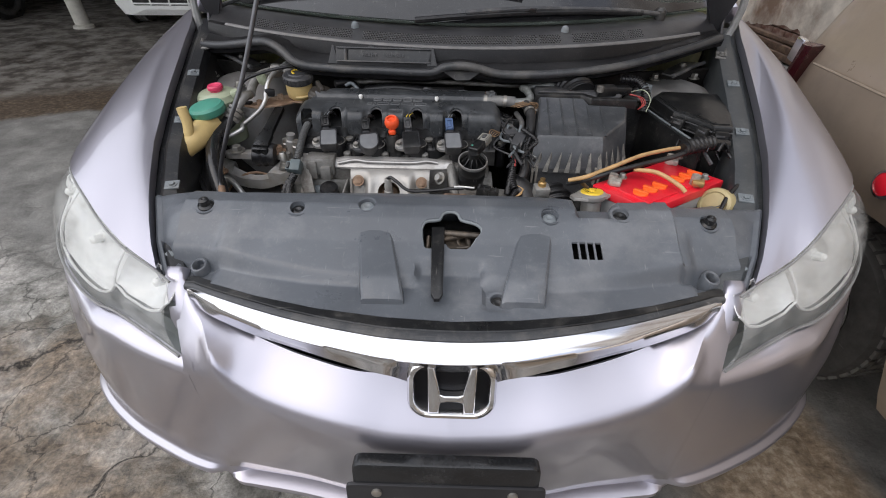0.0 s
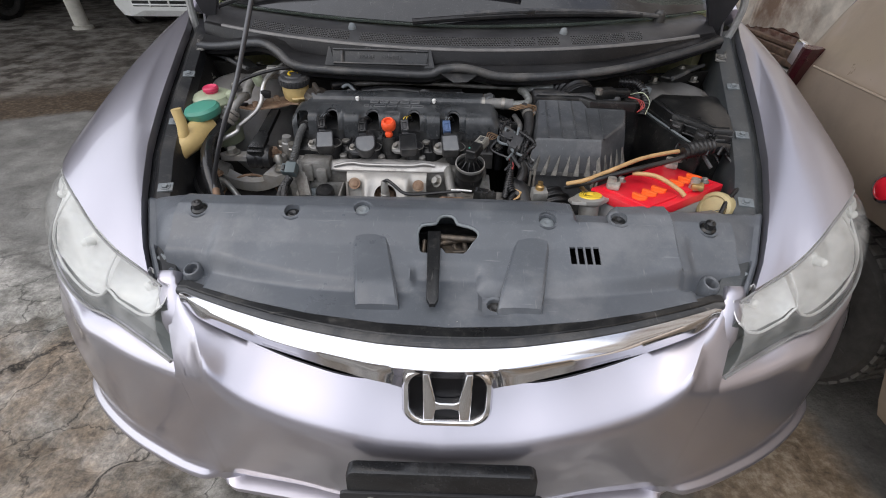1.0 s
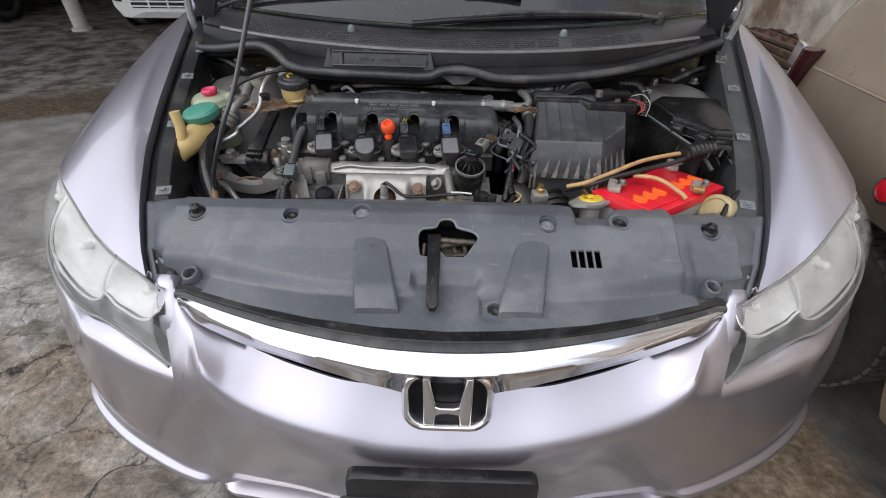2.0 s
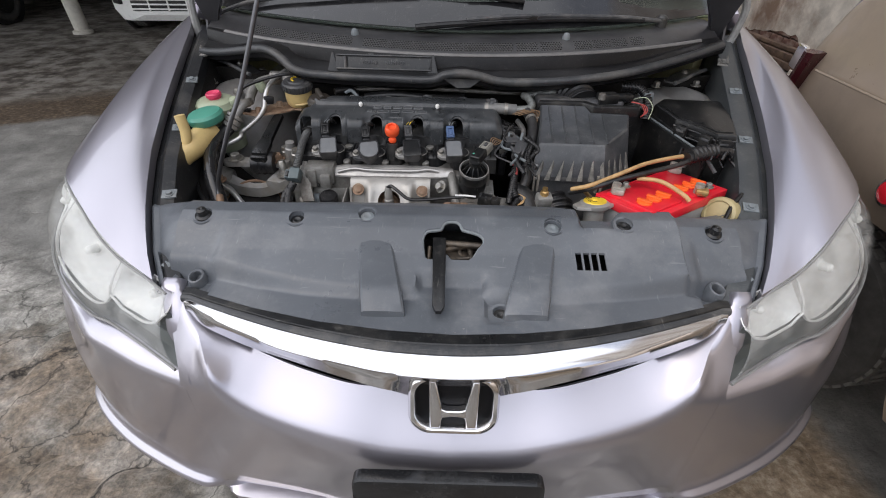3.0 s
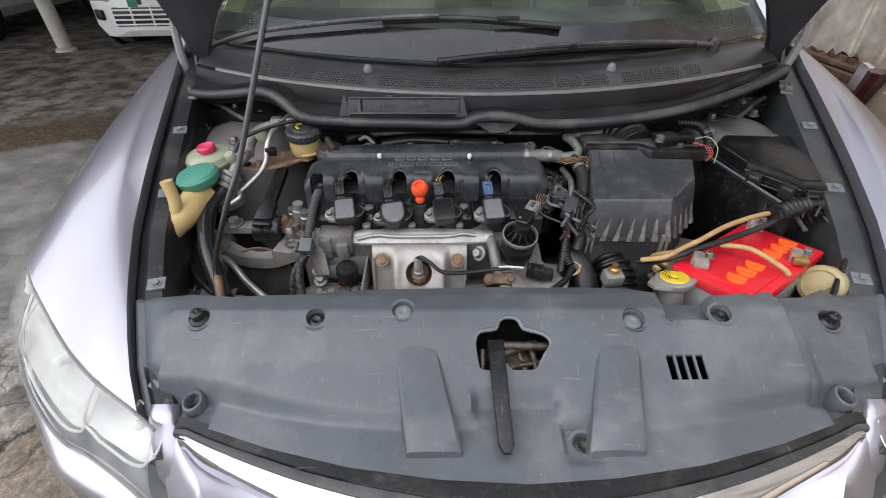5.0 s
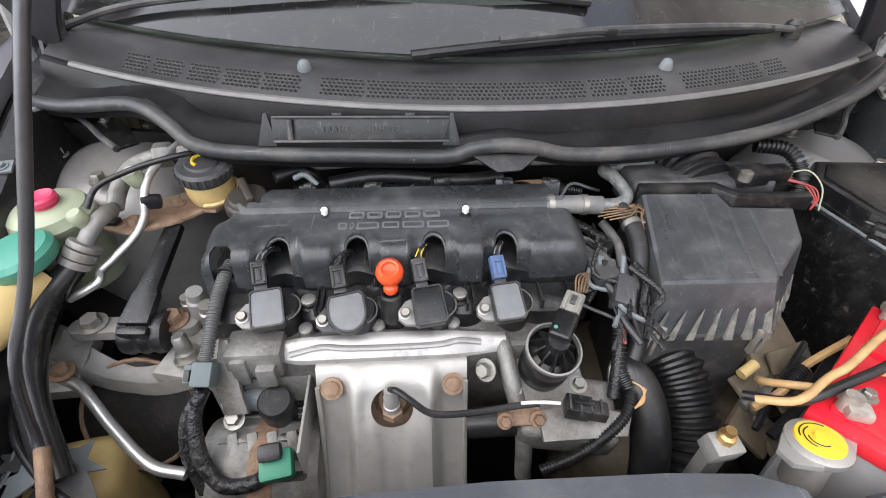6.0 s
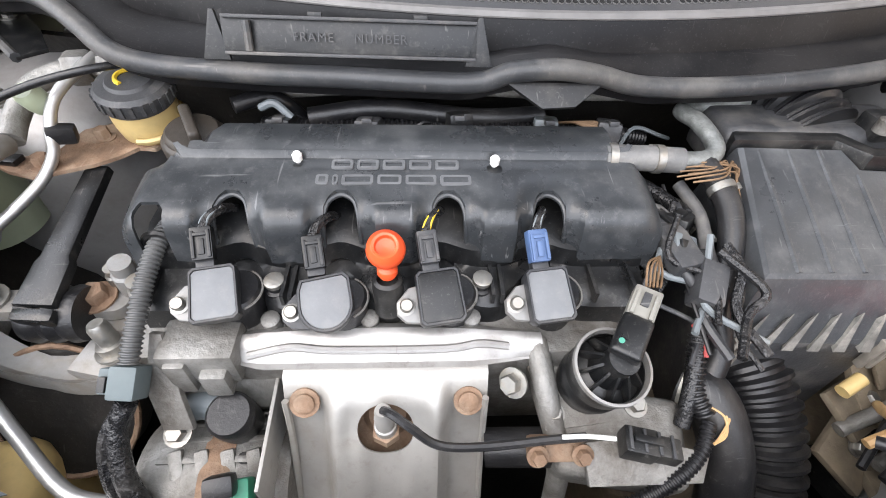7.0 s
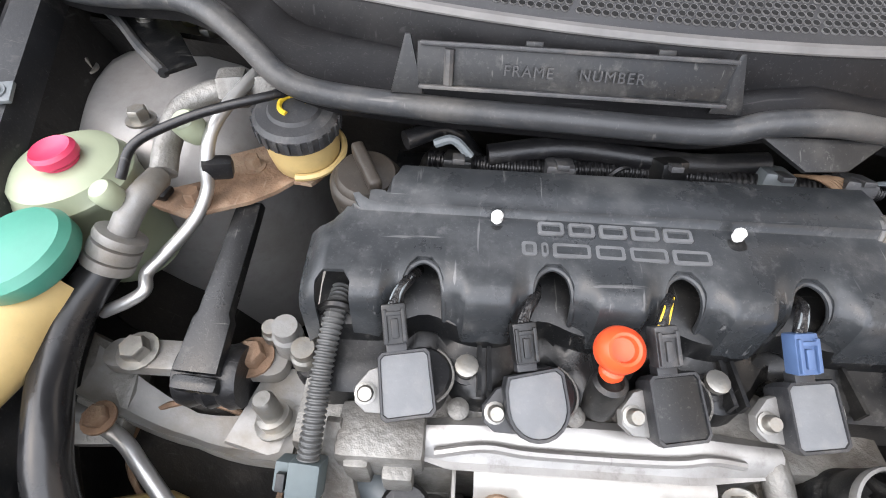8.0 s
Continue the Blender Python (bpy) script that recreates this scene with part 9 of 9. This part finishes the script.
def left_clutter():
    """Broken guard and bottle low beside the lamp."""
    w = thing("washer_bottle", (-0.515, 0.875, 0.49), "yellowed washer bottle low in the bay", "washer bottle")
    bm = B()
    rbox(bm, pose(-0.515, 0.875, 0.60, 0, 0, 12), 0.12, 0.09, 0.21, 0.035, 4)
    part("bottle", bm, CREAM, w)
    g = thing("torn_guard", (-0.53, 0.84, 0.72), "torn pale-edged splash guard plastic", "splash guard")
    rng = random.Random(9)
    for k in range(7):
        a = rng.uniform(0, 360)
        bm = B()
        out = [(0.0, 0.03), (0.012, 0.008), (0.028, 0.012), (0.016, -0.006), (0.022, -0.026), (0.002, -0.014), (-0.018, -0.024), (-0.012, 0.004)]
        prism(bm, [(x * rng.uniform(0.7, 1.2), y * rng.uniform(0.7, 1.2)) for x, y in out][::-1], pose(-0.555 + 0.016 * k, 0.835 + 0.012 * (k % 3), 0.735 + 0.006 * (k % 4), rng.uniform(-35, 35), rng.uniform(-35, 35), a), 0.002)
        part("torn_flap", bm, GREYPL if k % 2 else DUSTY, g)
    bm = B()
    tube(bm, [(-0.565, 0.80, 0.745), (-0.52, 0.785, 0.752), (-0.46, 0.776, 0.755)], 0.004, 6)
    part("torn_edge", bm, GREYPL, g)


left_clutter()


def cover_chips():
    """Lifted flakes and dried mud along the front of the radiator panel."""
    rng = random.Random(12)
    g = thing("dried_mud_chips", (0, 0.55, 0.765), "dried pale mud flakes on the panel's front edge", "mud flakes", kind="stuff")
    bm = B()
    for cx, n in ((-0.115, 26), (0.205, 22), (0.0, 14), (-0.02, 8), (0.36, 7), (-0.36, 6)):
        for k in range(n):
            x = cx + rng.gauss(0, 0.018)
            y = lerp_table(x, *COVER_F) + 0.004 + abs(rng.gauss(0, 0.008))
            z = cover_z(x, y) + 0.0012
            r = rng.uniform(0.0012, 0.0042)
            q = [(r * rng.uniform(0.5, 1.3) * math.cos(a), r * rng.uniform(0.5, 1.3) * math.sin(a)) for a in np.linspace(0, 5.2, 6)]
            prism(bm, q, pose(*sk((x, y, z)), rng.uniform(-14, 14), rng.uniform(-14, 14), 0), 0.0008)
    part("flakes", bm, mat("dried_mud", (0.40, 0.39, 0.36), 0.8, 0, 0.3, 80, 0.2, 200), g, kind="stuff")


cover_chips()


def loom_clutter():
    """Loose taped wires, clips and plugs between the engine and the filter box."""
    rng = random.Random(21)
    g = thing("loose_wiring", (0.15, 1.0, 0.82), "tangle of dusty taped wires beside the filter box", "wiring")
    for k in range(16):
        x0, y0, z0 = rng.uniform(0.095, 0.16), rng.uniform(0.99, 1.10), rng.uniform(0.855, 0.885)
        pts = [(x0, y0, z0)]
        for j in range(3):
            pts.append((x0 + rng.uniform(-0.02, 0.03), y0 - 0.028 * (j + 1) + rng.uniform(-0.008, 0.008), z0 - 0.012 * (j + 1) + rng.uniform(-0.006, 0.006)))
        bm = B()
        tube(bm, pts, rng.uniform(0.0016, 0.0042), 7)
        part("wire", bm, (TAPE, DUSTY, RUBBER, GREYPL, TAPE)[k % 5], g)
    for k in range(5):
        p = (rng.uniform(0.10, 0.16), rng.uniform(0.95, 1.07), rng.uniform(0.845, 0.87))
        R = pose(*p, rng.uniform(-30, 30), rng.uniform(-30, 30), rng.uniform(0, 180))
        bm = B()
        rbox(bm, R, 0.022, 0.030, 0.016, 0.002)
        q = part("plug", bm, (BLACK, DUSTY, GREYPL)[k % 3], g)
        bm = B()
        rbox(bm, R @ pose(0, 0.002, 0.009), 0.008, 0.018, 0.004, 0.001)
        part("plug_latch", bm, BLACK, q)
    b = thing("loose_wiring", (0.50, 0.90, 0.86), "frayed taped wires at the battery's corner", "wiring")
    for k in range(6):
        x0 = 0.445 + 0.018 * k + rng.uniform(-0.01, 0.01)
        bm = B()
        tube(bm, [(x0, 0.905 + rng.uniform(-0.01, 0.01), 0.872), (x0 + 0.012, 0.92 + rng.uniform(-0.012, 0.012), 0.884), (x0 + 0.03, 0.925 + rng.uniform(-0.012, 0.012), 0.866), (x0 + 0.045, 0.915 + rng.uniform(-0.02, 0.02), 0.845)], rng.uniform(0.0015, 0.004), 7)
        part("wire", bm, (TAPE, RUBBER, DUSTY, TAPE, RUBBER)[k % 5], b)


loom_clutter()


def worn_edges():
    """Pale rubbed edges on the radiator panel."""
    rub = mat("scuffed_edge", (0.17, 0.175, 0.18), 0.55, 0, 0.6, 35, 0.1, 200)
    cov = bpy.data.objects["radiator_cover"]
    rng = random.Random(33)

    def line(pts, r):
        bm = B()
        tube(bm, [sk((x, y, cover_z(x, y) + 0.0003)) for x, y in pts], r, 6, 2)
        part("rubbed_edge", bm, rub, cov, "pale rubbed edge")
    # broken runs along the crease and the front edge
    x = -0.37
    while x < 0.37:
        L = rng.uniform(0.02, 0.07)
        if abs(x + L / 2 + 0.005) > 0.075 and rng.random() < 0.75:
            line([(x + L * k / 5, lerp_table(x + L * k / 5, *CREASE) + 0.010) for k in range(6)], rng.uniform(0.0006, 0.0011))
        x += L + rng.uniform(0.0, 0.02)
    x = -0.42
    while x < 0.42:
        L = rng.uniform(0.015, 0.06)
        if rng.random() < 0.7:
            line([(x + L * k / 5, lerp_table(x + L * k / 5, *COVER_F) + 0.003) for k in range(6)], rng.uniform(0.0006, 0.0013))
        x += L + rng.uniform(0.0, 0.03)
    # rear lip
    x = -0.45
    while x < 0.45:
        L = rng.uniform(0.03, 0.10)
        line([(x + L * k / 5, lerp_table(x + L * k / 5, *COVER_R) - 0.002) for k in range(6)], rng.uniform(0.0006, 0.0010))
        x += L + rng.uniform(0.01, 0.05)
    # rims of the clip holes, rubbed pale
    for x, y in ((-0.273, 0.705), (-0.155, 0.716), (0.16, 0.70), (0.282, 0.707), (0.071, 0.559)):
        line([(x + 0.0205 * math.cos(a), y + 0.0205 * math.sin(a)) for a in np.linspace(rng.uniform(0, 3), rng.uniform(4.5, 6.2), 14)], 0.0007)


worn_edges()


def cowl_ends():
    """Black flaps that close the ends of the cowl over the strut towers."""
    for s in (-1, 1):
        c = bpy.data.objects["cowl_panel"]
        out = [(0.645, 1.325), (0.60, 1.285), (0.555, 1.235), (0.515, 1.195), (0.495, 1.215), (0.53, 1.265), (0.59, 1.33)]
        bm = B()
        prism(bm, [(s * x + 0.012, y) for x, y in out][::s], pose(0, 0, 0.935), 0.004, 0.001)
        f = part("end_flap", bm, BLACK, c, "black flap under the cowl's end")
        bm = B()
        tube(bm, [(s * x + 0.012, y, 0.938) for x, y in out[:4]], 0.005, 8)
        part("flap_edge", bm, SEAL, f, "grey rubber edge")
        bm = B()
        hexbolt(bm, (s * 0.575 + 0.012, 1.29, 0.940), (0, 0, 1), 0.006, 0.005)
        part("flap_bolt", bm, ZINC, f)


cowl_ends()
